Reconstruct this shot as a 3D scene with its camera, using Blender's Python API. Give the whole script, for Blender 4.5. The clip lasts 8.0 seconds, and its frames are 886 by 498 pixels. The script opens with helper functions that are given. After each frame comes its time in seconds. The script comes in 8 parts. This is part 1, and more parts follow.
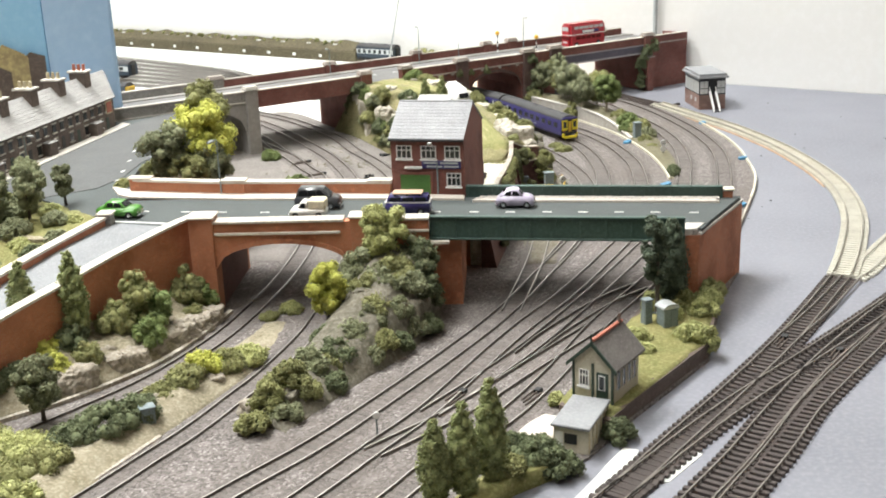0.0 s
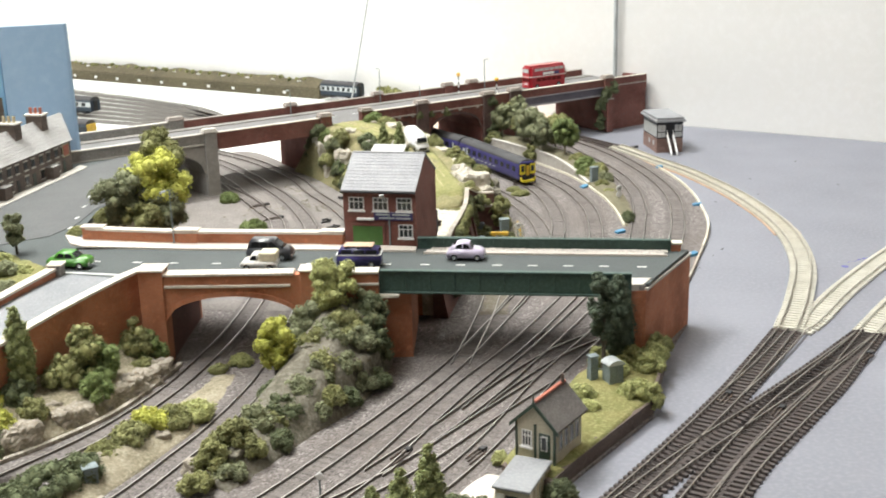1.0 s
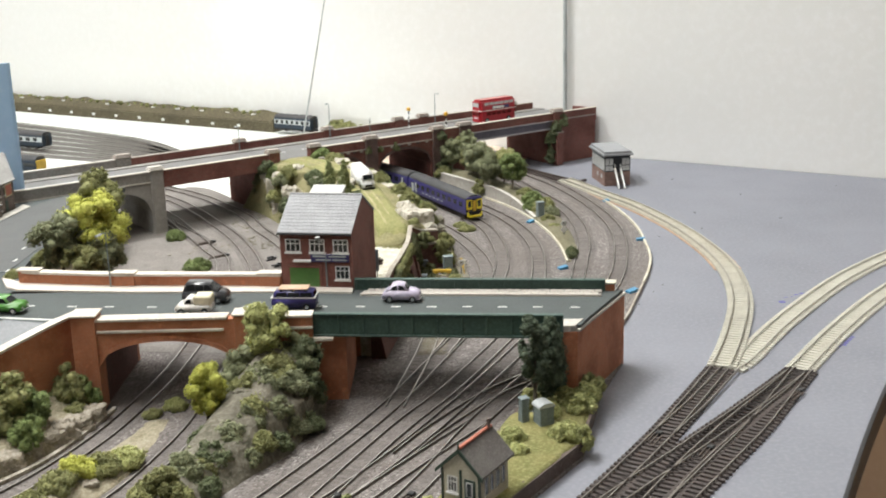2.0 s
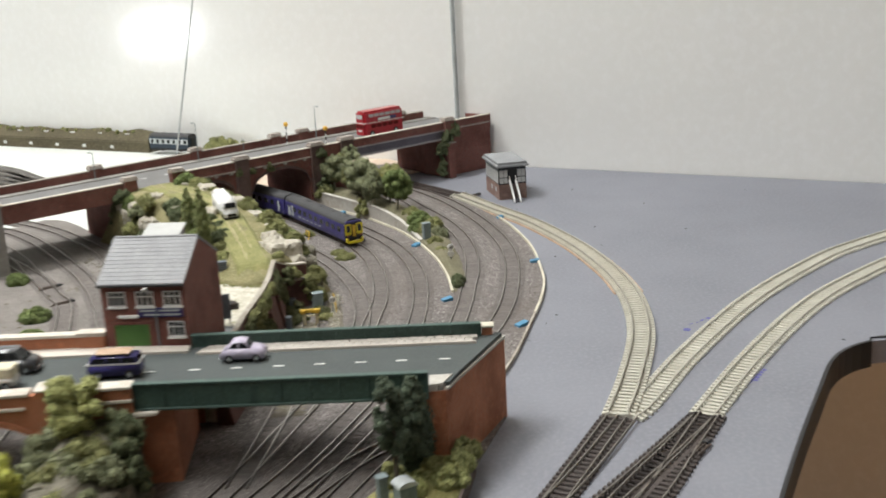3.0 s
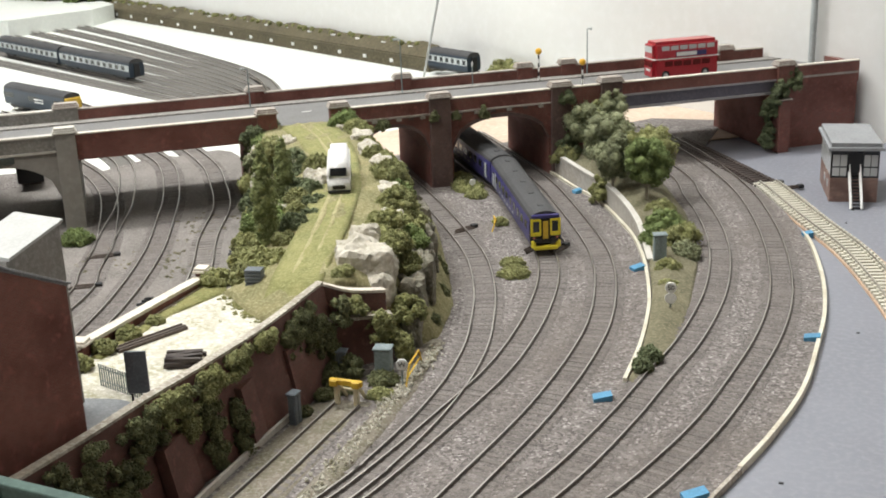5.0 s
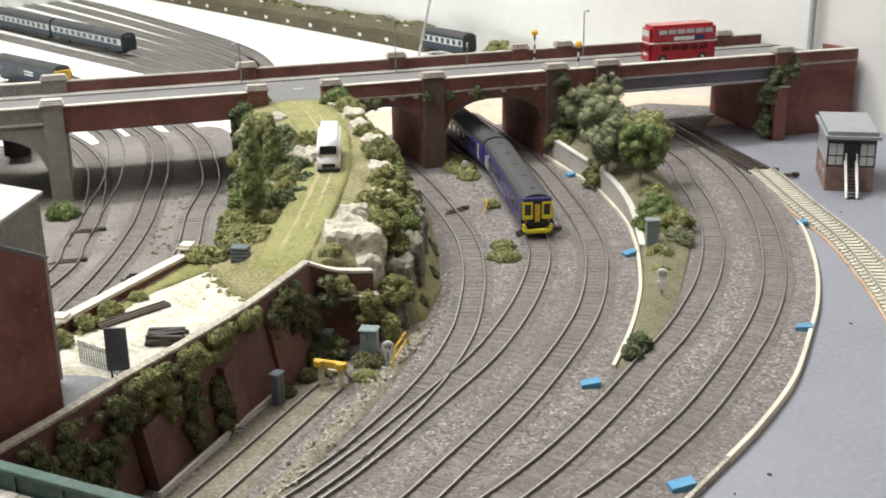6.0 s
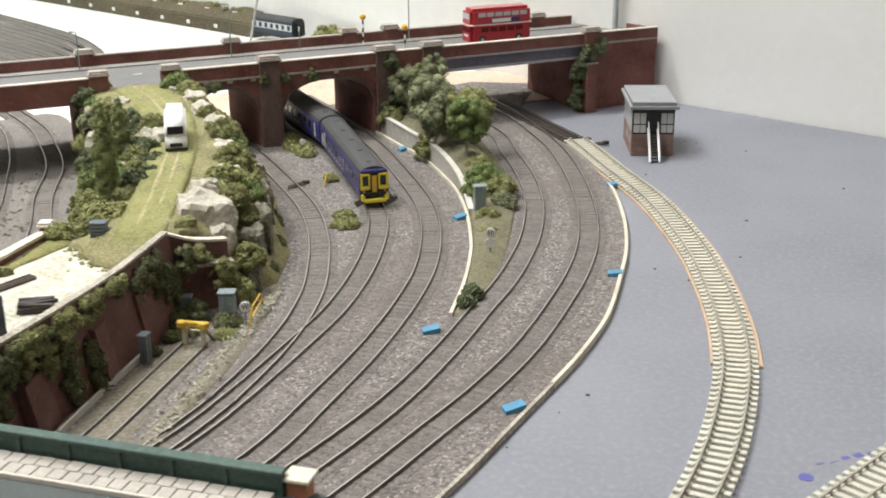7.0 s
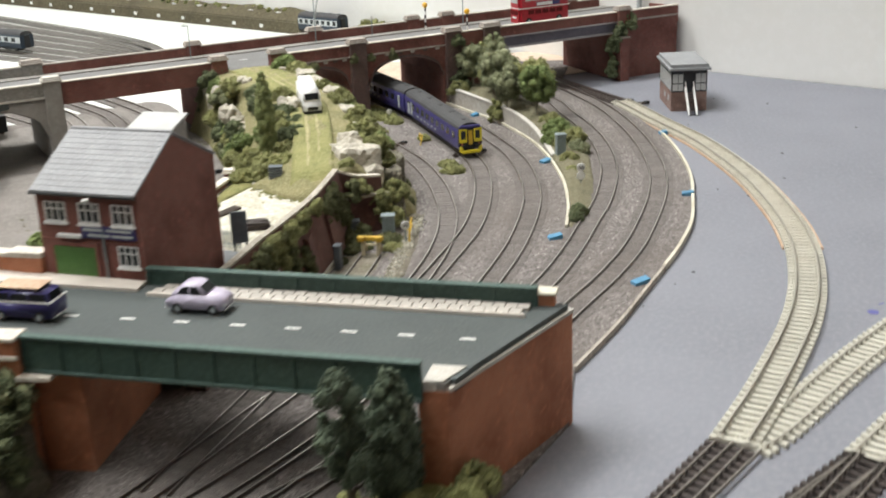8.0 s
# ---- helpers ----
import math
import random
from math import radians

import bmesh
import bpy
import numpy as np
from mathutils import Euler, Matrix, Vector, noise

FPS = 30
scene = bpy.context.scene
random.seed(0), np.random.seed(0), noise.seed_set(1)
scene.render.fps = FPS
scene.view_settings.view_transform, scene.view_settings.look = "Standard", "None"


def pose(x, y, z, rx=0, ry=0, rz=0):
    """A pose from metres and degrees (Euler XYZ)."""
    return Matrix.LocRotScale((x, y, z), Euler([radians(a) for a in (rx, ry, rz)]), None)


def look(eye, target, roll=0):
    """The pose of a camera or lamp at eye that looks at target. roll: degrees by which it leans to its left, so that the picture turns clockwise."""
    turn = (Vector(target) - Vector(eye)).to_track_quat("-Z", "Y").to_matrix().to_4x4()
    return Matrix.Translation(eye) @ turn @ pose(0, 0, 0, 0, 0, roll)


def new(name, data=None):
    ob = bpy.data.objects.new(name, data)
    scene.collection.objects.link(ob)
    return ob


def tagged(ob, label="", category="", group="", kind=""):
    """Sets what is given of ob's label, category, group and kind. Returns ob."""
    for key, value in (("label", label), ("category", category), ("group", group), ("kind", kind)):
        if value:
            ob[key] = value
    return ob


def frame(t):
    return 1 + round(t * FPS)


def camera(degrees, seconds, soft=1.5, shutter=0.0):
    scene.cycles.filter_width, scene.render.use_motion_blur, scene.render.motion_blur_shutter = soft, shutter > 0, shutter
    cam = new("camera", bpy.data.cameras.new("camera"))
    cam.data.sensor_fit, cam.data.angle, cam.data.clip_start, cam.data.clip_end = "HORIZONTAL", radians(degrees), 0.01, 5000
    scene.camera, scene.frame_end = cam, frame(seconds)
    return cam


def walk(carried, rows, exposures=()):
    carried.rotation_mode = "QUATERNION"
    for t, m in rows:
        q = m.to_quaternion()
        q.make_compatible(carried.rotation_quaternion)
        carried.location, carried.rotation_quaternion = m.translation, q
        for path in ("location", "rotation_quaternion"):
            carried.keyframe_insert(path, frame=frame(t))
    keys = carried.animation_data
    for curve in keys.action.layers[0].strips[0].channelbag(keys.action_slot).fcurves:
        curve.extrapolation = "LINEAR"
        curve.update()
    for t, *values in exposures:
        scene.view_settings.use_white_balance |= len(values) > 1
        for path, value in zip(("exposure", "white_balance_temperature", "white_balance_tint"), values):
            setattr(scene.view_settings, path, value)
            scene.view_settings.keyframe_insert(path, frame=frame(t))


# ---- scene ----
cam = camera(41.5, 8.0, soft=1.85, shutter=0.4)
PATH = [
    (0, (0.0538, -0.0260, 0.2246), (0.0418, 0.1642, 0.1639), -2.2),
    (0.5, (0.0597, -0.0225, 0.2304), (0.0493, 0.1684, 0.1718), -1.9),
    (1, (0.0660, -0.0247, 0.2402), (0.0589, 0.1670, 0.1834), -1.5),
    (1.2, (0.0685, -0.0247, 0.2401), (0.0633, 0.1673, 0.1845), -1.3),
    (2.3, (0.0896, -0.0246, 0.2577), (0.0910, 0.1683, 0.2049), -1.9),
    (2.5, (0.0901, -0.0145, 0.2616), (0.0959, 0.1783, 0.2085), -2.1),
    (2.7, (0.0966, 0.0036, 0.2585), (0.1072, 0.1960, 0.2050), -2.4),
    (3, (0.1262, 0.0690, 0.2441), (0.1365, 0.2615, 0.1909), -3.2),
    (3.2, (0.1570, 0.1390, 0.2225), (0.1523, 0.3315, 0.1681), -4.2),
    (3.5, (0.2031, 0.2256, 0.2145), (0.1811, 0.4161, 0.1579), -3.6),
    (3.7, (0.2195, 0.2845, 0.2035), (0.1871, 0.4733, 0.1463), -4.0),
    (4, (0.2407, 0.3471, 0.2059), (0.1923, 0.5320, 0.1469), -3.5),
    (4.2, (0.2422, 0.3800, 0.1998), (0.1858, 0.5626, 0.1407), -2.8),
    (4.5, (0.2460, 0.4099, 0.1937), (0.1827, 0.5899, 0.1338), -2.5),
    (4.7, (0.2500, 0.4194, 0.1934), (0.1852, 0.5984, 0.1322), -2.5),
    (5.8, (0.2500, 0.4363, 0.1916), (0.1841, 0.6133, 0.1259), -1.2),
    (6, (0.2493, 0.4353, 0.1905), (0.1848, 0.6128, 0.1245), -1.0),
    (6.5, (0.2611, 0.4245, 0.1892), (0.2069, 0.6048, 0.1216), -0.8),
    (7, (0.2567, 0.3886, 0.1972), (0.2204, 0.5729, 0.1286), -0.4),
    (7.5, (0.2306, 0.3333, 0.2014), (0.1961, 0.5184, 0.1338), -0.9),
    (8, (0.1999, 0.2492, 0.1999), (0.1700, 0.4352, 0.1327), -2.4),
]
walk(cam, [(t, look(eye, target, roll)) for t, eye, target, roll in PATH], exposures=[(0.0, 0.34), (1.2, 0.22), (2.5, -0.2), (3.5, -0.36), (4.5, -0.24), (6.0, -0.08), (7.0, -0.09), (8.0, -0.12)])

# ---- light: a closed room with two ceiling tubes ----
MM = 0.001


def area_lamp(name, eye, target, sx, sy, watts, colour):
    data = bpy.data.lights.new(name, "AREA")
    data.shape, data.size, data.size_y, data.energy, data.color = "RECTANGLE", sx, sy, watts, colour
    ob = new(name, data)
    ob.matrix_world = look(eye, target)
    return ob


area_lamp("window_light", (-1.825, 0.897, 0.01), (-0.16, 1.51, 0.14), 0.14, 0.075, 2.6, (0.96, 0.985, 1.0))
area_lamp("tube_light", (-0.74, 0.60, 1.62), (-0.40, 0.80, 0), 1.3, 0.16, 33, (0.98, 0.985, 0.965))
area_lamp("tube_light", (-0.42, 1.28, 1.62), (-0.1, 0.9, 0), 1.0, 0.16, 32, (0.98, 0.985, 0.965))
area_lamp("tube_light", (-0.45, -0.45, 1.62), (-0.25, 0.0, 0), 1.3, 0.16, 8, (0.98, 0.985, 0.965))
world = bpy.data.worlds.new("room_air")
scene.world = world
world.use_nodes = True
world.node_tree.nodes["Background"].inputs[0].default_value = (0.9, 0.95, 1.0, 1)
world.node_tree.nodes["Background"].inputs[1].default_value = 0.03


# ---- materials ----
def nodes_of(name):
    m = bpy.data.materials.new(name)
    m.use_nodes = True
    return m, m.node_tree, m.node_tree.nodes["Principled BSDF"]


def mix_colour(nt, fac, a, b, blend="MIX"):
    n = nt.nodes.new("ShaderNodeMix")
    n.data_type, n.blend_type = "RGBA", blend
    for sock, v in ((n.inputs[0], fac), (n.inputs[6], a), (n.inputs[7], b)):
        if isinstance(v, (int, float)):
            sock.default_value = v
        elif isinstance(v, tuple):
            sock.default_value = (*v, 1)
        else:
            nt.links.new(v, sock)
    return n.outputs[2]


def noise_at(nt, size_mm, detail=4.0, rough=0.6, vec=None):
    n = nt.nodes.new("ShaderNodeTexNoise")
    n.inputs["Scale"].default_value = 1000.0 / size_mm
    n.inputs["Detail"].default_value = detail
    n.inputs["Roughness"].default_value = rough
    if vec is None:
        vec = nt.nodes.new("ShaderNodeNewGeometry").outputs["Position"]
    nt.links.new(vec, n.inputs["Vector"])
    return n.outputs["Fac"]


def ramp(nt, fac, lo, hi):
    n = nt.nodes.new("ShaderNodeMapRange")
    n.inputs["From Min"].default_value, n.inputs["From Max"].default_value = lo, hi
    nt.links.new(fac, n.inputs["Value"])
    return n.outputs["Result"]


def bump(nt, height, strength, dist_mm, bsdf):
    n = nt.nodes.new("ShaderNodeBump")
    n.inputs["Strength"].default_value, n.inputs["Distance"].default_value = strength, dist_mm * MM
    nt.links.new(height, n.inputs["Height"])
    nt.links.new(n.outputs["Normal"], bsdf.inputs["Normal"])


def surface(name, colour, dark=None, light=None, grain=1.0, blotch=40.0, rough=0.8, metal=0.0, relief=0.3, relief_mm=0.3, island=0.0, coat=0.0):
    """A surface with fine grain and large blotches round its base colour."""
    m, nt, b = nodes_of(name)
    dark = dark or tuple(c * 0.72 for c in colour)
    light = light or tuple(min(1.0, c * 1.25) for c in colour)
    fine, wide = noise_at(nt, grain), noise_at(nt, blotch, 3.0)
    col = mix_colour(nt, ramp(nt, wide, 0.35, 0.7), colour, dark)
    col = mix_colour(nt, ramp(nt, fine, 0.45, 0.75), col, light)
    if island:
        g = nt.nodes.new("ShaderNodeNewGeometry")
        o = nt.nodes.new("ShaderNodeObjectInfo")
        h = nt.nodes.new("ShaderNodeHueSaturation")
        a = nt.nodes.new("ShaderNodeMath")
        a.operation = "ADD"
        nt.links.new(g.outputs["Random Per Island"], a.inputs[0])
        nt.links.new(o.outputs["Random"], a.inputs[1])
        r = nt.nodes.new("ShaderNodeMapRange")
        r.inputs["From Max"].default_value = 2.0
        r.inputs["To Min"].default_value, r.inputs["To Max"].default_value = 1.0 - island, 1.0 + island
        nt.links.new(a.outputs[0], r.inputs["Value"])
        nt.links.new(r.outputs["Result"], h.inputs["Value"])
        nt.links.new(col, h.inputs["Color"])
        col = h.outputs["Color"]
    nt.links.new(col, b.inputs["Base Color"])
    b.inputs["Roughness"].default_value, b.inputs["Metallic"].default_value = rough, metal
    b.inputs["Coat Weight"].default_value = coat
    if relief:
        bump(nt, fine, relief, relief_mm, b)
    return m


def brick_surface(name, colour, other, mortar, w=1.6, h=0.55, joint=0.09, rough=0.85):
    """Small brickwork laid by the mesh's own wall coordinates, with stains."""
    m, nt, b = nodes_of(name)
    uv = nt.nodes.new("ShaderNodeUVMap")
    t = nt.nodes.new("ShaderNodeTexBrick")
    t.inputs["Scale"].default_value = 1.0
    t.inputs["Brick Width"].default_value, t.inputs["Row Height"].default_value = w, h
    t.inputs["Mortar Size"].default_value = joint
    t.inputs["Color1"].default_value, t.inputs["Color2"].default_value, t.inputs["Mortar"].default_value = (*colour, 1), (*other, 1), (*mortar, 1)
    nt.links.new(uv.outputs["UV"], t.inputs["Vector"])
    wide = noise_at(nt, 22.0, 4.0)
    col = mix_colour(nt, ramp(nt, wide, 0.42, 0.75), t.outputs["Color"], tuple(c * 0.62 for c in colour))
    col = mix_colour(nt, ramp(nt, noise_at(nt, 3.0), 0.55, 0.8), col, tuple(min(1, c * 1.25 + 0.02) for c in other))
    nt.links.new(col, b.inputs["Base Color"])
    b.inputs["Roughness"].default_value = rough
    bump(nt, t.outputs["Fac"], -0.35, 0.15, b)
    return m


def plain(name, colour, rough=0.5, metal=0.0, glow=0.0):
    m, nt, b = nodes_of(name)
    b.inputs["Base Color"].default_value = (*colour, 1)
    b.inputs["Roughness"].default_value, b.inputs["Metallic"].default_value = rough, metal
    if glow:
        b.inputs["Emission Color"].default_value, b.inputs["Emission Strength"].default_value = (*colour, 1), glow
    return m


def ballast_surface(name="ballast", dark=0.94, flecks=0.84, grain=0.95):
    m, nt, b = nodes_of(name)
    v = nt.nodes.new("ShaderNodeTexVoronoi")
    v.inputs["Scale"].default_value = 1000.0 / grain
    g = nt.nodes.new("ShaderNodeNewGeometry")
    nt.links.new(g.outputs["Position"], v.inputs["Vector"])
    cell = nt.nodes.new("ShaderNodeSeparateColor")
    nt.links.new(v.outputs["Color"], cell.inputs[0])
    col = mix_colour(nt, cell.outputs[0], tuple(c * dark for c in (0.088, 0.077, 0.071)), tuple(c * dark for c in (0.27, 0.244, 0.23)))
    col = mix_colour(nt, ramp(nt, cell.outputs[1], flecks, flecks + 0.12), col, tuple(c * dark for c in (0.40, 0.373, 0.352)))
    col = mix_colour(nt, ramp(nt, noise_at(nt, 60.0, 4.0), 0.42, 0.8), col, tuple(c * dark for c in (0.148, 0.127, 0.113)))
    col = mix_colour(nt, ramp(nt, noise_at(nt, 9.0, 3.0), 0.55, 1.0), col, tuple(c * dark for c in (0.33, 0.305, 0.29)))
    nt.links.new(col, b.inputs["Base Color"])
    b.inputs["Roughness"].default_value = 0.95
    bump(nt, v.outputs["Distance"], 0.9, 0.5, b)
    return m


BALLAST = ballast_surface()
OILY_BALLAST = ballast_surface("oily_ballast", 0.86, 0.93, 0.8)
DUSTY_BALLAST = surface("dusty_ballast", (0.20, 0.182, 0.168), (0.13, 0.117, 0.105), (0.30, 0.28, 0.26), 1.1, 34, 0.95, relief=0.7, relief_mm=0.5)
BOARD = surface("grey_board_paint", (0.222, 0.229, 0.262), (0.176, 0.182, 0.211), (0.248, 0.254, 0.286), 2.5, 130, 0.62, relief=0.08)
WHITE_BOARD = surface("white_board_paint", (0.68, 0.705, 0.665), (0.6, 0.62, 0.58), (0.74, 0.76, 0.72), 4, 160, 0.6, relief=0.05)
PLY = surface("bare_plywood", (0.62, 0.49, 0.38), (0.5, 0.38, 0.28), (0.7, 0.58, 0.47), 3, 60, 0.75, relief=0.1)
FELT = surface("grey_track_felt", (0.145, 0.137, 0.125), (0.09, 0.086, 0.078), (0.22, 0.21, 0.195), 1.2, 50, 0.95)
ORANGE_BRICK = brick_surface("orange_brick", (0.43, 0.145, 0.068), (0.50, 0.185, 0.09), (0.46, 0.25, 0.16))
# darker copy of the red brick, with shade put into its colour
SHADE_BRICK = brick_surface("shade_toned_red_brick", (0.115, 0.044, 0.036), (0.16, 0.06, 0.048), (0.13, 0.085, 0.07))
RED_BRICK = brick_surface("dark_red_brick", (0.185, 0.06, 0.048), (0.235, 0.08, 0.062), (0.2, 0.12, 0.10))
HOUSE_BRICK = brick_surface("house_brick", (0.185, 0.056, 0.042), (0.235, 0.076, 0.056), (0.22, 0.13, 0.105))
SB_BRICK = brick_surface("weathered_brick", (0.19, 0.10, 0.08), (0.25, 0.15, 0.12), (0.26, 0.2, 0.17))
PIER_BRICK = brick_surface("sooty_pier_brick", (0.11, 0.065, 0.06), (0.15, 0.085, 0.075), (0.13, 0.10, 0.09))
TERRACE_STONE = brick_surface("sooty_stone", (0.13, 0.10, 0.085), (0.18, 0.14, 0.115), (0.10, 0.08, 0.07), 2.2, 0.9, 0.1)
PLATFORM_STONE = brick_surface("platform_stone", (0.12, 0.09, 0.075), (0.16, 0.12, 0.1), (0.08, 0.065, 0.055), 2.6, 1.1, 0.12)
COPING = surface("pale_coping", (0.66, 0.61, 0.53), (0.48, 0.42, 0.35), (0.78, 0.74, 0.67), 1.5, 14, 0.8)
CAP_STONE = surface("grey_cap_stone", (0.38, 0.34, 0.30), (0.26, 0.22, 0.19), (0.5, 0.46, 0.42), 1.2, 10, 0.85)
CONCRETE = surface("grey_concrete", (0.27, 0.255, 0.235), (0.18, 0.17, 0.155), (0.36, 0.345, 0.32), 1.6, 22, 0.85)
SMOOTH_CONCRETE = surface("smooth_concrete", (0.31, 0.295, 0.275), (0.24, 0.225, 0.205), (0.36, 0.345, 0.325), 5.0, 30, 0.85, relief=0.1)
PALE_CONCRETE = surface("pale_concrete", (0.55, 0.53, 0.48), (0.42, 0.39, 0.34), (0.64, 0.62, 0.58), 1.2, 16, 0.85)
VERGE_CONCRETE = surface("verge_concrete", (0.40, 0.375, 0.335), (0.32, 0.295, 0.255), (0.47, 0.445, 0.405), 3.0, 22, 0.85, relief=0.15)
CREAM_EDGE = surface("cream_plastic_strip", (0.64, 0.61, 0.49), (0.47, 0.43, 0.33), (0.74, 0.71, 0.60), 1.5, 20, 0.6)
ASPHALT = surface("road_tarmac", (0.072, 0.085, 0.083), (0.057, 0.067, 0.066), (0.10, 0.113, 0.111), 0.9, 35, 0.8, relief=0.2)
PALE_ASPHALT = surface("worn_tarmac", (0.25, 0.26, 0.27), (0.19, 0.2, 0.21), (0.32, 0.33, 0.34), 1.0, 35, 0.8, relief=0.2)
PAVING = surface("paving_slab", (0.46, 0.43, 0.385), (0.37, 0.34, 0.30), (0.56, 0.53, 0.48), 0.8, 18, 0.85, island=0.12)
PALE_PATH = surface("pale_footway", (0.66, 0.60, 0.53), (0.55, 0.49, 0.43), (0.74, 0.70, 0.63), 0.8, 18, 0.85)
ROAD_PAINT = surface("road_paint", (0.74, 0.74, 0.71), None, None, 0.7, 8, 0.7)
GIRDER_GREEN = surface("green_girder_paint", (0.045, 0.088, 0.072), (0.033, 0.066, 0.055), (0.07, 0.125, 0.105), 1.5, 18, 0.55, relief=0.1)
GIRDER_SIDE = surface("dark_girder_steel", (0.13, 0.122, 0.155), None, None, 1.5, 18, 0.7)
PALE_FLANGE = surface("pale_flange_paint", (0.36, 0.345, 0.36), None, None, 1.5, 18, 0.6)
RUST_RAIL = surface("weathered_rail", (0.085, 0.062, 0.05), (0.06, 0.045, 0.036), (0.16, 0.13, 0.11), 0.8, 8, 0.55, 0.3, 0.1)
BRIGHT_RAIL = surface("nickel_rail", (0.44, 0.42, 0.36), (0.35, 0.32, 0.27), (0.56, 0.54, 0.48), 1.0, 8, 0.35, 0.6, 0.05)


def running_rail():
    m, nt, b = nodes_of("worn_rail")
    g = nt.nodes.new("ShaderNodeNewGeometry")
    axis = nt.nodes.new("ShaderNodeSeparateXYZ")
    nt.links.new(g.outputs["Normal"], axis.inputs[0])
    worn = ramp(nt, axis.outputs[2], 0.85, 0.97)
    rust = mix_colour(nt, ramp(nt, noise_at(nt, 6.0), 0.35, 0.7), (0.10, 0.078, 0.064), (0.06, 0.047, 0.04))
    nt.links.new(mix_colour(nt, worn, rust, (0.42, 0.40, 0.37)), b.inputs["Base Color"])
    nt.links.new(worn, b.inputs["Metallic"])
    b.inputs["Roughness"].default_value = 0.42
    return m


OLD_RAIL = running_rail()
DULL_RAIL = surface("dull_rail", (0.20, 0.18, 0.155), (0.13, 0.115, 0.10), (0.30, 0.28, 0.25), 1.0, 10, 0.42, 0.4, 0.05)
WOOD_SLEEPER = surface("brown_sleeper", (0.045, 0.033, 0.029), (0.032, 0.024, 0.021), (0.075, 0.058, 0.05), 0.8, 12, 0.6, island=0.2)
DUSTY_SLEEPER = surface("dusty_sleeper", (0.155, 0.138, 0.127), (0.11, 0.097, 0.088), (0.23, 0.21, 0.195), 0.8, 10, 0.9, island=0.3)
CONCRETE_SLEEPER = surface("concrete_sleeper", (0.56, 0.545, 0.46), (0.45, 0.43, 0.355), (0.63, 0.615, 0.54), 0.8, 12, 0.6, island=0.06)
CORK = surface("cork_bed", (0.52, 0.37, 0.26), (0.4, 0.27, 0.18), (0.62, 0.47, 0.35), 1.4, 20, 0.95)
GRASS = surface("static_grass", (0.20, 0.185, 0.065), (0.14, 0.15, 0.045), (0.33, 0.31, 0.14), 1.4, 14, 0.95, relief=0.8, relief_mm=0.6)
DRY_GRASS = surface("dry_grass", (0.245, 0.238, 0.09), (0.155, 0.165, 0.052), (0.37, 0.345, 0.17), 1.2, 12, 0.95, relief=0.8, relief_mm=0.6)
DIRTY_GRASS = surface("dirty_grass", (0.16, 0.145, 0.088), (0.10, 0.095, 0.052), (0.255, 0.232, 0.155), 1.3, 9, 0.95, relief=0.8, relief_mm=0.6)
STREET = surface("worn_street", (0.092, 0.096, 0.095), (0.07, 0.074, 0.073), (0.125, 0.13, 0.128), 1.0, 35, 0.75, relief=0.2)
SCRUB = surface("scrub_ground", (0.33, 0.29, 0.205), (0.20, 0.175, 0.105), (0.48, 0.44, 0.335), 1.4, 12, 0.95, relief=0.9, relief_mm=0.8)
DARK_TARMAC = surface("viaduct_tarmac", (0.17, 0.168, 0.165), (0.13, 0.128, 0.125), (0.22, 0.218, 0.214), 1.0, 30, 0.85, relief=0.2)
BROWN_BANK = surface("brown_bank", (0.10, 0.085, 0.05), (0.06, 0.05, 0.03), (0.17, 0.15, 0.09), 2.0, 40, 0.95, relief=0.5)
WORN_GRASS = surface("worn_grass", (0.36, 0.325, 0.17), (0.245, 0.225, 0.10), (0.47, 0.425, 0.25), 1.2, 9, 0.95, relief=0.6, relief_mm=0.5)
WEEDY_BED = surface("weedy_bed", (0.19, 0.165, 0.13), (0.12, 0.11, 0.065), (0.31, 0.285, 0.24), 1.3, 9, 0.95, relief=0.8, relief_mm=0.6)
HILL_GRASS = surface("hillside_turf", (0.245, 0.22, 0.105), (0.15, 0.145, 0.06), (0.38, 0.345, 0.20), 1.4, 12, 0.95, relief=0.9, relief_mm=0.8)
BANK_ROCK = surface("brown_bank_rock", (0.36, 0.32, 0.26), (0.22, 0.19, 0.14), (0.48, 0.44, 0.37), 1.8, 9, 0.9, relief=0.9, relief_mm=0.9)
CHALK = surface("white_gravel", (0.58, 0.55, 0.47), (0.33, 0.31, 0.20), (0.78, 0.76, 0.70), 1.8, 8, 0.95, relief=0.9, relief_mm=0.6)
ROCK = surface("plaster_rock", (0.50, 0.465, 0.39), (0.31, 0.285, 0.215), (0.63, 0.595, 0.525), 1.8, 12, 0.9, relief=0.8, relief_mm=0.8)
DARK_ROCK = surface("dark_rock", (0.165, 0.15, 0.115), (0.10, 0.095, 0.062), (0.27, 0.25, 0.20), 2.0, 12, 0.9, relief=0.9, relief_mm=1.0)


def leaves(name, colour, dark, light, gain=1.22):
    return surface(name, tuple(c * gain for c in colour), tuple(c * gain for c in dark), tuple(c * gain for c in light), 1.0, 6, 0.95, relief=0.6, relief_mm=0.4, island=0.26)


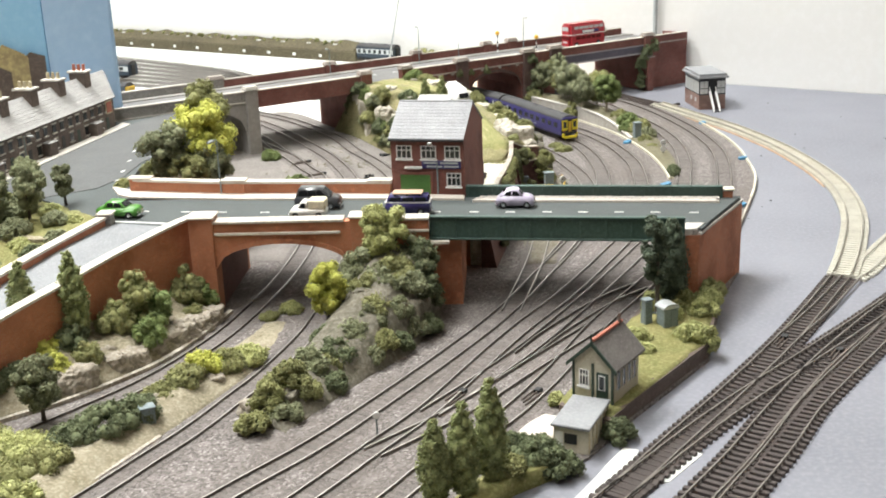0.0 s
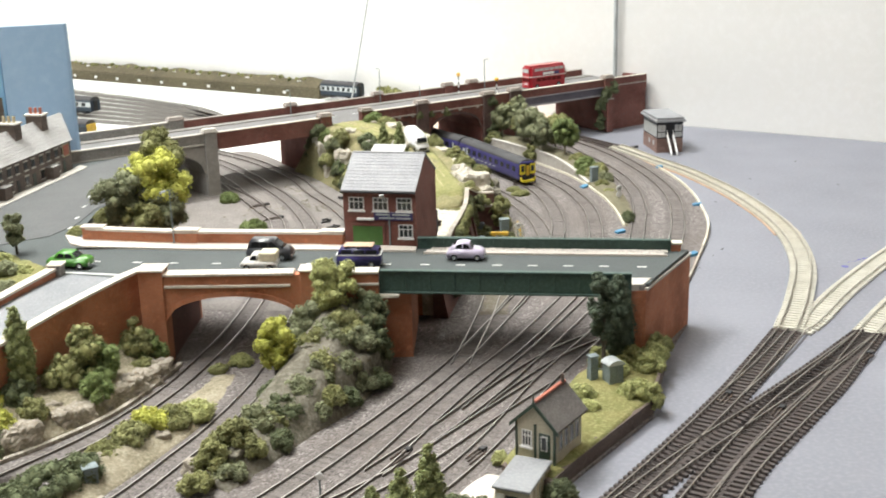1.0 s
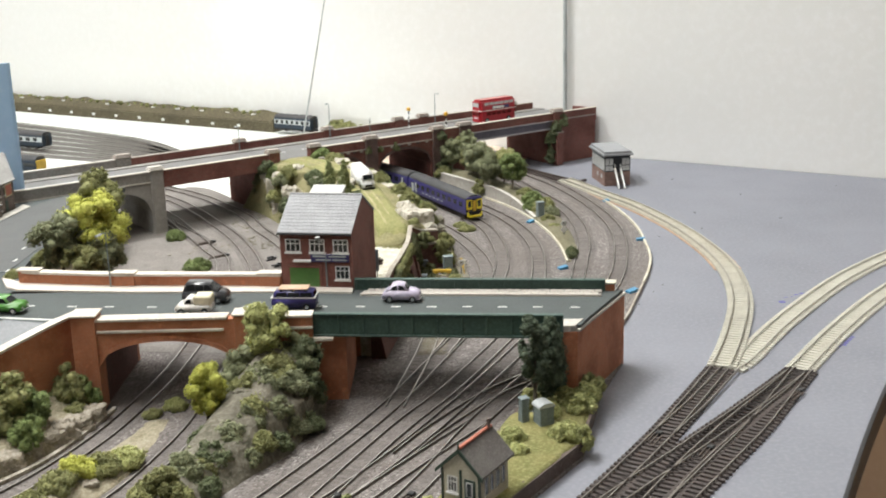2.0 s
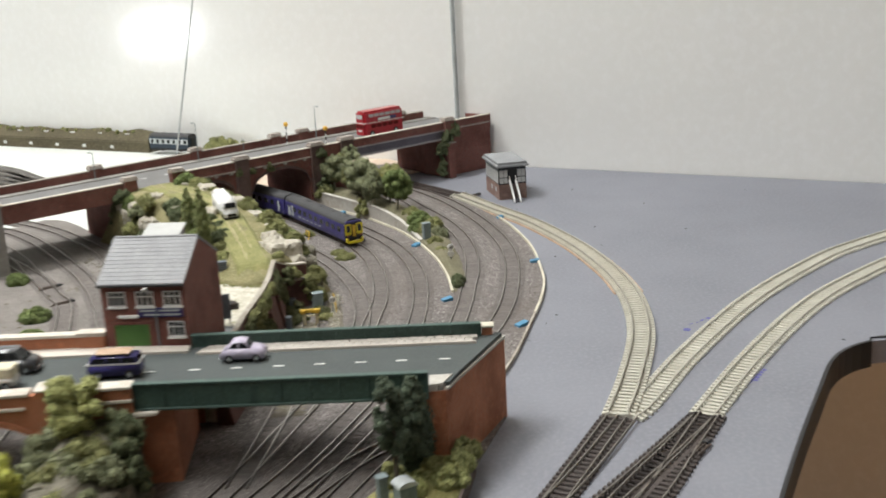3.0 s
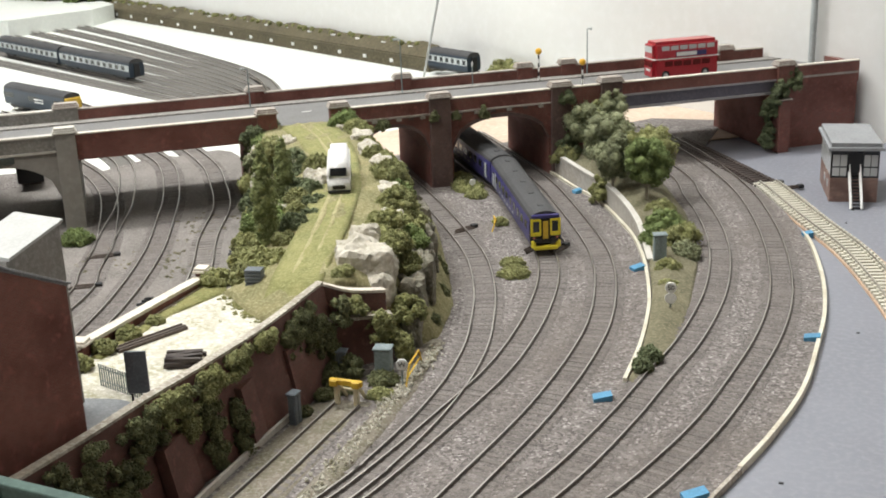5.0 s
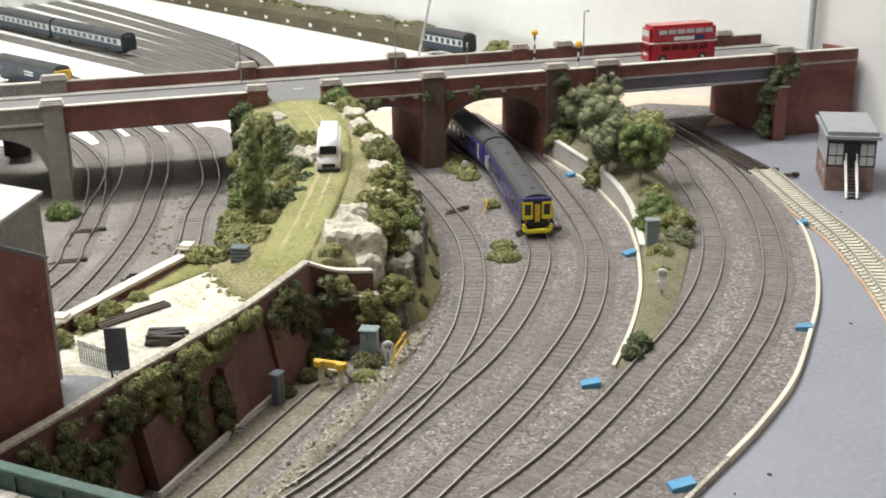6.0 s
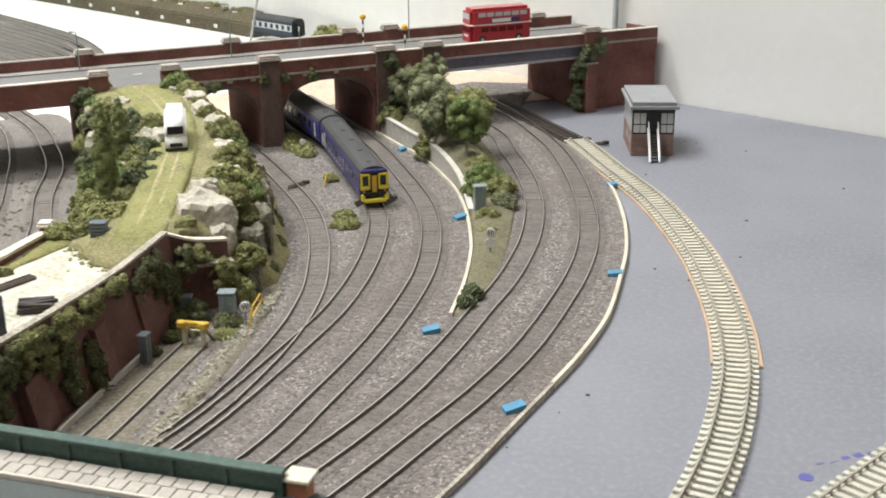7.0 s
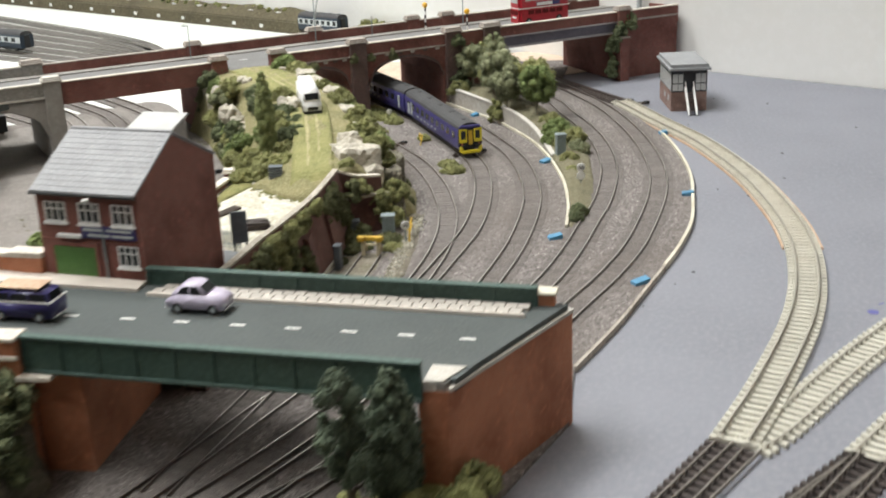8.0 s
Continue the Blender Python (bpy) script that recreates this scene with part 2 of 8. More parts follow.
OLIVE = leaves("olive_foam", (0.20, 0.205, 0.08), (0.125, 0.13, 0.05), (0.30, 0.30, 0.14))
IVY = leaves("ivy", (0.105, 0.115, 0.05), (0.06, 0.066, 0.03), (0.17, 0.17, 0.08))
DEEP = leaves("deep_green_foam", (0.098, 0.118, 0.058), (0.06, 0.073, 0.036), (0.155, 0.175, 0.092))
MID = leaves("mid_green_foam", (0.14, 0.18, 0.06), (0.085, 0.115, 0.036), (0.21, 0.26, 0.10))
GREYGREEN = leaves("grey_green_foam", (0.19, 0.205, 0.115), (0.12, 0.13, 0.07), (0.28, 0.295, 0.175))
LIME = leaves("lime_foam", (0.41, 0.42, 0.085), (0.27, 0.285, 0.05), (0.57, 0.57, 0.165))
PALE_LEAF = leaves("pale_green_foam", (0.31, 0.325, 0.13), (0.19, 0.20, 0.075), (0.45, 0.46, 0.21))
CONIFER = leaves("conifer_foam", (0.075, 0.10, 0.066), (0.045, 0.062, 0.04), (0.125, 0.155, 0.10))
POPLAR_LEAF = leaves("poplar_foam", (0.215, 0.245, 0.105), (0.12, 0.14, 0.055), (0.30, 0.325, 0.14))
BARK = surface("bark", (0.10, 0.085, 0.065), None, None, 1.0, 8, 0.95)
PALE_BARK = surface("pale_bark", (0.36, 0.33, 0.26), None, None, 1.0, 8, 0.95)
DIRTY_COPING = surface("dirty_coping", (0.40, 0.36, 0.30), (0.22, 0.19, 0.15), (0.62, 0.58, 0.50), 1.4, 18, 0.85)
SLATE = surface("slate_roof", (0.27, 0.275, 0.285), (0.2, 0.205, 0.215), (0.36, 0.365, 0.375), 1.0, 14, 0.6, relief=0.3, island=0.12)
PALE_SLATE = surface("pale_slate", (0.47, 0.475, 0.46), (0.40, 0.405, 0.39), (0.54, 0.545, 0.53), 1.0, 14, 0.6, relief=0.2)
SLATE_OLD = surface("old_slate", (0.36, 0.355, 0.345), (0.27, 0.265, 0.255), (0.45, 0.445, 0.43), 1.0, 14, 0.7, relief=0.3, island=0.12)
FELT_ROOF = surface("grey_felt_roof", (0.27, 0.28, 0.29), (0.22, 0.225, 0.235), (0.33, 0.34, 0.35), 1.2, 16, 0.7)
HUT_ROOF = surface("brown_slate", (0.13, 0.12, 0.11), (0.09, 0.08, 0.075), (0.19, 0.18, 0.165), 1.0, 12, 0.8, island=0.12)
CREAM = surface("cream_boards", (0.52, 0.49, 0.38), (0.42, 0.39, 0.29), (0.6, 0.57, 0.47), 0.9, 12, 0.7, relief=0.15)
DARK_GREEN = surface("dark_green_paint", (0.03, 0.055, 0.038), None, None, 1.0, 10, 0.5, relief=0.1)
DOOR_GREEN = surface("green_door_paint", (0.10, 0.23, 0.055), None, None, 0.8, 10, 0.5, relief=0.1)
RIDGE_RED = surface("red_ridge_tile", (0.42, 0.14, 0.09), None, None, 0.8, 6, 0.7)
WHITE = surface("white_paint", (0.78, 0.78, 0.76), None, (0.82, 0.82, 0.8), 0.8, 12, 0.45, relief=0.05)
VAN_WHITE = surface("van_white_paint", (0.88, 0.88, 0.87), None, None, 0.8, 12, 0.35, relief=0.03, coat=0.3)
BUS_GLASS = plain("dim_red_window", (0.13, 0.022, 0.022), 0.12)
# pale base colour stands in for light reflected by the panes
PANE_GREY = plain("reflection_toned_pane", (0.5, 0.51, 0.5), 0.15)
WINDOW = plain("dark_window", (0.03, 0.033, 0.035), 0.12)
BLACK = plain("black_plastic", (0.012, 0.012, 0.013), 0.5)
TYRE = plain("tyre_rubber", (0.02, 0.02, 0.021), 0.75)
CHROME = plain("bright_metal", (0.6, 0.6, 0.6), 0.25, 1.0)
GREY_METAL = surface("grey_metal_case", (0.19, 0.235, 0.24), (0.14, 0.175, 0.18), (0.28, 0.33, 0.34), 0.8, 8, 0.6)
SIGN_GREY = surface("sign_back", (0.12, 0.14, 0.16), None, None, 0.8, 8, 0.5)
YELLOW = surface("yellow_paint", (0.62, 0.40, 0.03), (0.45, 0.27, 0.02), (0.7, 0.48, 0.06), 0.8, 6, 0.5)
WARN_YELLOW = plain("warning_yellow", (0.72, 0.60, 0.03), 0.4)
BLUE_CLIP = surface("blue_plastic", (0.07, 0.25, 0.42), None, None, 0.8, 6, 0.5, relief=0.1)
BUS_RED = surface("bus_red", (0.42, 0.018, 0.03), (0.34, 0.014, 0.024), (0.5, 0.03, 0.045), 1.0, 12, 0.3, relief=0.02, coat=0.4)
LILAC = surface("lilac_paint", (0.54, 0.485, 0.62), None, (0.61, 0.56, 0.68), 1.0, 12, 0.35, relief=0.02, coat=0.3)
TILT = surface("pale_canvas", (0.72, 0.66, 0.48), None, None, 0.8, 8, 0.8)
CREAM_CAR = surface("ivory_paint", (0.87, 0.85, 0.78), None, None, 1.0, 10, 0.35, relief=0.02, coat=0.3)
BLACK_CAR = surface("charcoal_paint", (0.035, 0.037, 0.042), None, None, 1.0, 10, 0.3, relief=0.02, coat=0.4)
NAVY = surface("navy_paint", (0.035, 0.03, 0.13), None, None, 1.0, 10, 0.35, relief=0.02, coat=0.3)
GREEN_CAR = surface("leaf_green_paint", (0.07, 0.25, 0.03), None, None, 1.0, 10, 0.35, relief=0.02, coat=0.3)
TRAIN_BLUE = surface("train_indigo", (0.04, 0.035, 0.155), (0.03, 0.027, 0.12), (0.06, 0.055, 0.2), 1.0, 16, 0.4, relief=0.02)
TRAIN_ROOF = surface("train_roof_grey", (0.05, 0.05, 0.052), (0.036, 0.036, 0.038), (0.075, 0.075, 0.078), 1.2, 20, 0.75)
RAIL_BLUE = surface("rail_blue", (0.012, 0.026, 0.045), None, None, 1.0, 16, 0.45, relief=0.02)
PALE_GREY = surface("coach_grey", (0.45, 0.48, 0.48), None, None, 1.0, 16, 0.5, relief=0.02)
SILVER = surface("power_car_silver", (0.50, 0.50, 0.55), None, None, 1.0, 16, 0.4, relief=0.02)
SKY_SLATE = surface("greyer_sky_paint", (0.38, 0.56, 0.78), (0.35, 0.53, 0.75), (0.42, 0.6, 0.8), 8, 150, 0.8, relief=0.0)
TAN_CARD = surface("tan_printed_card", (0.42, 0.34, 0.17), (0.28, 0.22, 0.12), (0.55, 0.46, 0.22), 3, 14, 0.85, relief=0.0)
OCHRE_CARD = surface("ochre_printed_card", (0.52, 0.42, 0.12), (0.34, 0.30, 0.10), (0.62, 0.52, 0.2), 3, 12, 0.85, relief=0.0)
SKY_BLUE = surface("sky_backdrop_paint", (0.34, 0.64, 0.9), (0.31, 0.6, 0.87), (0.38, 0.67, 0.92), 6, 120, 0.8, relief=0.0)
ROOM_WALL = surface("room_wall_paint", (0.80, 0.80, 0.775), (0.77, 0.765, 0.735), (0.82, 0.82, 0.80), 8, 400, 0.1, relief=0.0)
# dark tone chosen so that the unseen walls bounce little fill light
LOW_BOUNCE_WALL = surface("low_bounce_wall_paint", (0.15, 0.145, 0.135), None, None, 8, 400, 0.7, relief=0.0)
CEILING = surface("ceiling_paint", (0.78, 0.78, 0.765), None, None, 8, 300, 0.9)
BROWN_FLOOR = surface("brown_floor", (0.86, 0.47, 0.20), (0.74, 0.38, 0.15), (0.9, 0.56, 0.28), 12, 300, 0.6, relief=0.05)
PEN = plain("blue_pen_ink", (0.10, 0.10, 0.32), 0.7)
ORANGE = plain("orange_globe", (0.75, 0.42, 0.03), 0.3)
BUFF = surface("pale_building", (0.5, 0.44, 0.3), None, None, 1.0, 10, 0.85)


# ---- mesh helpers; all sizes below are in millimetres ----
def wall_coordinates(bm):
    """Lays flat coordinates in millimetres on each face: along the wall and up."""
    uv = bm.loops.layers.uv.verify()
    bm.normal_update()
    for f in bm.faces:
        n = f.normal
        if abs(n.z) > 0.75:
            a, b = Vector((1, 0, 0)), Vector((0, 1, 0))
        else:
            a = Vector((-n.y, n.x, 0)).normalized()
            b = Vector((0, 0, 1))
        for loop in f.loops:
            loop[uv].uv = (loop.vert.co.dot(a), loop.vert.co.dot(b))


def mesh_of(name, bm, material, smooth=False):
    wall_coordinates(bm)
    bmesh.ops.scale(bm, vec=(MM, MM, MM), verts=bm.verts)
    me = bpy.data.meshes.new(name)
    bm.to_mesh(me)
    bm.free()
    me.materials.append(material)
    if smooth:
        me.polygons.foreach_set("use_smooth", [True] * len(me.polygons))
    return me


GROUPS = {"railway_track": "railway tracks", "poplar": "poplars", "tree": "foam trees", "bush": "foam bushes", "rock": "rock outcrops", "car": "cars on the street", "railway_coach": "railway coaches", "lamp_post": "street lamps", "street_lamp": "street lamps",
          "beacon": "crossing beacons", "plastic_wedge": "blue wedges", "point_lever": "point gear", "disc_sign": "lineside discs", "scrap_heap": "scrap heaps", "handrail": "yellow handrails", "cabinet": "lineside cabinets", "relay_box": "lineside cabinets"}


def thing(name, label, category, x=0, y=0, z=0, rz=0, group="", kind=""):
    ob = new(name)
    ob.empty_display_size = 0.005
    ob.matrix_basis = pose(x * MM, y * MM, z * MM, 0, 0, rz)
    return tagged(ob, label, category, group or GROUPS.get(name, ""), kind)


def part(name, bm, material, parent, label="", smooth=False, kind=""):
    ob = new(name, mesh_of(name, bm, material, smooth))
    ob.parent = parent
    return tagged(ob, label, kind=kind)


def piece(name, me, parent, m):
    ob = new(name, me)
    ob.parent = parent
    ob.matrix_basis = m
    return ob


def whole(name, bm, material, label, category, kind="", group="", smooth=False, at=(0, 0, 0), rz=0):
    ob = new(name, mesh_of(name, bm, material, smooth))
    ob.matrix_basis = pose(at[0] * MM, at[1] * MM, at[2] * MM, 0, 0, rz)
    return tagged(ob, label, category, group or GROUPS.get(name, ""), kind)


def B():
    return bmesh.new()


def box(bm, x0, x1, y0, y1, z0, z1, bevel=0.0):
    made = bmesh.ops.create_cube(bm, size=1.0)["verts"]
    for v in made:
        v.co = Vector(((x0 + x1) / 2 + v.co.x * (x1 - x0), (y0 + y1) / 2 + v.co.y * (y1 - y0), (z0 + z1) / 2 + v.co.z * (z1 - z0)))
    if bevel:
        edges = {e for v in made for e in v.link_edges}
        bmesh.ops.bevel(bm, geom=list(edges), offset=bevel, segments=1, affect="EDGES")
    return bm


def rod(bm, p, q, r, r2=None, seg=8):
    p, q = Vector(p), Vector(q)
    m = Matrix.Translation((p + q) / 2) @ (q - p).to_track_quat("Z", "Y").to_matrix().to_4x4()
    bmesh.ops.create_cone(bm, cap_ends=True, segments=seg, radius1=r, radius2=r if r2 is None else r2, depth=(q - p).length, matrix=m)
    return bm


def ball(bm, c, r, sub=1, squash=1.0):
    bmesh.ops.create_icosphere(bm, subdivisions=sub, radius=r, matrix=Matrix.Translation(c) @ Matrix.Diagonal((1, 1, squash, 1)))
    return bm


def prism(bm, outline, z0, z1):
    """A flat outline (x, y) raised from z0 to z1; z1 may be a function of the point."""
    top = [bm.verts.new((x, y, z1(x, y) if callable(z1) else z1)) for x, y in outline]
    low = [bm.verts.new((x, y, z0)) for x, y in outline]
    faces = [bm.faces.new(top), bm.faces.new(low[::-1])]
    n = len(outline)
    for i in range(n):
        bm.faces.new((top[i], low[i], low[(i + 1) % n], top[(i + 1) % n]))
    bmesh.ops.recalc_face_normals(bm, faces=bm.faces)
    if n > 4:
        bmesh.ops.triangulate(bm, faces=faces)
    return bm


def side_prism(bm, outline, y0, y1):
    """A profile (x, z) drawn out from y0 to y1."""
    a = [bm.verts.new((x, y0, z)) for x, z in outline]
    b = [bm.verts.new((x, y1, z)) for x, z in outline]
    faces = [bm.faces.new(a), bm.faces.new(b[::-1])]
    n = len(outline)
    for i in range(n):
        bm.faces.new((a[i], b[i], b[(i + 1) % n], a[(i + 1) % n]))
    bmesh.ops.recalc_face_normals(bm, faces=bm.faces)
    if n > 4:
        bmesh.ops.triangulate(bm, faces=faces)
    return bm


def spline(points, step):
    """Even steps along a smooth curve through the points: (place, direction) pairs."""
    p = [Vector((*q, 0)) if len(q) == 2 else Vector(q) for q in points]
    p = [2 * p[0] - p[1], *p, 2 * p[-1] - p[-2]]
    dense = []
    for i in range(1, len(p) - 2):
        a, b, c, d = p[i - 1:i + 3]
        for k in range(24):
            t = k / 24
            dense.append(0.5 * (2 * b + (c - a) * t + (2 * a - 5 * b + 4 * c - d) * t * t + (3 * b - a - 3 * c + d) * t ** 3))
    dense.append(p[-2])
    for _ in range(6):
        dense = [dense[0], *[(dense[i - 1] + 2 * dense[i] + dense[i + 1]) / 4 for i in range(1, len(dense) - 1)], dense[-1]]
    s = [0.0]
    for a, b in zip(dense, dense[1:]):
        s.append(s[-1] + (b - a).length)
    count = max(2, round(s[-1] / step))
    out, j = [], 0
    for k in range(count + 1):
        w = s[-1] * k / count
        while j < len(s) - 2 and s[j + 1] < w:
            j += 1
        f = (w - s[j]) / max(1e-9, s[j + 1] - s[j])
        out.append((dense[j].lerp(dense[j + 1], f), (dense[j + 1] - dense[j]).normalized()))
    return out


def sweep(bm, line, profile, close=True):
    """Draws a cross profile (sideways to the right, up) along a line of (place, direction)."""
    rings = []
    for place, way in line:
        side = Vector((way.y, -way.x, 0)).normalized()
        rings.append([bm.verts.new(place + side * a + Vector((0, 0, b))) for a, b in profile])
    n = len(profile)
    for r, s in zip(rings, rings[1:]):
        for i in range(n if close else n - 1):
            bm.faces.new((r[i], r[(i + 1) % n], s[(i + 1) % n], s[i]))
    if close:
        bm.faces.new(rings[0][::-1])
        bm.faces.new(rings[-1])
    bmesh.ops.recalc_face_normals(bm, faces=bm.faces)
    return bm


def columns(bm, stations, y0, y1):
    """A wall in the x-z plane from stations (x, low, high), y0 to y1 thick: arches are low edges that rise."""
    rows = [[bm.verts.new((x, y, z)) for y in (y0, y1) for z in (lo, hi)] for x, lo, hi in stations]
    for a, b in zip(rows, rows[1:]):
        bm.faces.new((a[0], b[0], b[1], a[1]))
        bm.faces.new((a[2], a[3], b[3], b[2]))
        bm.faces.new((a[1], b[1], b[3], a[3]))
        bm.faces.new((a[0], a[2], b[2], b[0]))
    bm.faces.new((rows[0][0], rows[0][1], rows[0][3], rows[0][2]))
    bm.faces.new((rows[-1][0], rows[-1][2], rows[-1][3], rows[-1][1]))
    bmesh.ops.recalc_face_normals(bm, faces=bm.faces)
    return bm


def arch_stations(x0, x1, spring, crown, top, foot=0.0, n=14, ends=True):
    out = []
    for k in range(n + 1):
        f = k / n
        x = x0 + (x1 - x0) * f
        out.append((x, spring + (crown - spring) * math.sqrt(max(0.0, 1 - (2 * f - 1) ** 2)), top))
    return [(x0 - 0.01, foot, top), *out, (x1 + 0.01, foot, top)] if ends else out


_ico = bmesh.new()
bmesh.ops.create_icosphere(_ico, subdivisions=1, radius=1.0)
ICO_V = np.array([v.co[:] for v in _ico.verts])
ICO_F = np.array([[v.index for v in f.verts] for f in _ico.faces])
_ico.free()
FLAKE_V = np.array([(1, 1, 1), (-1, -1, 1), (-1, 1, -1), (1, -1, -1)], float) * 0.8
FLAKE_F = np.array([(0, 2, 1), (0, 1, 3), (0, 3, 2), (1, 2, 3)])
RNG = np.random.default_rng(7)


def crumb_mesh(name, lobes, count, size, material, fill=0.9, flat=1.0):
    """Foam foliage: lobes (x, y, z, r) clad with many small ragged crumbs over solid cores."""
    count, size = round(count * 5.2), size * 0.46
    lobes = np.array(lobes, float)
    weight = lobes[:, 3] ** 2
    pick = RNG.choice(len(lobes), count, p=weight / weight.sum())
    way = RNG.normal(size=(count, 3))
    way /= np.linalg.norm(way, axis=1, keepdims=True)
    reach = lobes[pick, 3] * RNG.uniform(0.86, 1.14, count)
    at = lobes[pick, :3] + way * reach[:, None] * np.array([1, 1, flat])
    s = size * RNG.uniform(0.5, 1.4, count)
    turn = RNG.normal(size=(count, 4))
    turn /= np.linalg.norm(turn, axis=1, keepdims=True)
    qw, qx, qy, qz = turn.T
    spin = np.stack([1 - 2 * (qy * qy + qz * qz), 2 * (qx * qy - qz * qw), 2 * (qx * qz + qy * qw), 2 * (qx * qy + qz * qw), 1 - 2 * (qx * qx + qz * qz), 2 * (qy * qz - qx * qw),
                     2 * (qx * qz - qy * qw), 2 * (qy * qz + qx * qw), 1 - 2 * (qx * qx + qy * qy)], 1).reshape(count, 3, 3)
    v = FLAKE_V[None] * (s[:, None, None] * RNG.uniform(0.45, 1.3, (count, 1, 3))) * RNG.uniform(0.7, 1.3, (count, 4, 1))
    v = np.einsum("nij,nkj->nki", spin, v) + at[:, None]
    f = FLAKE_F[None] + (np.arange(count) * 4)[:, None, None]
    core = ICO_V[None] * (lobes[:, 3] * fill)[:, None, None] * np.array([1, 1, flat]) * RNG.uniform(0.85, 1.15, (len(lobes), len(ICO_V), 1)) + lobes[:, None, :3]
    cf = ICO_F[None] + (count * 4 + np.arange(len(lobes)) * len(ICO_V))[:, None, None]
    v, f = np.concatenate([v.reshape(-1, 3), core.reshape(-1, 3)]), np.concatenate([f.reshape(-1, 3), cf.reshape(-1, 3)])
    me = bpy.data.meshes.new(name)
    me.vertices.add(len(v))
    me.vertices.foreach_set("co", (v * MM).ravel())
    me.loops.add(f.size)
    me.loops.foreach_set("vertex_index", f.ravel())
    me.polygons.add(len(f))
    me.polygons.foreach_set("loop_start", np.arange(0, f.size, 3))
    me.update(calc_edges=True)
    me.materials.append(material)
    return me


def round_lobes(r, h, n, base=0.0):
    out = []
    for _ in range(n):
        a, d, z = RNG.uniform(0, 6.28), math.sqrt(RNG.uniform(0, 1)), RNG.uniform(0, 1)
        w = math.sqrt(max(0.05, 1 - (2 * z - 1) ** 2 * 0.85))
        out.append((math.cos(a) * d * r * w * 0.9, math.sin(a) * d * r * w * 0.9, base + h * (0.1 + 0.82 * z), r * RNG.uniform(0.15, 0.36)))
    return out


def tree(x, y, z, r, h, trunk, foliage, label, bark=None, clumps=14, crumbs=700, size=1.0, lean=(0, 0)):
    """Broad tree: tapered trunk, limbs and a crown of foam clumps."""
    ob = thing("tree", label, "tree", x, y, z)
    bm = B()
    rod(bm, (0, 0, -1), (lean[0], lean[1], trunk + h * 0.35), 0.9 + h * 0.012, 0.5)
    part("trunk", bm, bark or BARK, ob)
    lobes = [(a + lean[0], b + lean[1], c, d) for a, b, c, d in round_lobes(r, h, clumps * 4, trunk)]
    for k in range(4):
        bm = B()
        rod(bm, (lean[0] * 0.6, lean[1] * 0.6, trunk * 0.8), lobes[k][:3], 0.55, 0.25, 6)
        part("limb", bm, bark or BARK, ob)
    crown = new("crown", crumb_mesh("crown", lobes, crumbs, size, foliage))
    crown.parent = ob
    return ob


def column_tree(x, y, z, r, h, foliage, label, crumbs=700, size=1.0):
    """Slim upright tree of the poplar or cypress kind."""
    ob = thing("poplar", label, "tree", x, y, z)
    part("trunk", rod(B(), (0, 0, -1), (0, 0, h * 0.5), 0.8, 0.4), BARK, ob)
    lobes = []
    for k in range(40):
        f = k / 39
        w = r * max(0.22, math.sin(math.pi * (0.27 + 0.65 * f)))
        a = k * 2.4
        lobes.append((math.cos(a) * w * 0.52, math.sin(a) * w * 0.52, 1.0 + r * 0.4 + (h - r * 0.7) * f, max(0.9, w * RNG.uniform(0.42, 0.6))))
    crown = new("crown", crumb_mesh("crown", lobes, crumbs, size, foliage, flat=1.25))
    crown.parent = ob
    return ob


def bush(x, y, z, r, h, foliage, label, crumbs=260, size=0.9, clumps=7):
    r, h, crumbs = r * 1.2, h * 1.14, round(crumbs * 1.5)
    lobes = []
    for _ in range(clumps * 5):
        a, d = RNG.uniform(0, 6.28), math.sqrt(RNG.uniform(0, 1))
        q = r * RNG.uniform(0.16, 0.40)
        top = h * (1 - 0.55 * d * d)
        lobes.append((math.cos(a) * d * r * 0.84, math.sin(a) * d * r * 0.84, min(max(top - q, q * 0.4), RNG.uniform(0.25, 0.95) * top), q))
    ob = new("bush", crumb_mesh("bush", lobes, crumbs, size, foliage))
    ob.matrix_basis = pose(x * MM, y * MM, z * MM)
    return tagged(ob, label, "bush", GROUPS["bush"])


def rock(x, y, z, sx, sy, sz, material, label, rz=0, rough=0.3, chips=1.0):
    """Boulder with flat broken faces and fine chips."""
    bm = B()
    bmesh.ops.create_icosphere(bm, subdivisions=4, radius=1.0)
    shift = Vector((x, y, z)) * 0.05
    for v in bm.verts:
        d = v.co.normalized()
        m = max(abs(d.x), abs(d.y), abs(d.z))
        q = d.lerp(d / m * 0.86, 0.6)
        k = 0.82 + rough * noise.noise(d * 1.6 + shift) + chips * (0.16 * abs(noise.noise(d * 4 + shift)) + 0.06 * noise.noise(d * 11 + shift))
        v.co = Vector((q.x * sx, q.y * sy, q.z * sz)) * k
    return whole("rock", bm, material, label, "rock", at=(x, y, z), rz=rz)


# ---- the room ----
WALL_ANGLE = -30.7
wall_x, wall_y = Vector((0.860, -0.511, 0)), Vector((-0.511, -0.860, 0))
FOOT = Vector((214, 1289, 0))


def room_wall(name, a, b, label, paint=ROOM_WALL, z0=-800, z1=1650, thick=60):
    a, b = Vector(a), Vector(b)
    way = (b - a).normalized()
    side = Vector((way.y, -way.x, 0))
    bm = prism(B(), [tuple(p.xy) for p in (a, b, b + side * thick, a + side * thick)], z0, z1)
    return whole(name, bm, paint, label, "wall", kind="structure")


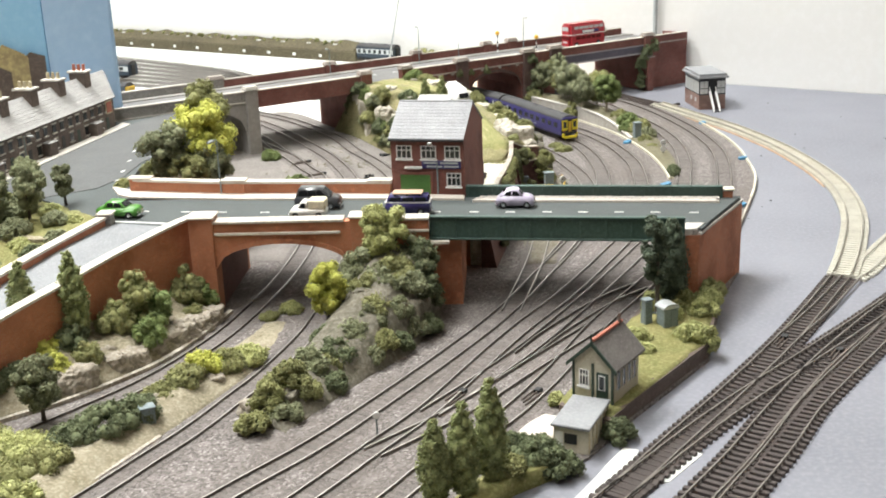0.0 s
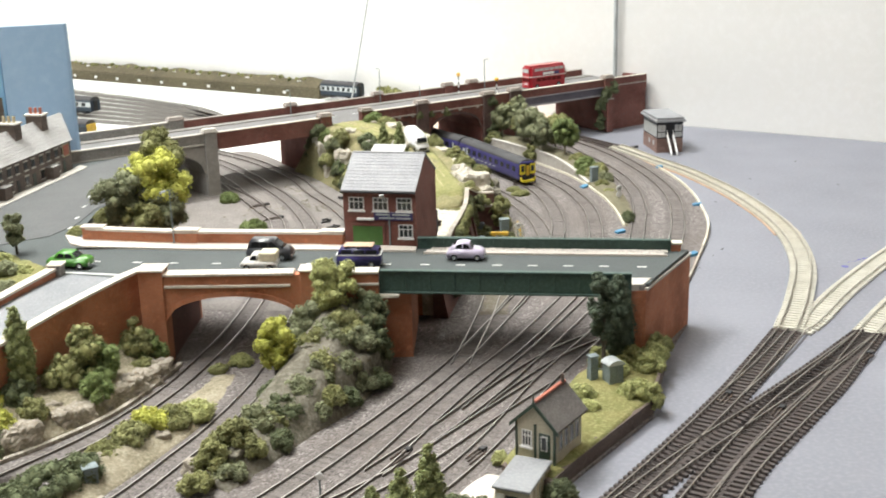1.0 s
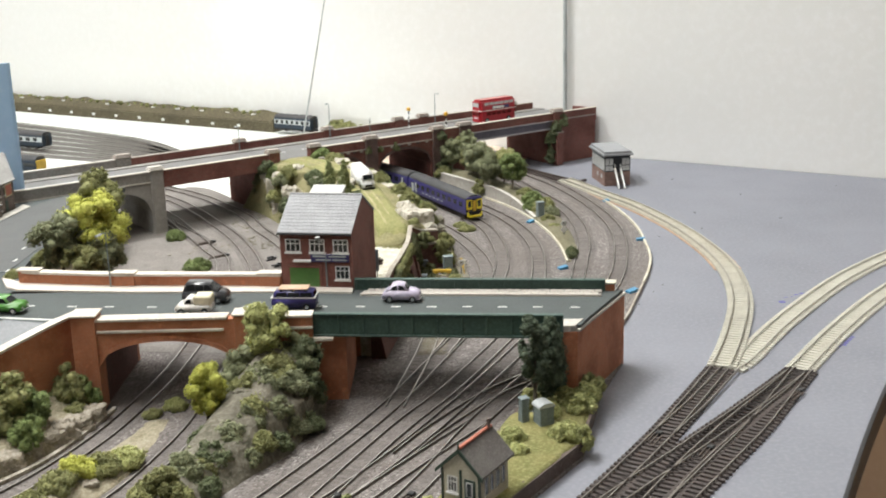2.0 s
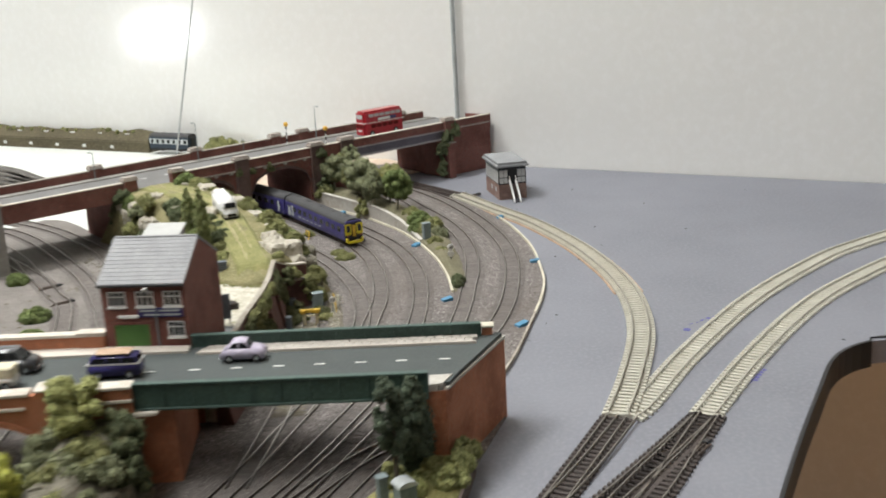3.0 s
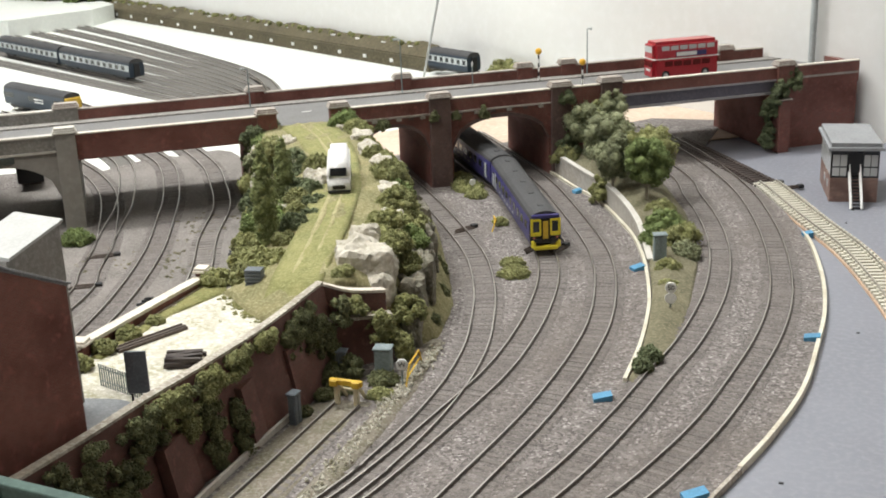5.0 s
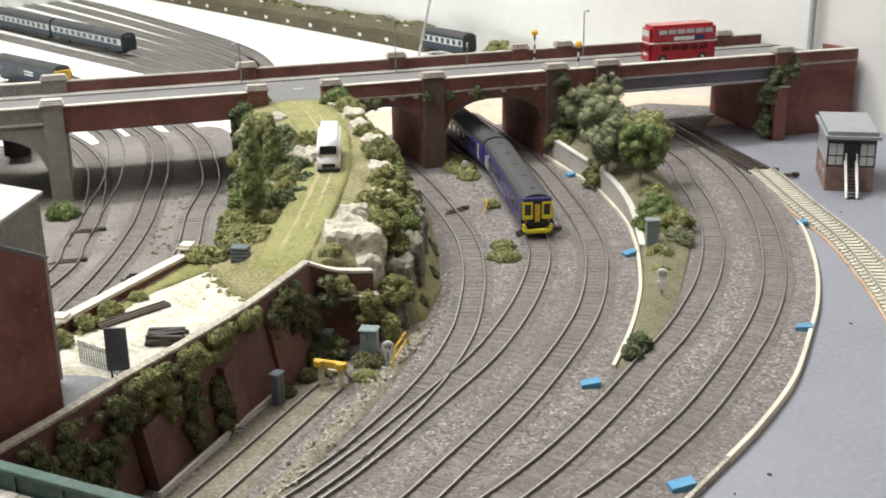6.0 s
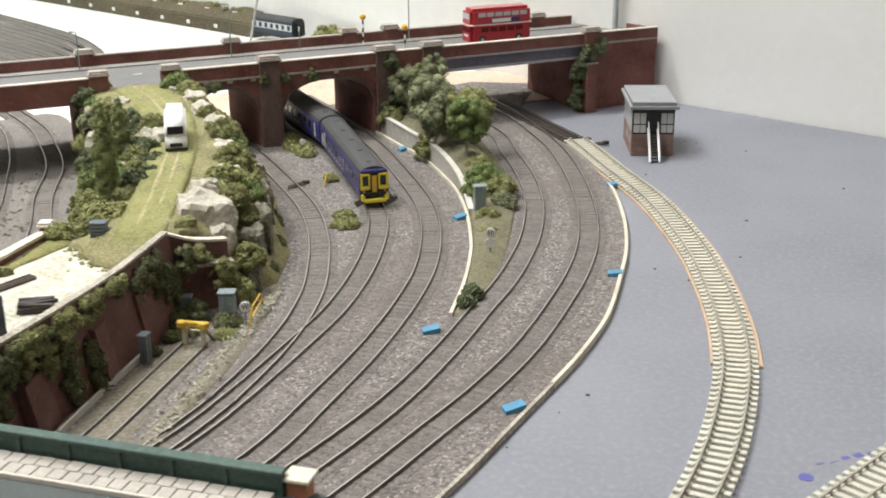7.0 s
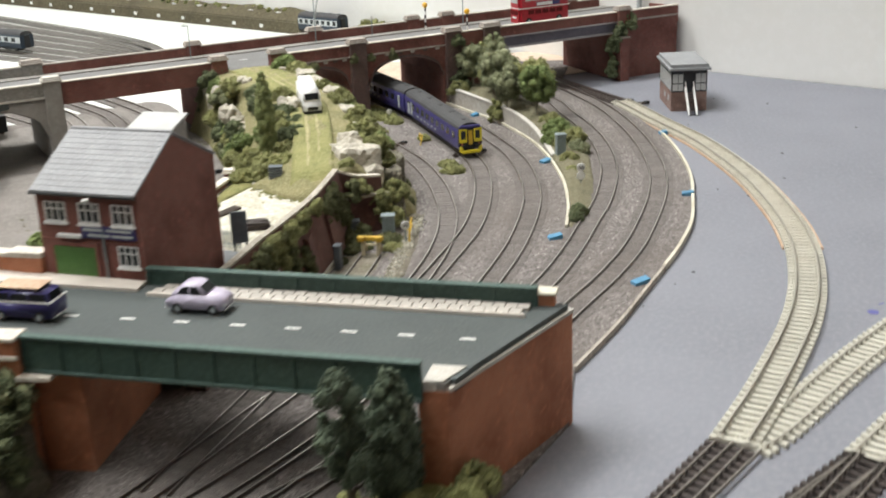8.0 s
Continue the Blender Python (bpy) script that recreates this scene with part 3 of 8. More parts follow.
back_a, back_b = FOOT - wall_x * 1900, FOOT + wall_x * 1900
front_a, front_b = back_a + wall_y * 3600, back_b + wall_y * 3600
room_wall("wall_back", back_b, back_a, "plain off-white painted room wall behind the layout")
# the three unseen walls are darkened to weaken the fill light
room_wall("wall_side", front_b, back_b, "unseen side wall of the room, dark to cut bounced light", LOW_BOUNCE_WALL)
room_wall("wall_front", front_a, front_b, "unseen wall across the room, dark to cut bounced light", LOW_BOUNCE_WALL)
room_wall("wall_end", back_a, front_a, "unseen end wall of the room, dark to cut bounced light", LOW_BOUNCE_WALL)
whole("ceiling", prism(B(), [tuple(p.xy) for p in (back_a, back_b, front_b, front_a)], 1640, 1680), CEILING, "flat grey-white painted ceiling of the room", "ceiling", kind="structure")
whole("floor", prism(B(), [tuple(p.xy) for p in (back_a, back_b, front_b, front_a)], -820, -780), BROWN_FLOOR, "brown floor seen through the operating well", "floor", kind="structure")

# ---- baseboard: one grey sheet with the operating well cut in on the near side ----
WELL = [(186, 300), (271, 478), (312, 559), (352, 632), (368, 660), (383, 677), (405, 688), (440, 690), (760, 640)]
far_l, far_r = FOOT - wall_x * 1500 + wall_y * 2, FOOT + wall_x * 760 + wall_y * 2
whole("ground", prism(B(), [(-420, 300), *WELL, tuple(far_r.xy), tuple(far_l.xy), (-1400, 900)], -14, 0), BOARD,
      "grey painted plywood baseboard carrying the model railway", "baseboard", kind="structure")
whole("well_trim", sweep(B(), spline(WELL, 8), [(-0.4, -15), (1.6, -15), (1.6, 0.9), (-0.4, 0.9)]), BLACK, "black plastic edging round the operating well", "trim", kind="structure")

# white painted fiddle yard beyond the far viaduct, and bare plywood where the scenery stops
O = Vector((-168, 958, 0))
EX, EY2 = Vector((0.807, 0.590, 0)), Vector((-0.590, 0.807, 0))


def on_viaduct(u, v):
    p = O + EX * u + EY2 * v
    return (p.x, p.y)


whole("white_yard_board", prism(B(), [on_viaduct(-330, 30), on_viaduct(-40, 12), on_viaduct(40, 8), on_viaduct(130, 20), on_viaduct(470, 84), on_viaduct(470, 100),
      tuple((FOOT - wall_x * 75 + wall_y * 6).xy), tuple((FOOT - wall_x * 1490 + wall_y * 6).xy), (-1300, 1000), (-760, 860)], 0.0, 0.5), WHITE_BOARD,
      "white painted board of the storage yard", "baseboard", kind="structure")
whole("plywood_patch", prism(B(), [on_viaduct(135, 40), on_viaduct(470, 40), on_viaduct(470, 150), on_viaduct(330, 190), on_viaduct(135, 150)], 0.4, 0.9), PLY,
      "bare plywood board where the scenery ends", "baseboard", kind="structure")
CURB = [(226, 1036), (231, 1016), (238, 971), (241, 928), (240, 889), (237, 844), (229, 805), (221, 777), (212, 748), (199, 706), (183, 663)]
ballast_edge = [(p.x, p.y) for p, _ in spline(CURB, 14)]
whole("ballast", prism(B(), [(-330, 306), (20, 306), (50, 367), (82, 396), (104, 432), (146, 494), (160, 560), (183, 620), *ballast_edge[::-1], (214, 1075), (196, 1132), (150, 1205), on_viaduct(465, 90), on_viaduct(420, 120),
      on_viaduct(330, 95), on_viaduct(215, 92), on_viaduct(150, 60), on_viaduct(122, 50), on_viaduct(105, 67), on_viaduct(98, 105), on_viaduct(87, 138), on_viaduct(63, 157), on_viaduct(40, 150), on_viaduct(23, 138), on_viaduct(6, 122), on_viaduct(-4, 140), on_viaduct(-40, 152), on_viaduct(-180, 160), (-420, 900), (-420, 306)],
      0.0, 1.3), BALLAST, "weathered grey-brown granite ballast round the tracks", "ballast", kind="structure")
whole("branch_bed", prism(B(), [(-180, 664), (-20, 648), (-16, 712), (-10, 850), (-46, 934), (-86, 1012), (-112, 1046), (-124, 1078), (-146, 1113), (-160, 1132), (-172, 1142), (-184, 1145), (-199, 1129), (-219, 1091), (-246, 1060), (-262, 1030), (-285, 985), (-290, 930), (-190, 890), (-186, 880), (-182, 790)], 0.0, 1.42), DUSTY_BALLAST,
      "smooth dusty grey ballast of the branch", "ballast", kind="structure")
whole("curb", sweep(B(), spline(CURB[7:], 6), [(-0.8, 0), (0.6, 0), (0.6, 2.6), (-0.8, 2.6)]), DIRTY_COPING, "grimy timber strip edging the curve of the ballast", "curb", kind="structure")
whole("curb", sweep(B(), spline(CURB[:8], 6), [(-0.8, 0), (0.8, 0), (0.8, 3.0), (-0.8, 3.0)]), CREAM_EDGE, "cream plastic strip edging the curve of the ballast", "curb", kind="structure")
INNER = [(65, 1131), (91, 1096), (110, 1072), (130, 1035), (143, 1007), (155, 970), (165, 926), (169, 898), (171.5, 867), (172, 834)]

# ---- tracks ----
def sleeper_mesh(w, l, h, material, chairs=True):
    bm = box(B(), -w / 2, w / 2, -l / 2, l / 2, 0, h, 0.18)
    if chairs:
        for s in (-1, 1):
            box(bm, -w * 0.42, w * 0.42, s * 4.9 - 1.2, s * 4.9 + 1.2, h - 0.1, h + 0.5)
    return mesh_of("sleeper", bm, material)


SLEEPERS = {"wood": sleeper_mesh(2.3, 17.2, 1.7, WOOD_SLEEPER), "dusty": sleeper_mesh(2.2, 16.6, 1.62, DUSTY_SLEEPER, False), "concrete": sleeper_mesh(2.3, 17.0, 1.8, CONCRETE_SLEEPER)}


BEDS = []


def track(points, kind, label, rail_material, z=0.0, gap=4.4, rails=(-1, 1), top=2.8, sleepers=True):
    ob = thing("railway_track", label, "railway track")
    line = spline(points, 4)
    foot = z + {"wood": 1.7, "dusty": 1.7, "concrete": 1.8}[kind]
    for s in rails:
        bm = sweep(B(), line, [(s * 4.9 - 0.45, foot), (s * 4.9 + 0.45, foot), (s * 4.9 + 0.2, foot + 0.3), (s * 4.9 + 0.2, top - 0.5), (s * 4.9 + 0.34, top - 0.4), (s * 4.9 + 0.3, top),
                               (s * 4.9 - 0.3, top), (s * 4.9 - 0.34, top - 0.4), (s * 4.9 - 0.2, top - 0.5), (s * 4.9 - 0.2, foot + 0.3)])
        part("rail", bm, rail_material, ob)
    if kind == "dusty" and sleepers:
        BEDS.append(ob)
        rise = 0.014 * (len(BEDS) % 9)
        part("bed", sweep(B(), spline(points, 8), [(-10.5, 0.6), (10.5, 0.6), (8.8, 1.4 + rise), (-8.8, 1.4 + rise)]), OILY_BALLAST, ob, "dark oily ballast between the rails")
    if sleepers:
        for p, w in spline(points, gap):
            sink = RNG.uniform(-0.12, 0.16) if kind == "dusty" else 0.0
            piece("sleeper", SLEEPERS[kind], ob, pose(p.x * MM, p.y * MM, (z - sink) * MM, 0, 0, math.degrees(math.atan2(w.y, w.x)) + RNG.uniform(-1.2, 1.2)))
    return ob


T1 = [(-75, 1165), (-40, 1120), (-5, 1075), (35, 1018), (70, 962), (90, 915), (101, 877), (107, 849), (110, 818), (110, 790), (108, 765), (105, 740)]
T2 = [(-40, 1215), (0, 1150), (30, 1108), (56, 1070), (80, 1024), (104, 973), (115, 937), (121, 896), (123, 859), (122, 826), (117, 790), (110, 748), (101, 710), (72, 625), (40, 540), (-20, 424), (-56, 370), (-95, 312)]
T3 = [(-20, 1230), (25, 1170), (67, 1107), (97, 1051), (124, 995), (137, 959), (145, 925), (150, 890), (151, 860), (150, 830), (147, 795), (140, 750), (131, 705), (106, 640), (80, 580), (58, 537), (40, 497), (16, 441), (-5, 404), (-27, 365), (-58, 312)]
T4 = [(70, 1255), (112, 1195), (147, 1135), (160, 1095), (172, 1061), (183, 1021), (190, 981), (193, 940), (192, 904), (189, 872), (184, 843), (177, 800), (166, 752), (148, 702), (122, 640), (96, 582)]
T5 = [(100, 1272), (145, 1201), (172, 1147), (189, 1106), (202, 1062), (212, 1018), (219, 973), (222, 933), (221, 898), (217, 862), (208, 809), (196, 766), (183, 731), (171, 699), (150, 647), (127, 599), (97, 539), (71, 476), (48, 430), (20, 388), (8, 366), (-22, 312)]
MAIN = "weathered main line track half buried in grey ballast"
track(T1, "dusty", MAIN, OLD_RAIL)
track(T2, "dusty", MAIN, OLD_RAIL)
track(T3, "dusty", MAIN, OLD_RAIL)
track(T4, "dusty", MAIN, OLD_RAIL)
track(T5, "dusty", MAIN, OLD_RAIL)
track([(106, 745), (99, 715), (89, 682), (76, 640)], "dusty", "turnout leg joining the main line", OLD_RAIL, sleepers=False)
track([(105, 990), (92, 1018), (78, 1050), (66, 1085), (40, 1130)], "dusty", "turnout leg curving off the main line", OLD_RAIL, sleepers=False)
track([(96, 582), (66, 520), (40, 474), (16, 436)], "dusty", "crossover track between two main lines", OLD_RAIL, sleepers=False)
track([(97, 539), (62, 488), (30, 440), (-5, 400)], "dusty", "crossover track between two main lines", OLD_RAIL, sleepers=False)
track([(127, 599), (104, 575), (74, 530), (58, 500)], "dusty", "crossover track between two main lines", OLD_RAIL, sleepers=False)
track([(77, 787), (73, 706), (66, 640), (52, 560)], "dusty", "rusty siding track ending at a buffer stop", OLD_RAIL)
U1 = [(-185, 380), (-150, 428), (-119, 475), (-99, 526), (-88, 577), (-81, 632), (-79, 690), (-83, 780), (-97, 860), (-113, 893), (-131, 931), (-151, 963), (-172, 995), (-200, 1031), (-245, 1072), (-330, 1130), (-460, 1200)]
U2 = [(-138, 312), (-110, 368), (-97, 396), (-85, 422), (-74, 453), (-63, 486), (-51, 544), (-48, 610), (-47, 700), (-53, 780), (-66, 836), (-75, 867), (-87, 901), (-103, 939), (-125, 982), (-151, 1030), (-190, 1088), (-226, 1123), (-290, 1172), (-440, 1260)]
U3 = [(-28, 790), (-36, 850), (-56, 905), (-82, 957), (-104, 1010), (-134, 1058), (-176, 1112), (-260, 1185), (-420, 1285)]
for pts in (U1, U2, U3):
    track(pts, "dusty", "weathered branch line track in grey ballast", OLD_RAIL)
LEG = [(-118, 904), (-131, 930), (-148, 964), (-164, 997), (-190, 1040), (-218, 1080), (-246, 1109), (-310, 1152), (-450, 1230)]
track(LEG, "dusty", "turnout leg on the branch line", OLD_RAIL, sleepers=False)
track([(200, 1129), (168, 1178), (130, 1235)], "wood", "dark sleepered track running under the viaduct", RUST_RAIL, z=0.6)
A = [(200, 1129), (206, 1116), (229, 1061), (250, 1014), (265, 967), (276, 923), (283, 880), (287, 843), (288, 808), (286, 777), (281, 741), (272, 703), (254, 648), (239, 609)]
WHITE_TRACK = "new unpainted track on cream concrete sleepers"
whole("track_bed", sweep(B(), spline(A[:-5], 8), [(-10.5, 0), (9.2, 0), (9.2, 1.1), (-10.5, 1.1)]), CORK, "brown cork strip under the new track", "track bed", kind="structure")
track(A, "concrete", WHITE_TRACK, BRIGHT_RAIL, z=1.1, top=4.6)
track([(244, 608), (256, 623), (297, 688), (362, 775), (430, 845), (470, 877), (560, 930), (680, 985)], "concrete", WHITE_TRACK, BRIGHT_RAIL)
track([(282, 603), (328, 672), (384, 745), (438, 799), (520, 860), (680, 945)], "concrete", WHITE_TRACK, BRIGHT_RAIL)
DARK_TRACK = "dark brown sleepered turnout track on the bare board"
track([(30, 290), (62, 327), (92, 368), (119, 409), (150, 456), (185, 512), (211, 558), (237, 606)], "wood", DARK_TRACK, DULL_RAIL)
track([(190, 520), (216, 560), (243, 606)], "wood", DARK_TRACK, DULL_RAIL, sleepers=False)
track([(92, 368), (133, 423), (164, 461), (198, 500), (241, 551), (281, 601)], "wood", DARK_TRACK, DULL_RAIL)
track([(88, 312), (110, 345), (122, 365), (142, 396), (166, 437), (196, 485), (231, 534), (260, 572), (281, 601)], "wood", DARK_TRACK, DULL_RAIL)
track([(102, 312), (124, 345), (136, 365), (158, 401), (181, 442), (206, 479), (238, 526), (262, 566), (283, 601)], "wood", DARK_TRACK, DULL_RAIL)
# storage yard tracks on grey felt strips
for k in range(7):
    pts = [(-150 - 8 * k, 1215 + 12 * k), (-215 - 4 * k, 1252 + 15 * k), (-300, 1297 + 21 * k), (-404, 1347 + 27 * k), (-663, 1475 + 36 * k), (-960, 1625 + 42 * k)]
    whole("track_bed", sweep(B(), spline(pts, 30), [(-9.0, 0.5), (9.0, 0.5), (8.4, 1.2), (-8.4, 1.2)]), FELT, "grey felt strip under a storage track", "track bed", kind="structure")
    track(pts, "dusty", "storage yard track on a grey felt strip", DULL_RAIL, z=1.0, top=3.5, sleepers=False)
for pts in (U1[-4:], U2[-4:], U3[-3:], LEG[-4:]):
    whole("track_bed", sweep(B(), spline(pts, 20), [(-9, 0.5), (9, 0.5), (9, 1.25), (-9, 1.25)]), FELT, "grey felt strip under a storage track", "track bed", kind="structure")

# ---- road level: deck, arch bridge and green girder bridge ----
ROAD = 46.0
LEVEL = "dark grey tarmac road surface with worn white markings"
whole("road", prism(B(), [(-345, 688), (-256, 666), (-220, 638), (-187, 602), (-174, 590), (-164, 591), (-120, 578), (-108, 572), (9, 573), (142, 560), (152, 561), (180, 620), (172, 620), (27, 634), (-17, 642), (-106, 650), (-178, 661),
      (-192, 700), (-196, 740), (-185, 790), (-190, 880), (-205, 915), on_viaduct(-20, 4), on_viaduct(-20, 74), (-300, 1010), (-330, 960), (-300, 840), (-335, 730)], 42.0, ROAD), ASPHALT, LEVEL, "road", kind="structure")
whole("street", prism(B(), [(-300, 690), (-262, 672), (-232, 652), (-206, 672), (-198, 700), (-198, 740), (-188, 790), (-192, 880), (-207, 913), (-230, 925), (-248, 868), (-272, 722)], 44.0, ROAD + 0.4), STREET, "paler worn tarmac street before the cottages", "road", kind="structure")
# ramp going down towards the front
whole("ramp_road", prism(B(), [(-177, 588), (-164, 591), (-120, 578), (-130, 567), (-150, 532), (-166, 494), (-180, 461), (-200, 400), (-208, 376), (-248, 376), (-238, 400), (-217, 461), (-202, 512), (-189, 553)], 0.0, lambda x, y: 46.2 - 0.105 * max(0, 578 - y)), PALE_ASPHALT,
      "pale worn tarmac ramp road between brick walls", "road", kind="structure")


# solid fill below the road on the left, hidden behind the brick walls
whole("road_bank", prism(B(), [(-420, 570), (-330, 600), (-215, 578), (-109, 578), (-109, 640), (-178, 655), (-192, 700), (-190, 900), (-330, 950), (-420, 900)], 0, 42.0), SCRUB,
      "scrubby bank carrying the street", "bank", kind="structure")


def parapet(line, z0, z1, thick, material, label, cap=None, name="parapet_wall", cap_w=1.3, cap_h=1.4, batter=0.0):
    """A wall along a line with a coping on top; z1 may be a list, one per point."""
    ob = thing(name, label, "wall", kind="structure")
    tops = z1 if isinstance(z1, (list, tuple)) else [z1] * len(line)
    pts = spline([(x, y, h) for (x, y), h in zip(line, tops)], 5)
    rings = []
    bm = B()
    for place, way in pts:
        side = Vector((way.y, -way.x, 0)).normalized()
        base = Vector((place.x, place.y, 0))
        rings.append([bm.verts.new(base + side * (thick / 2 + batter) + Vector((0, 0, z0))), bm.verts.new(base + side * thick / 2 + Vector((0, 0, place.z))),
                      bm.verts.new(base - side * thick / 2 + Vector((0, 0, place.z))), bm.verts.new(base - side * thick / 2 + Vector((0, 0, z0)))])
    for r, s in zip(rings, rings[1:]):
        for i in range(4):
            bm.faces.new((r[i], r[(i + 1) % 4], s[(i + 1) % 4], s[i]))
    bm.faces.new(rings[0][::-1])
    bm.faces.new(rings[-1])
    bmesh.ops.recalc_face_normals(bm, faces=bm.faces)
    part("wall", bm, material, ob)
    if cap:
        w = thick / 2 + cap_w
        part("coping", sweep(B(), pts, [(-w, 0), (w, 0), (w, cap_h), (-w, cap_h)]), cap, ob, "pale stone coping")
    return ob


def pillar(x, y, z0, z1, w, d, material, cap, parent, rz=0.0, name="pilaster", steps=2):
    bm = box(B(), -w / 2, w / 2, -d / 2, d / 2, z0, z1, 0.2)
    bmesh.ops.rotate(bm, matrix=Matrix.Rotation(radians(rz), 3, "Z"), verts=bm.verts)
    bmesh.ops.translate(bm, vec=(x, y, 0), verts=bm.verts)
    p = part(name, bm, material, parent)
    bm = B()
    for k in range(steps):
        g = 1.1 - 0.55 * k if steps > 1 else 0.9
        box(bm, -w / 2 - g, w / 2 + g, -d / 2 - g, d / 2 + g, z1 + 1.1 * k, z1 + 1.1 * (k + 1), 0.25)
    bmesh.ops.rotate(bm, matrix=Matrix.Rotation(radians(rz), 3, "Z"), verts=bm.verts)
    bmesh.ops.translate(bm, vec=(x, y, 0), verts=bm.verts)
    part("cap", bm, cap, p)
    return p


# brick arch over the branch line
arch = thing("brick_arch_bridge", "orange brick arch bridge carrying the street over the branch", "bridge")
part("spandrel_wall", columns(B(), [(-118, 0, 52), *arch_stations(-107, -33, 26, 40.5, 52), (9, 0, 52)], 566.5, 573), ORANGE_BRICK, arch)
part("arch_ring", columns(B(), [s for s in arch_stations(-107, -33, 26, 40.5, 0, ends=False) for s in [(s[0], s[1], s[1] + 2.6)]], 565.7, 566.5), ORANGE_BRICK, arch)
part("string_course", box(B(), -106, -38, 565.0, 566.5, 45.6, 47.0, 0.2), COPING, arch)
part("coping", box(B(), -108, -36, 565.2, 574.0, 52.0, 53.4, 0.2), COPING, arch)
part("coping", box(B(), -27, 9.5, 565.2, 574.0, 52.0, 53.4, 0.2), COPING, arch)
part("string_course", box(B(), -27, 9.5, 565.2, 566.5, 45.6, 47.0, 0.2), COPING, arch)
part("string_course", box(B(), 8, 20, 565.0, 575, 38.6, 40.2, 0.2), COPING, arch)
pillar(-113, 571, 0, 55, 13, 12, ORANGE_BRICK, COPING, arch, steps=1)
pillar(-28, 570, 0, 54, 9, 10, ORANGE_BRICK, COPING, arch, steps=1)
# tunnel sides and vault: the shade under the arch is in the brick colour
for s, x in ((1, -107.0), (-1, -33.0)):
    part("tunnel_wall", box(B(), x - 3 * (s > 0), x + 3 * (s < 0), 573, 641, 0, 27), SHADE_BRICK, arch, "brick side of the tunnel with shade put into its colour")
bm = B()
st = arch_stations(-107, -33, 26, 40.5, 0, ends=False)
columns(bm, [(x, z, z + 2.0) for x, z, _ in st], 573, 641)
part("vault", bm, SHADE_BRICK, arch)
part("rear_wall", columns(B(), [(-180, 0, 46), *arch_stations(-107, -33, 26, 40.5, 46), (28, 0, 46)], 641, 645), ORANGE_BRICK, arch)
part("abutment", box(B(), 9, 26, 574, 634, 0, 40), ORANGE_BRICK, arch)
parapet([(-178, 662), (-150, 656), (-119, 651), (-106, 650), (-60, 646), (-17, 642)], 42, [53.2] * 6, 3.6, ORANGE_BRICK, "orange brick parapet wall along the street", COPING)
post = thing("parapet_piers", "orange brick parapet piers with pale caps", "wall", kind="structure")
for x, y in ((-174, 661.5), (-113, 650.5), (-24, 642.5)):
    pillar(x, y, 42 if x > -120 else 0, 54.5, 13, 5.4, ORANGE_BRICK, COPING, post, rz=-6, steps=1)
parapet([(-120, 577), (-131, 566), (-150, 532), (-166, 494), (-180, 461), (-200, 400), (-208, 376)], 0, [53, 50.5, 46.5, 43, 40, 35, 33], 3.4, ORANGE_BRICK, "tall orange brick retaining wall beside the ramp road", COPING)
parapet([(-174, 588), (-188, 553), (-202, 512), (-217, 461), (-238, 400), (-246, 376)], 0, [50, 46.8, 43.5, 39.5, 35, 33], 3.4, ORANGE_BRICK, "low orange brick wall on the far side of the ramp", COPING)
end_post = thing("wall_end_pier", "stone capped end pier of the ramp wall", "wall", kind="structure")
pillar(-173, 591.5, 0, 52, 7, 7, CONCRETE, COPING, end_post, steps=1)

# green plate girder span
span = thing("girder_bridge", "green riveted plate girder road bridge over the main lines", "bridge", 9, 570, 0, -5.4)
LEN = 133.5


def girder(y, z0, z1, length, x0, out, name):
    bm = box(B(), x0, x0 + length, y - 0.5, y + 0.5, z0, z1)
    g = part(name, bm, GIRDER_GREEN, span)
    part("flange", box(B(), x0, x0 + length, y - 1.7, y + 1.7, z1 - 0.2, z1 + 1.0, 0.2), GIRDER_GREEN, g, "lighter top flange")
    part("flange", box(B(), x0, x0 + length, y - 1.7, y + 1.7, z0 - 0.8, z0 + 0.3, 0.2), GIRDER_GREEN, g)
    n = 10
    me = mesh_of("stiffener", box(B(), -0.55, 0.55, -1.2, 1.2, 0, z1 - z0 - 0.5, 0.1), GIRDER_GREEN)
    for k in range(n + 1):
        piece("stiffener", me, g, pose((x0 + 0.6 + (length - 1.2) * k / n) * MM, y * MM, (z0 + 0.3) * MM))
    return g


girder(0, 41.0, 52.2, LEN, 0.5, -1, "near_girder")
girder(64.5, 42.0, 52.0, 146, 12, 1, "far_girder")
part("deck", prism(B(), [(1, 1.5), (140.5, 1.5), (163, 62), (1, 62)], 41.5, 45.6), CONCRETE, span)
part("cross_beams", box(B(), 2, LEN, 4, 62, 39.5, 41.5), BLACK, span)
# paved footway along the far girder, slab by slab
pave = thing("pavement", "pale stone slab footway along the bridge", "pavement", 9, 570, 46.0, -5.4, kind="structure")
slab = mesh_of("slab", box(B(), 0.12, 4.1, 0.12, 4.4, -0.5, 1.3, 0.15), PAVING)
for k in range(32):
    for j in range(2):
        piece("slab", slab, pave, pose((18 + k * 4.25 + (2.1 if j else 0)) * MM, (54.2 + j * 4.5) * MM, RNG.uniform(-0.1, 0.1) * MM))
part("kerb", box(B(), 17, 155.5, 53.0, 54.1, -0.5, 1.4, 0.2), PALE_PATH, pave)
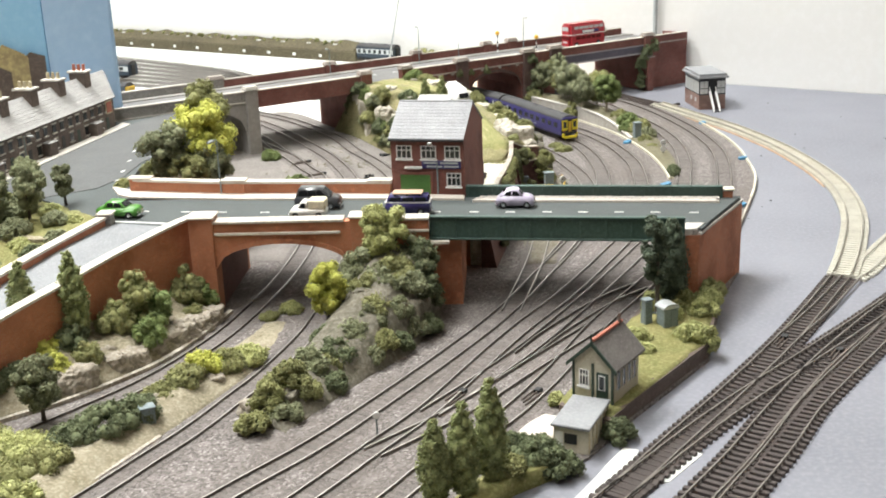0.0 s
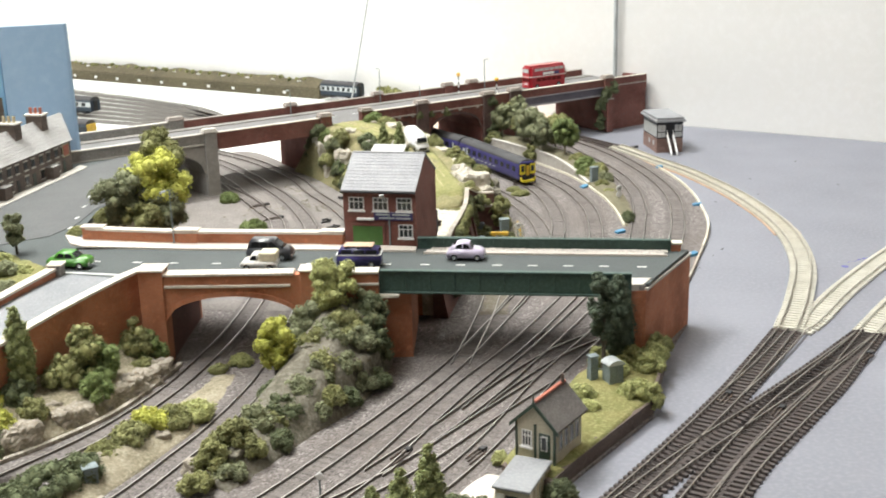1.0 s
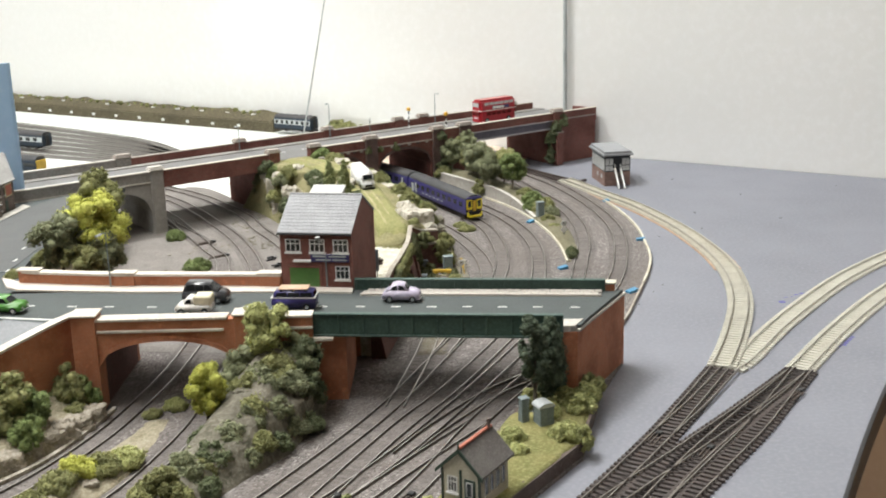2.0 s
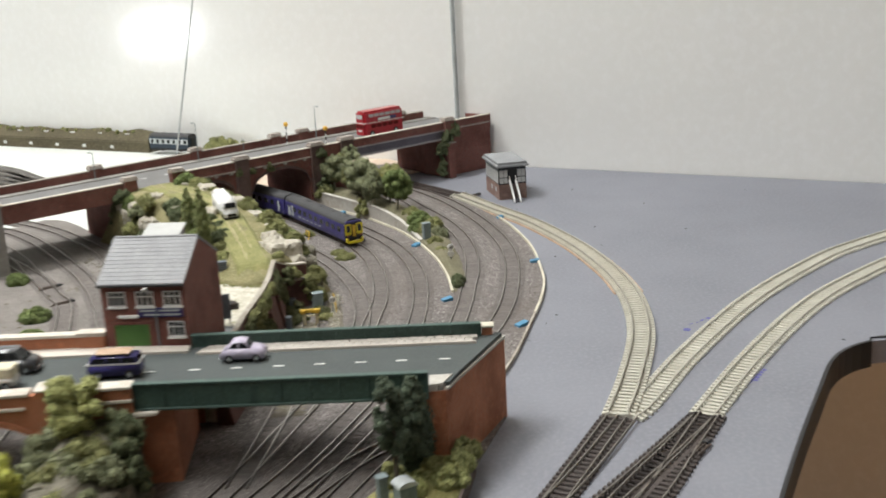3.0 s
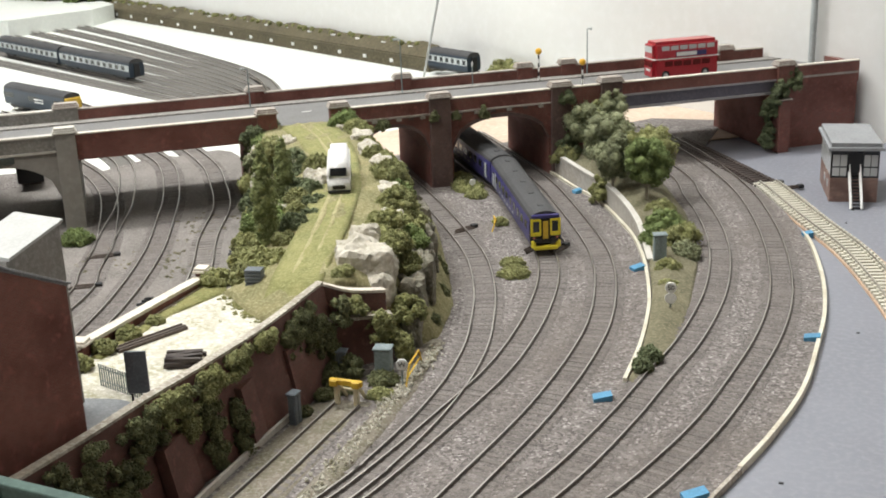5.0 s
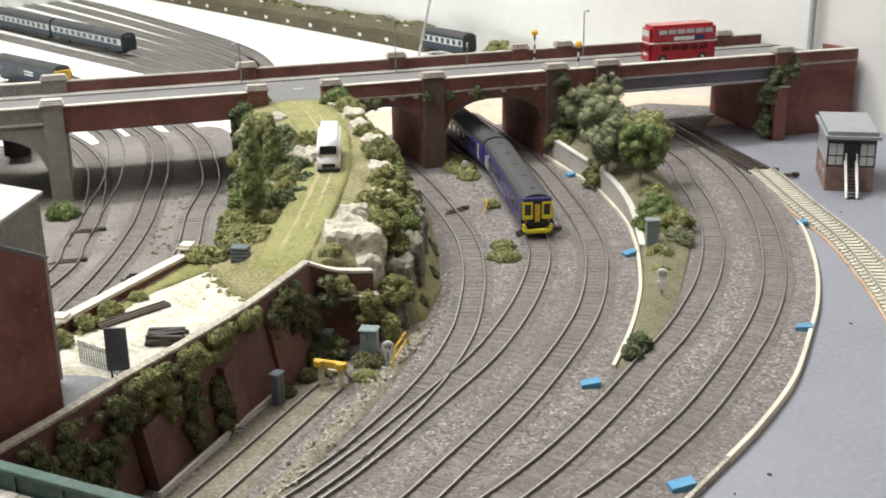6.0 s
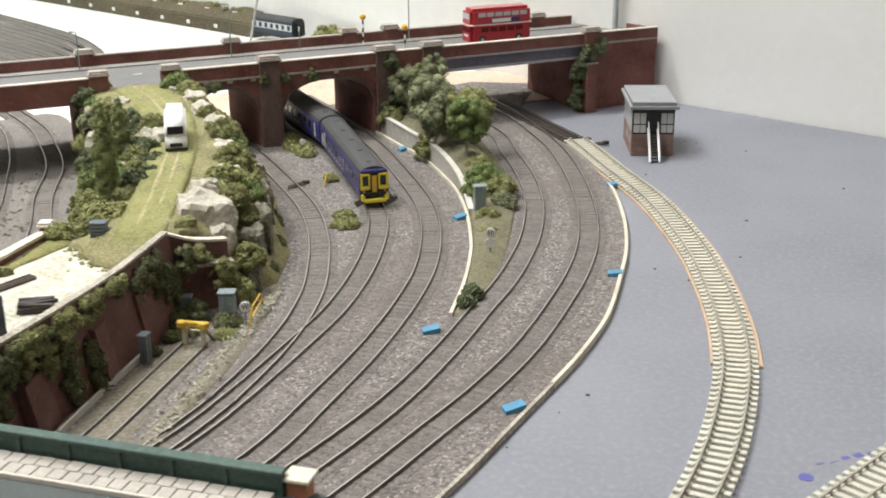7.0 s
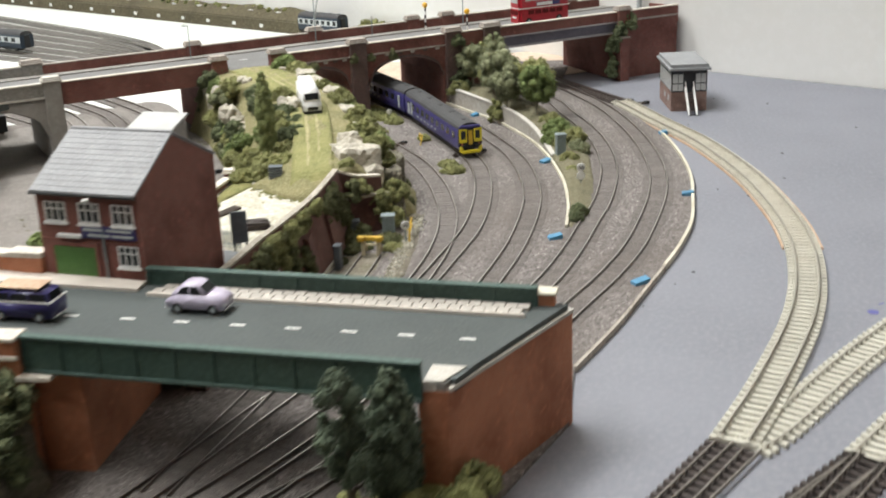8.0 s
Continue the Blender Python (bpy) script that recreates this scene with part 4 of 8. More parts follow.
whole("footway", prism(B(), [(-196, 672), (-186, 652), (-176, 645), (-107, 636), (-17, 629.5), (26, 625), (26, 633), (-17, 641), (-106, 649), (-178, 660)], 45.5, 47.2), PALE_PATH, "pale footway beside the street parapet", "pavement", kind="structure")
# right-hand abutment
ab = thing("brick_abutment", "orange brick end abutment of the girder bridge", "abutment")
part("wall", prism(B(), [(141, 557.5), (150, 558), (184, 622), (170, 624), (160, 600)], 0, 43.0), ORANGE_BRICK, ab)
part("coping", prism(B(), [(148.6, 559), (151, 558.4), (184.6, 621.5), (182.4, 623)], 42.9, 44.2), PALE_CONCRETE, ab, "chipped white plaster edge")
part("bearing_slab", prism(B(), [(142.5, 558), (148.5, 558.8), (154.2, 569.4), (143.5, 570)], 42.9, 46.4), PALE_CONCRETE, ab)
part("kerb", prism(B(), [(153, 569), (155, 568), (182.6, 620.5), (179.4, 621.6)], 43.0, 46.2), ASPHALT, ab)
pillar(175.5, 621.5, 0, 50, 5.4, 4.8, ORANGE_BRICK, CREAM_EDGE, ab, rz=-6, steps=1, name="end_pier")
# white centre dashes, each a thin painted strip
marks = thing("road_marking", "worn white centre dashes painted on the street", "road marking", kind="structure")
dash = mesh_of("dash", box(B(), -2.6, 2.6, -0.65, 0.65, -0.1, 0.12), ROAD_PAINT)
for x, y, r in ((152, 590, -5), (131.5, 592, -5), (112, 593.7, -5), (92.5, 595.4, -5), (72.8, 597, -5), (52.5, 598.6, -5), (32.5, 600.3, -5), (11, 602, -4), (-10, 603.5, -4), (-32, 605, -4), (-60, 607, -4), (-87, 608.5, -3), (-112, 610.5, -4), (-134, 613, -5), (-159, 616, -6)):
    piece("dash", dash, marks, pose(x * MM, y * MM, (ROAD + 0.1) * MM, 0, 0, r))
for x, y, r in ((-199, 690, 78), (-203, 715, 80), (-208, 745, 80), (-214, 775, 84)):
    piece("dash", dash, marks, pose(x * MM, y * MM, (ROAD + 0.5) * MM, 0, 0, r))
part("stop_line", prism(B(), [(-171, 597), (-170, 595), (-135, 588), (-135, 590)], 46.0, 46.2), ROAD_PAINT, marks)

# ---- far viaduct ----
via = thing("brick_viaduct", "dark red brick road viaduct with stone-capped piers", "bridge", O.x, O.y, 0, 36.17)
W = 78.0
PZ, DECK, RD = 55.0, 40.5, 48.0
part("roadway", box(B(), -230, 513, 3, W - 3, RD - 3, RD), DARK_TARMAC, via, "grey tarmac roadway")
part("footpath", box(B(), -100, 513, W - 13, W - 3, RD, RD + 0.9), CONCRETE, via)
part("footpath", box(B(), 155, 513, 3, 11, RD, RD + 0.9), CONCRETE, via)
for u0, u1, low in ((0, 113, RD - 7), (155, 333, RD - 7), (333, 452, RD - 0.4), (452, 513, RD - 7)):
    part("parapet", box(B(), u0, u1, 0, 3, low, PZ), RED_BRICK, via)
    part("coping", box(B(), u0, u1, -0.45, 3.45, PZ, PZ + 0.9, 0.15), COPING, via)
part("parapet", box(B(), 0, 485, W - 3, W, RD - 6, PZ), RED_BRICK, via)
part("coping", box(B(), 0, 485, W - 3.45, W + 0.45, PZ, PZ + 0.9, 0.15), CAP_STONE, via)
for s in (0, W - 3):
    part("parapet", box(B(), -230, 0, s, s + 3, RD - 4, PZ), CONCRETE, via)
    part("coping", box(B(), -230, 0, s - 0.7, s + 3.7, PZ, PZ + 1.2, 0.2), PALE_CONCRETE, via)
# concrete approach arch
part("concrete_arch", columns(B(), [(-230, 0, RD - 3), *arch_stations(-66, -6, 20, 40, RD - 3), (5, 0, RD - 3)], 0, W), SMOOTH_CONCRETE, via)
part("string_course", box(B(), -230, 0, -0.8, 0, RD - 2, RD - 0.8), PALE_CONCRETE, via)
# first girder span
part("girder", box(B(), 5, 108, 0.2, 2.8, DECK, RD), RED_BRICK, via)
part("soffit", box(B(), 5, 108, 3, W - 3, DECK, DECK + 3), CONCRETE, via)
part("girder", box(B(), 5, 108, W - 2.8, W - 0.2, DECK, RD), RED_BRICK, via)
part("pier_wall", box(B(), 104, 116, 1, W - 1, 0, RD - 3, 0.3), RED_BRICK, via)
# filled approach between the lane and the road
part("lane_fill", box(B(), 116, 158, 4, W - 1, 0, RD - 3), RED_BRICK, via)
# brick arches
part("arcade", columns(B(), [(158, 0, RD - 1), *arch_stations(166, 211, 24, 41, RD - 1), *arch_stations(226, 289, 24, 41.5, RD - 1), (331, 0, RD - 1)], 0.5, W - 0.5), RED_BRICK, via)
for a, b2, spring, crown in ((166, 211, 24, 41), (226, 289, 24, 41.5)):
    part("arch_ring", columns(B(), [(x, z, z + 2.2) for x, z, _ in arch_stations(a, b2, spring, crown, 0, ends=False)], -0.5, 0.5), PIER_BRICK, via)
    part("string_course", box(B(), a - 4, b2 + 4, -0.9, 0.5, RD - 1.6, RD - 0.4, 0.1), CAP_STONE, via)
    for k in range(6):
        part("corbel", box(B(), a + (b2 - a) * (k + 0.5) / 6 - 1.6, a + (b2 - a) * (k + 0.5) / 6 + 1.6, -0.9, 0.5, RD - 3.4, RD - 1.8, 0.1), CAP_STONE if k % 2 else PIER_BRICK, via)
# second girder span
part("girder", box(B(), 333, 452, 0.3, 2.7, 39.5, RD - 1), GIRDER_SIDE, via, "dark blue-grey steel girder")
part("flange", box(B(), 333, 452, -0.8, 3.2, 38, 39.6, 0.1), PALE_FLANGE, via)
part("flange", box(B(), 333, 452, -0.6, 3.0, RD - 1.5, RD - 0.2, 0.1), PALE_FLANGE, via)
part("soffit", box(B(), 333, 452, 3, W - 3, 40, RD - 3), GIRDER_SIDE, via)
part("girder", box(B(), 333, 452, W - 2.7, W - 0.3, 39.5, RD - 1), GIRDER_SIDE, via)
part("pier_wall", box(B(), 448, 462, 1, W - 1, 0, RD - 3, 0.3), RED_BRICK, via)
part("end_wall", box(B(), 460, 512.5, 0.5, 5, 0, PZ - 1), RED_BRICK, via)
part("end_wall", box(B(), 507.5, 512, 5, W - 1, 0, PZ - 1), RED_BRICK, via)
part("string_course", box(B(), 462, 512.5, -0.4, 0.5, RD - 1, RD + 0.4), CAP_STONE, via)
pillar(452, -5, 0, 35, 8, 9, RED_BRICK, CAP_STONE, via, name="buttress", steps=1)
for u, w, mat in ((0, 11, SMOOTH_CONCRETE), (113, 11, RED_BRICK), (156, 11, RED_BRICK), (218, 13, PIER_BRICK), (297, 13, PIER_BRICK), (331, 14, PIER_BRICK), (456, 12, RED_BRICK)):
    low = 0 if u in (0, 218, 297) else (RD - 8)
    pillar(u, 1.0, low, PZ + 1.6, w, 7, mat, CAP_STONE if u else PALE_CONCRETE, via, name="pier", steps=3)
for u, w, mat in ((0, 14, CONCRETE), (117, 11, RED_BRICK), (215, 11, RED_BRICK), (301, 11, RED_BRICK), (333, 11, RED_BRICK), (455, 11, RED_BRICK)):
    pillar(u, W - 1.0, RD - 8, PZ + 1.6, w, 6, mat, CAP_STONE, via, name="pier", steps=3)
for k in range(9):
    part("road_dash", box(B(), 20 + k * 24, 26 + k * 24, 38, 39.2, RD, RD + 0.15), ROAD_PAINT, via)


# ---- landform: banks, hill, yard ----
def land(name, rows, material, label, category, bumps=1.5, grain=9.0, fine=4, z_floor=-0.5):
    """A landform through rows of places; each row runs across, the rows follow one another."""
    rows = [[Vector(p) for p in row] for row in rows]
    across = [spline([tuple(p) for p in row], 4) for row in rows]
    n = max(len(a) for a in across)

    def at(row, f):
        line = [p for p, _ in row]
        k = f * (len(line) - 1)
        i = min(int(k), len(line) - 2)
        return line[i].lerp(line[i + 1], k - i)
    dense = []
    for a, b in zip(across, across[1:]):
        for k in range(fine):
            f = k / fine
            dense.append([at(a, j / (n - 1)).lerp(at(b, j / (n - 1)), f) for j in range(n)])
    dense.append([at(across[-1], j / (n - 1)) for j in range(n)])
    bm = B()
    grid = []
    for row in dense:
        line = []
        for j, p in enumerate(row):
            edge = min(1.0, max(0.0, p.z) / 6)
            h = bumps * edge * (noise.noise(p / grain) + 0.5 * noise.noise(p / (grain * 0.4)))
            line.append(bm.verts.new((p.x + h * 0.5, p.y + h * 0.4, max(z_floor, p.z + h))))
        grid.append(line)
    for a, b in zip(grid, grid[1:]):
        for j in range(n - 1):
            bm.faces.new((a[j], a[j + 1], b[j + 1], b[j]))
    ring = [grid[0][j] for j in range(n)] + [g[-1] for g in grid[1:]] + [grid[-1][j] for j in range(n - 2, -1, -1)] + [g[0] for g in grid[-2:0:-1]]
    low = [bm.verts.new((v.co.x, v.co.y, z_floor - 0.5)) for v in ring]
    for i in range(len(ring)):
        k = (i + 1) % len(ring)
        bm.faces.new((ring[i], ring[k], low[k], low[i]))
    bmesh.ops.recalc_face_normals(bm, faces=bm.faces)
    return whole(name, bm, material, label, category, kind="structure", smooth=True)


land("hill", [
    [(-12, 836, 1), (4, 826, 26), (24, 808, 26.6), (44, 800, 27), (56, 822, 27), (84, 848, 1)],
    [(-18, 850, 1), (8, 840, 27), (30, 826, 33), (52, 822, 34.5), (64, 838, 30), (88, 858, 1)],
    [(-44, 930, 1), (-16, 905, 29), (14, 884, 38), (36, 888, 39), (54, 898, 33), (82, 895, 1)],
    [(-62, 965, 1), (-30, 945, 34), (-1, 927, 42), (24, 933, 43), (40, 938, 35), (65, 936, 1)],
    [(-84, 1008, 1), (-50, 988, 38), (-22, 970, 45), (3, 977, 46), (17, 982, 37), (38, 997, 1)],
    [(-104, 1038, 1), (-74, 1006, 42), (-46, 1000, 47), (-19, 1014, 48), (-6, 1022, 39), (14, 1042, 1)],
    [(-112, 1046, 1), (-86, 1022, 43), (-72, 1029, 48), (-46, 1047, 48), (-32, 1052, 40), (-10, 1076, 1)]],
    HILL_GRASS, "steep scrubby hill between the two groups of tracks", "hill", 2.2, 8.0, 6)
land("lane", [[(30, 812, 27.6), (40, 809, 28.2), (50, 811, 28.2)], [(28, 826, 34.2), (40, 820, 35), (52, 822, 35.6)], [(14, 882, 39.4), (25, 884, 40.2), (36, 886, 40.0)], [(0, 926, 43.2), (12, 929, 44.0), (23, 932, 43.9)],
              [(-21, 970, 46.2), (-9, 973, 46.8), (2, 976, 46.9)], [(-45, 1001, 48.0), (-32, 1007, 48.6), (-20, 1013, 48.8)], [(-72, 1030, 48.6), (-58, 1038, 48.8), (-47, 1046, 48.8)]],
     DRY_GRASS, "grassy lane with two worn wheel tracks", "lane", 0.5, 5.0, 6, z_floor=25)
LANE_LINE = [(41, 814, 29.4), (40, 826, 35.2), (25.5, 884, 40.3), (12, 929, 44.1), (-9, 973, 46.9), (-32.5, 1007, 48.6), (-59, 1038, 48.8)]
for s in (-3.1, 3.1):
    land("wheel_rut", [[(x + s - 1.5, y, z - 0.4), (x + s, y, z + 0.35), (x + s + 1.5, y, z - 0.4)] for x, y, z in LANE_LINE[1:]], WORN_GRASS, "pale straw worn by wheels along the lane", "lane", 0.55, 4.0, 9, z_floor=25)
# builder's yard behind the house
whole("yard_ground", prism(B(), [(36, 640), (44, 682), (46, 706), (51, 732), (53, 773), (53, 820), (30, 828), (8, 842), (-4, 846), (-9, 829), (-10, 768), (-14, 715), (-8, 690), (-8, 650)], 0, 26.0), CHALK,
      "white gravelled yard behind the brick building", "yard", kind="structure")
land("yard_verge", [[(-9, 752, 26.1), (-6, 752, 27), (-3, 752, 26.2)], [(-8, 800, 26.1), (-5, 799, 26.9), (-2, 797, 26.2)], [(-6, 840, 26.1), (1, 834, 27.2), (7, 826, 26.3)]], GRASS, "rough grass along the edge of the yard", "verge", 0.6, 4, 5, z_floor=25)
land("yard_path", [[(10, 690, 26.0), (28, 688, 26.5), (43, 686, 26.0)], [(8, 722, 26.0), (26, 724, 26.5), (46, 716, 26.0)]], PALE_ASPHALT, "smooth grey path behind the building", "path", 0.1, 4, 5, z_floor=25)
# retaining walls: dirty brick, darkened further for the shade on this side
parapet([(36, 636), (39.5, 660), (42.5, 682), (45, 708), (49, 736), (53, 773), (53.8, 818)], 0, [36.3] * 5 + [36.4, 36.8], 2.4, SHADE_BRICK, "tall red brick retaining wall beside the siding", DIRTY_COPING, "retaining_wall", cap_w=0.35, cap_h=1.0, batter=7.0)
parapet([(53.5, 818), (62, 827), (73, 837)], 0, [36.4, 31, 28.5], 2.8, SHADE_BRICK, "short stepped red brick return wall", COPING, "retaining_wall", cap_w=0.5, cap_h=1.1)
parapet([(57, 815), (65, 823), (77, 833)], 0, [22, 21, 20], 3.4, SHADE_BRICK, "lower ledge of the red brick return wall", DIRTY_COPING, "retaining_wall", cap_w=0.6)
panels = thing("wall_buttresses", "projecting brick panels on the retaining wall", "wall", kind="structure")
for y, r, w, h in ((712, -6, 16, 22), (752, -6, 10, 24), (784, 0, 12, 25)):
    bm = side_prism(B(), [(-3, 0), (1.2, 0), (1.2 - 0.192 * h, h), (-3 - 0.192 * h, h)], -w / 2, w / 2)
    bmesh.ops.rotate(bm, matrix=Matrix.Rotation(radians(-r), 3, "Z"), verts=bm.verts)
    bmesh.ops.translate(bm, vec=(61.8 - max(0, 773 - y) * 0.105, y, 0), verts=bm.verts)
    part("panel", bm, SHADE_BRICK, panels)
parapet([(-16, 700), (-11.5, 762), (-10.5, 800), (-9.5, 832)], 0, [30.5, 30, 29, 28], 2.6, RED_BRICK, "low red brick wall with white coping round the yard", COPING, "yard_wall", cap_w=1.0)
caps = thing("yard_wall_piers", "white capped piers of the yard wall", "wall", kind="structure")
for x, y in ((-11.5, 752), (-9.5, 834)):
    pillar(x, y, 0, 31, 4.5, 4.5, RED_BRICK, COPING, caps, rz=-80, steps=2)
parapet([(-12, 840), (-8, 855), (2, 870)], 0, [14, 12, 9], 2.0, CONCRETE, "short grey kerb wall at the foot of the hill", None, "yard_wall")
# ballast shoulder with pale flints between siding and main line
land("flint_bank", [[(86, 700, 1), (92, 702, 2.6), (97, 700, 1)], [(88, 738, 1), (93, 738, 2.8), (98, 738, 1)], [(88, 772, 1), (94, 772, 2.6), (99, 772, 1)], [(86, 806, 1), (93, 806, 2.2), (98, 806, 1)], [(84, 850, 1), (88, 856, 2.0), (93, 852, 1)]],
     WEEDY_BED, "gritty shoulder beside the track", "bank", 1.2, 2.2, 8)
flints = [(float(RNG.normal(92.5, 1.9)), float(RNG.uniform(690, 850)), float(RNG.uniform(1.6, 3.0)), float(RNG.uniform(0.35, 0.9))) for _ in range(420)]
flint_ob = new("flints", crumb_mesh("flints", flints, 700, 0.55, CHALK, 0.8))
tagged(flint_ob, "line of broken white flints beside the track", "flints", kind="stuff")
land("siding_bed", [[(58, 640, 1.2), (70, 640, 1.9), (84, 640, 1.2)], [(60, 706, 1.2), (73, 706, 1.9), (86, 706, 1.2)], [(62, 790, 1.2), (76, 790, 1.9), (86, 792, 1.2)]], WEEDY_BED, "dusty weed-grown bed of the siding", "bank", 0.3, 4, 6)
part("edge_board", sweep(B(), spline([(59.5, 700), (60, 740), (61.5, 780)], 6), [(-0.6, 0), (0.6, 0), (0.6, 3.6), (-0.6, 3.6)]), PALE_CONCRETE, thing("siding_edge", "low concrete edging beside the siding", "edging", kind="structure"))
# concrete retaining wall and verge between the inner and outer main lines
WALL_LINE = [(p[0] + 2.4, p[1] + 1.6) for p in INNER[:6]]
parapet(WALL_LINE[:3], 0, [14, 13.2, 12], 2.2, VERGE_CONCRETE, "pale concrete retaining wall below the verge trees", PALE_CONCRETE, "verge_wall", cap_w=0.5, cap_h=1.0)
parapet([(114.5, 1069), *WALL_LINE[3:]], 0, [13.5, 12, 8.6, 3], 2.2, VERGE_CONCRETE, "pale concrete retaining wall tapering along the verge", PALE_CONCRETE, "verge_wall", cap_w=0.5, cap_h=1.0)
whole("wall_foot", sweep(B(), spline(INNER, 6), [(-0.75, 0), (0.75, 0), (0.75, 3.0), (-0.75, 3.0)]), CREAM_EDGE, "cream strip along the foot of the verge wall", "curb", kind="structure")
land("verge", [[(68, 1134, 11), (82, 1154, 14), (102, 1184, 2)], [(113, 1074, 11), (124, 1090, 15), (142, 1112, 2)], [(133, 1037, 10.5), (146, 1048, 13), (162, 1058, 2)], [(146, 1009, 7.5), (156, 1016, 11), (172, 1022, 1.5)], [(157, 971, 3), (167, 974, 6), (180, 976, 1.5)],
               [(166.5, 926, 2.4), (174, 925, 3.8), (184, 922, 1.3)], [(172.5, 870, 2.0), (178, 869, 3.0), (185, 868, 1.3)], [(173, 836, 1.8), (174, 835, 2), (175.5, 834, 1.3)]], DIRTY_GRASS, "rough dirty grass verge between the main lines", "verge", 1.3, 6, 7)
# bank under the ramp wall, the low strip between branch tracks and the wooded knoll
land("bank", [[(-205, 392, 1), (-205, 393, 6), (-204, 394, 12)], [(-177, 434, 1), (-182, 441, 9), (-188, 447, 16)], [(-156, 451, 1), (-166, 463, 12), (-178, 474, 18)], [(-134, 478, 1), (-143, 488, 12), (-164, 504, 19)],
              [(-117, 508, 1), (-125, 516, 11), (-148, 539, 19)], [(-105, 552, 1), (-113, 558, 8), (-128, 572, 15)]], SCRUB, "scrubby bank below the ramp wall", "bank", 2.4, 7, 7)
whole("lineside_kerb", sweep(B(), spline([(-215, 382), (-176, 431), (-156, 449), (-133, 477), (-116, 507), (-104, 551), (-101, 566)], 6), [(-1.2, 0), (1.2, 0), (1.2, 3.2), (-1.2, 3.2)]), DIRTY_COPING, "pale concrete cable trough beside the branch track", "trough", kind="structure")
land("strip", [[(-170, 352, 1), (-140, 350, 7), (-122, 344, 1)], [(-140, 400, 1), (-122, 402, 8), (-106, 398, 1)], [(-118, 448, 1), (-102, 446, 9), (-88, 440, 1)], [(-100, 492, 1), (-86, 490, 7), (-72, 484, 1)], [(-88, 522, 1), (-78, 522, 2.4), (-67, 520, 1)],
               [(-80, 552, 1), (-73, 552, 1.6), (-65, 551, 1)]], SCRUB, "low scrubby strip between the branch tracks", "bank", 1.8, 6, 7)
whole("lineside_kerb", sweep(B(), spline([(-141, 330), (-122, 365), (-109, 392), (-98, 418)], 6), [(-1.0, 0), (1.0, 0), (1.0, 2.0), (-1.0, 2.0)]), DIRTY_COPING, "grimy cream edging strip beside the branch track", "curb", kind="structure")
land("knoll", [[(-62, 426, 1), (-56, 426, 4), (-50, 424, 4), (-44, 420, 1)], [(-60, 446, 1), (-52, 448, 10), (-42, 446, 9), (-34, 440, 1)], [(-54, 482, 1), (-42, 487, 16), (-26, 482, 15), (-16, 476, 1)], [(-44, 520, 1), (-28, 525, 28), (-8, 518, 26), (3, 506, 1)],
               [(-40, 548, 1), (-20, 551, 37), (1, 546, 35), (12, 542, 1)], [(-38, 566, 2), (-18, 567, 36), (4, 566, 35), (15, 564, 2)]], DARK_ROCK, "steep rocky knoll beside the bridge pier", "hill", 3.2, 7, 7)
land("lawn", [[(6, 330, 1), (16, 328, 6), (34, 334, 6)], [(24, 356, 1), (36, 356, 8), (52, 368, 8)], [(42, 386, 1), (54, 388, 8), (72, 384, 6)], [(56, 404, 1), (62, 408, 5), (68, 412, 1)]], GRASS, "rough grass at the foot of the poplars", "verge", 0.8, 5, 6)
plat = thing("stone_platform", "stone faced bank with a grassy top", "platform", kind="structure")
part("wall", prism(B(), [(72, 430), (92, 414), (104, 434), (146, 496), (162, 560), (150, 600), (128, 566), (112, 528), (88, 470)], 0, 8.6), PLATFORM_STONE, plat)
land("platform_grass", [[(72, 432, 8.6), (84, 424, 9.4), (93, 417, 8.8)], [(88, 470, 8.6), (98, 456, 9.6), (113, 448, 8.8)], [(112, 528, 8.6), (122, 506, 11), (145, 497, 8.8)], [(130, 568, 8.6), (142, 552, 12), (160, 556, 8.8)], [(150, 598, 8.6), (153, 585, 10), (160, 566, 8.8)]],
     GRASS, "yellow-green grass on the lineside bank", "verge", 0.9, 5, 8, z_floor=8)
land("path", [[(50, 410, 1.4), (58, 424, 2.4), (66, 436, 1.4)], [(66, 408, 1.4), (72, 420, 2.2), (76, 432, 1.4)]], PALE_PATH, "pale concrete path by the crossing hut", "path", 0.2, 4, 5)

# ---- planting ----
tree(-149, 712, 42, 20, 48, 2, LIME, "bright yellow-green foam tree above the street wall", clumps=16, crumbs=1000, size=1.4)
tree(-167, 700, 44, 18, 34, 3, GREYGREEN, "dull green bushy tree beside the street", clumps=14, crumbs=900, size=1.4)
tree(-141, 700, 30, 14, 34, 2, GREYGREEN, "dull green bushy tree beside the street", clumps=12, crumbs=700, size=1.4)
tree(-150, 733, 44, 18, 50, 8, OLIVE, "tall olive tree behind the yellow tree", clumps=14, crumbs=800, size=1.4)
tree(-150, 690, 40, 13, 22, 1, OLIVE, "olive shrub tree behind the parapet", clumps=10, crumbs=500, size=1.3)
for x, y, z, r, h in ((-178, 706, 44, 9, 12), (-128, 690, 8, 12, 26), (-190, 680, 44, 6, 6), (-150, 933, 1, 7, 8), (-118, 760, 1, 8, 9), (-104, 800, 1, 7, 6), (-112, 840, 1, 9, 9)):
    bush(x, y, z, r, h, OLIVE if z > 20 else MID, "dull green foam bush near the branch tracks", 300, 1.2)
tree(-40, 521, 4, 10.5, 27, 13, LIME, "small bright lime-yellow tree on the slope", clumps=14, crumbs=900, size=1.0)
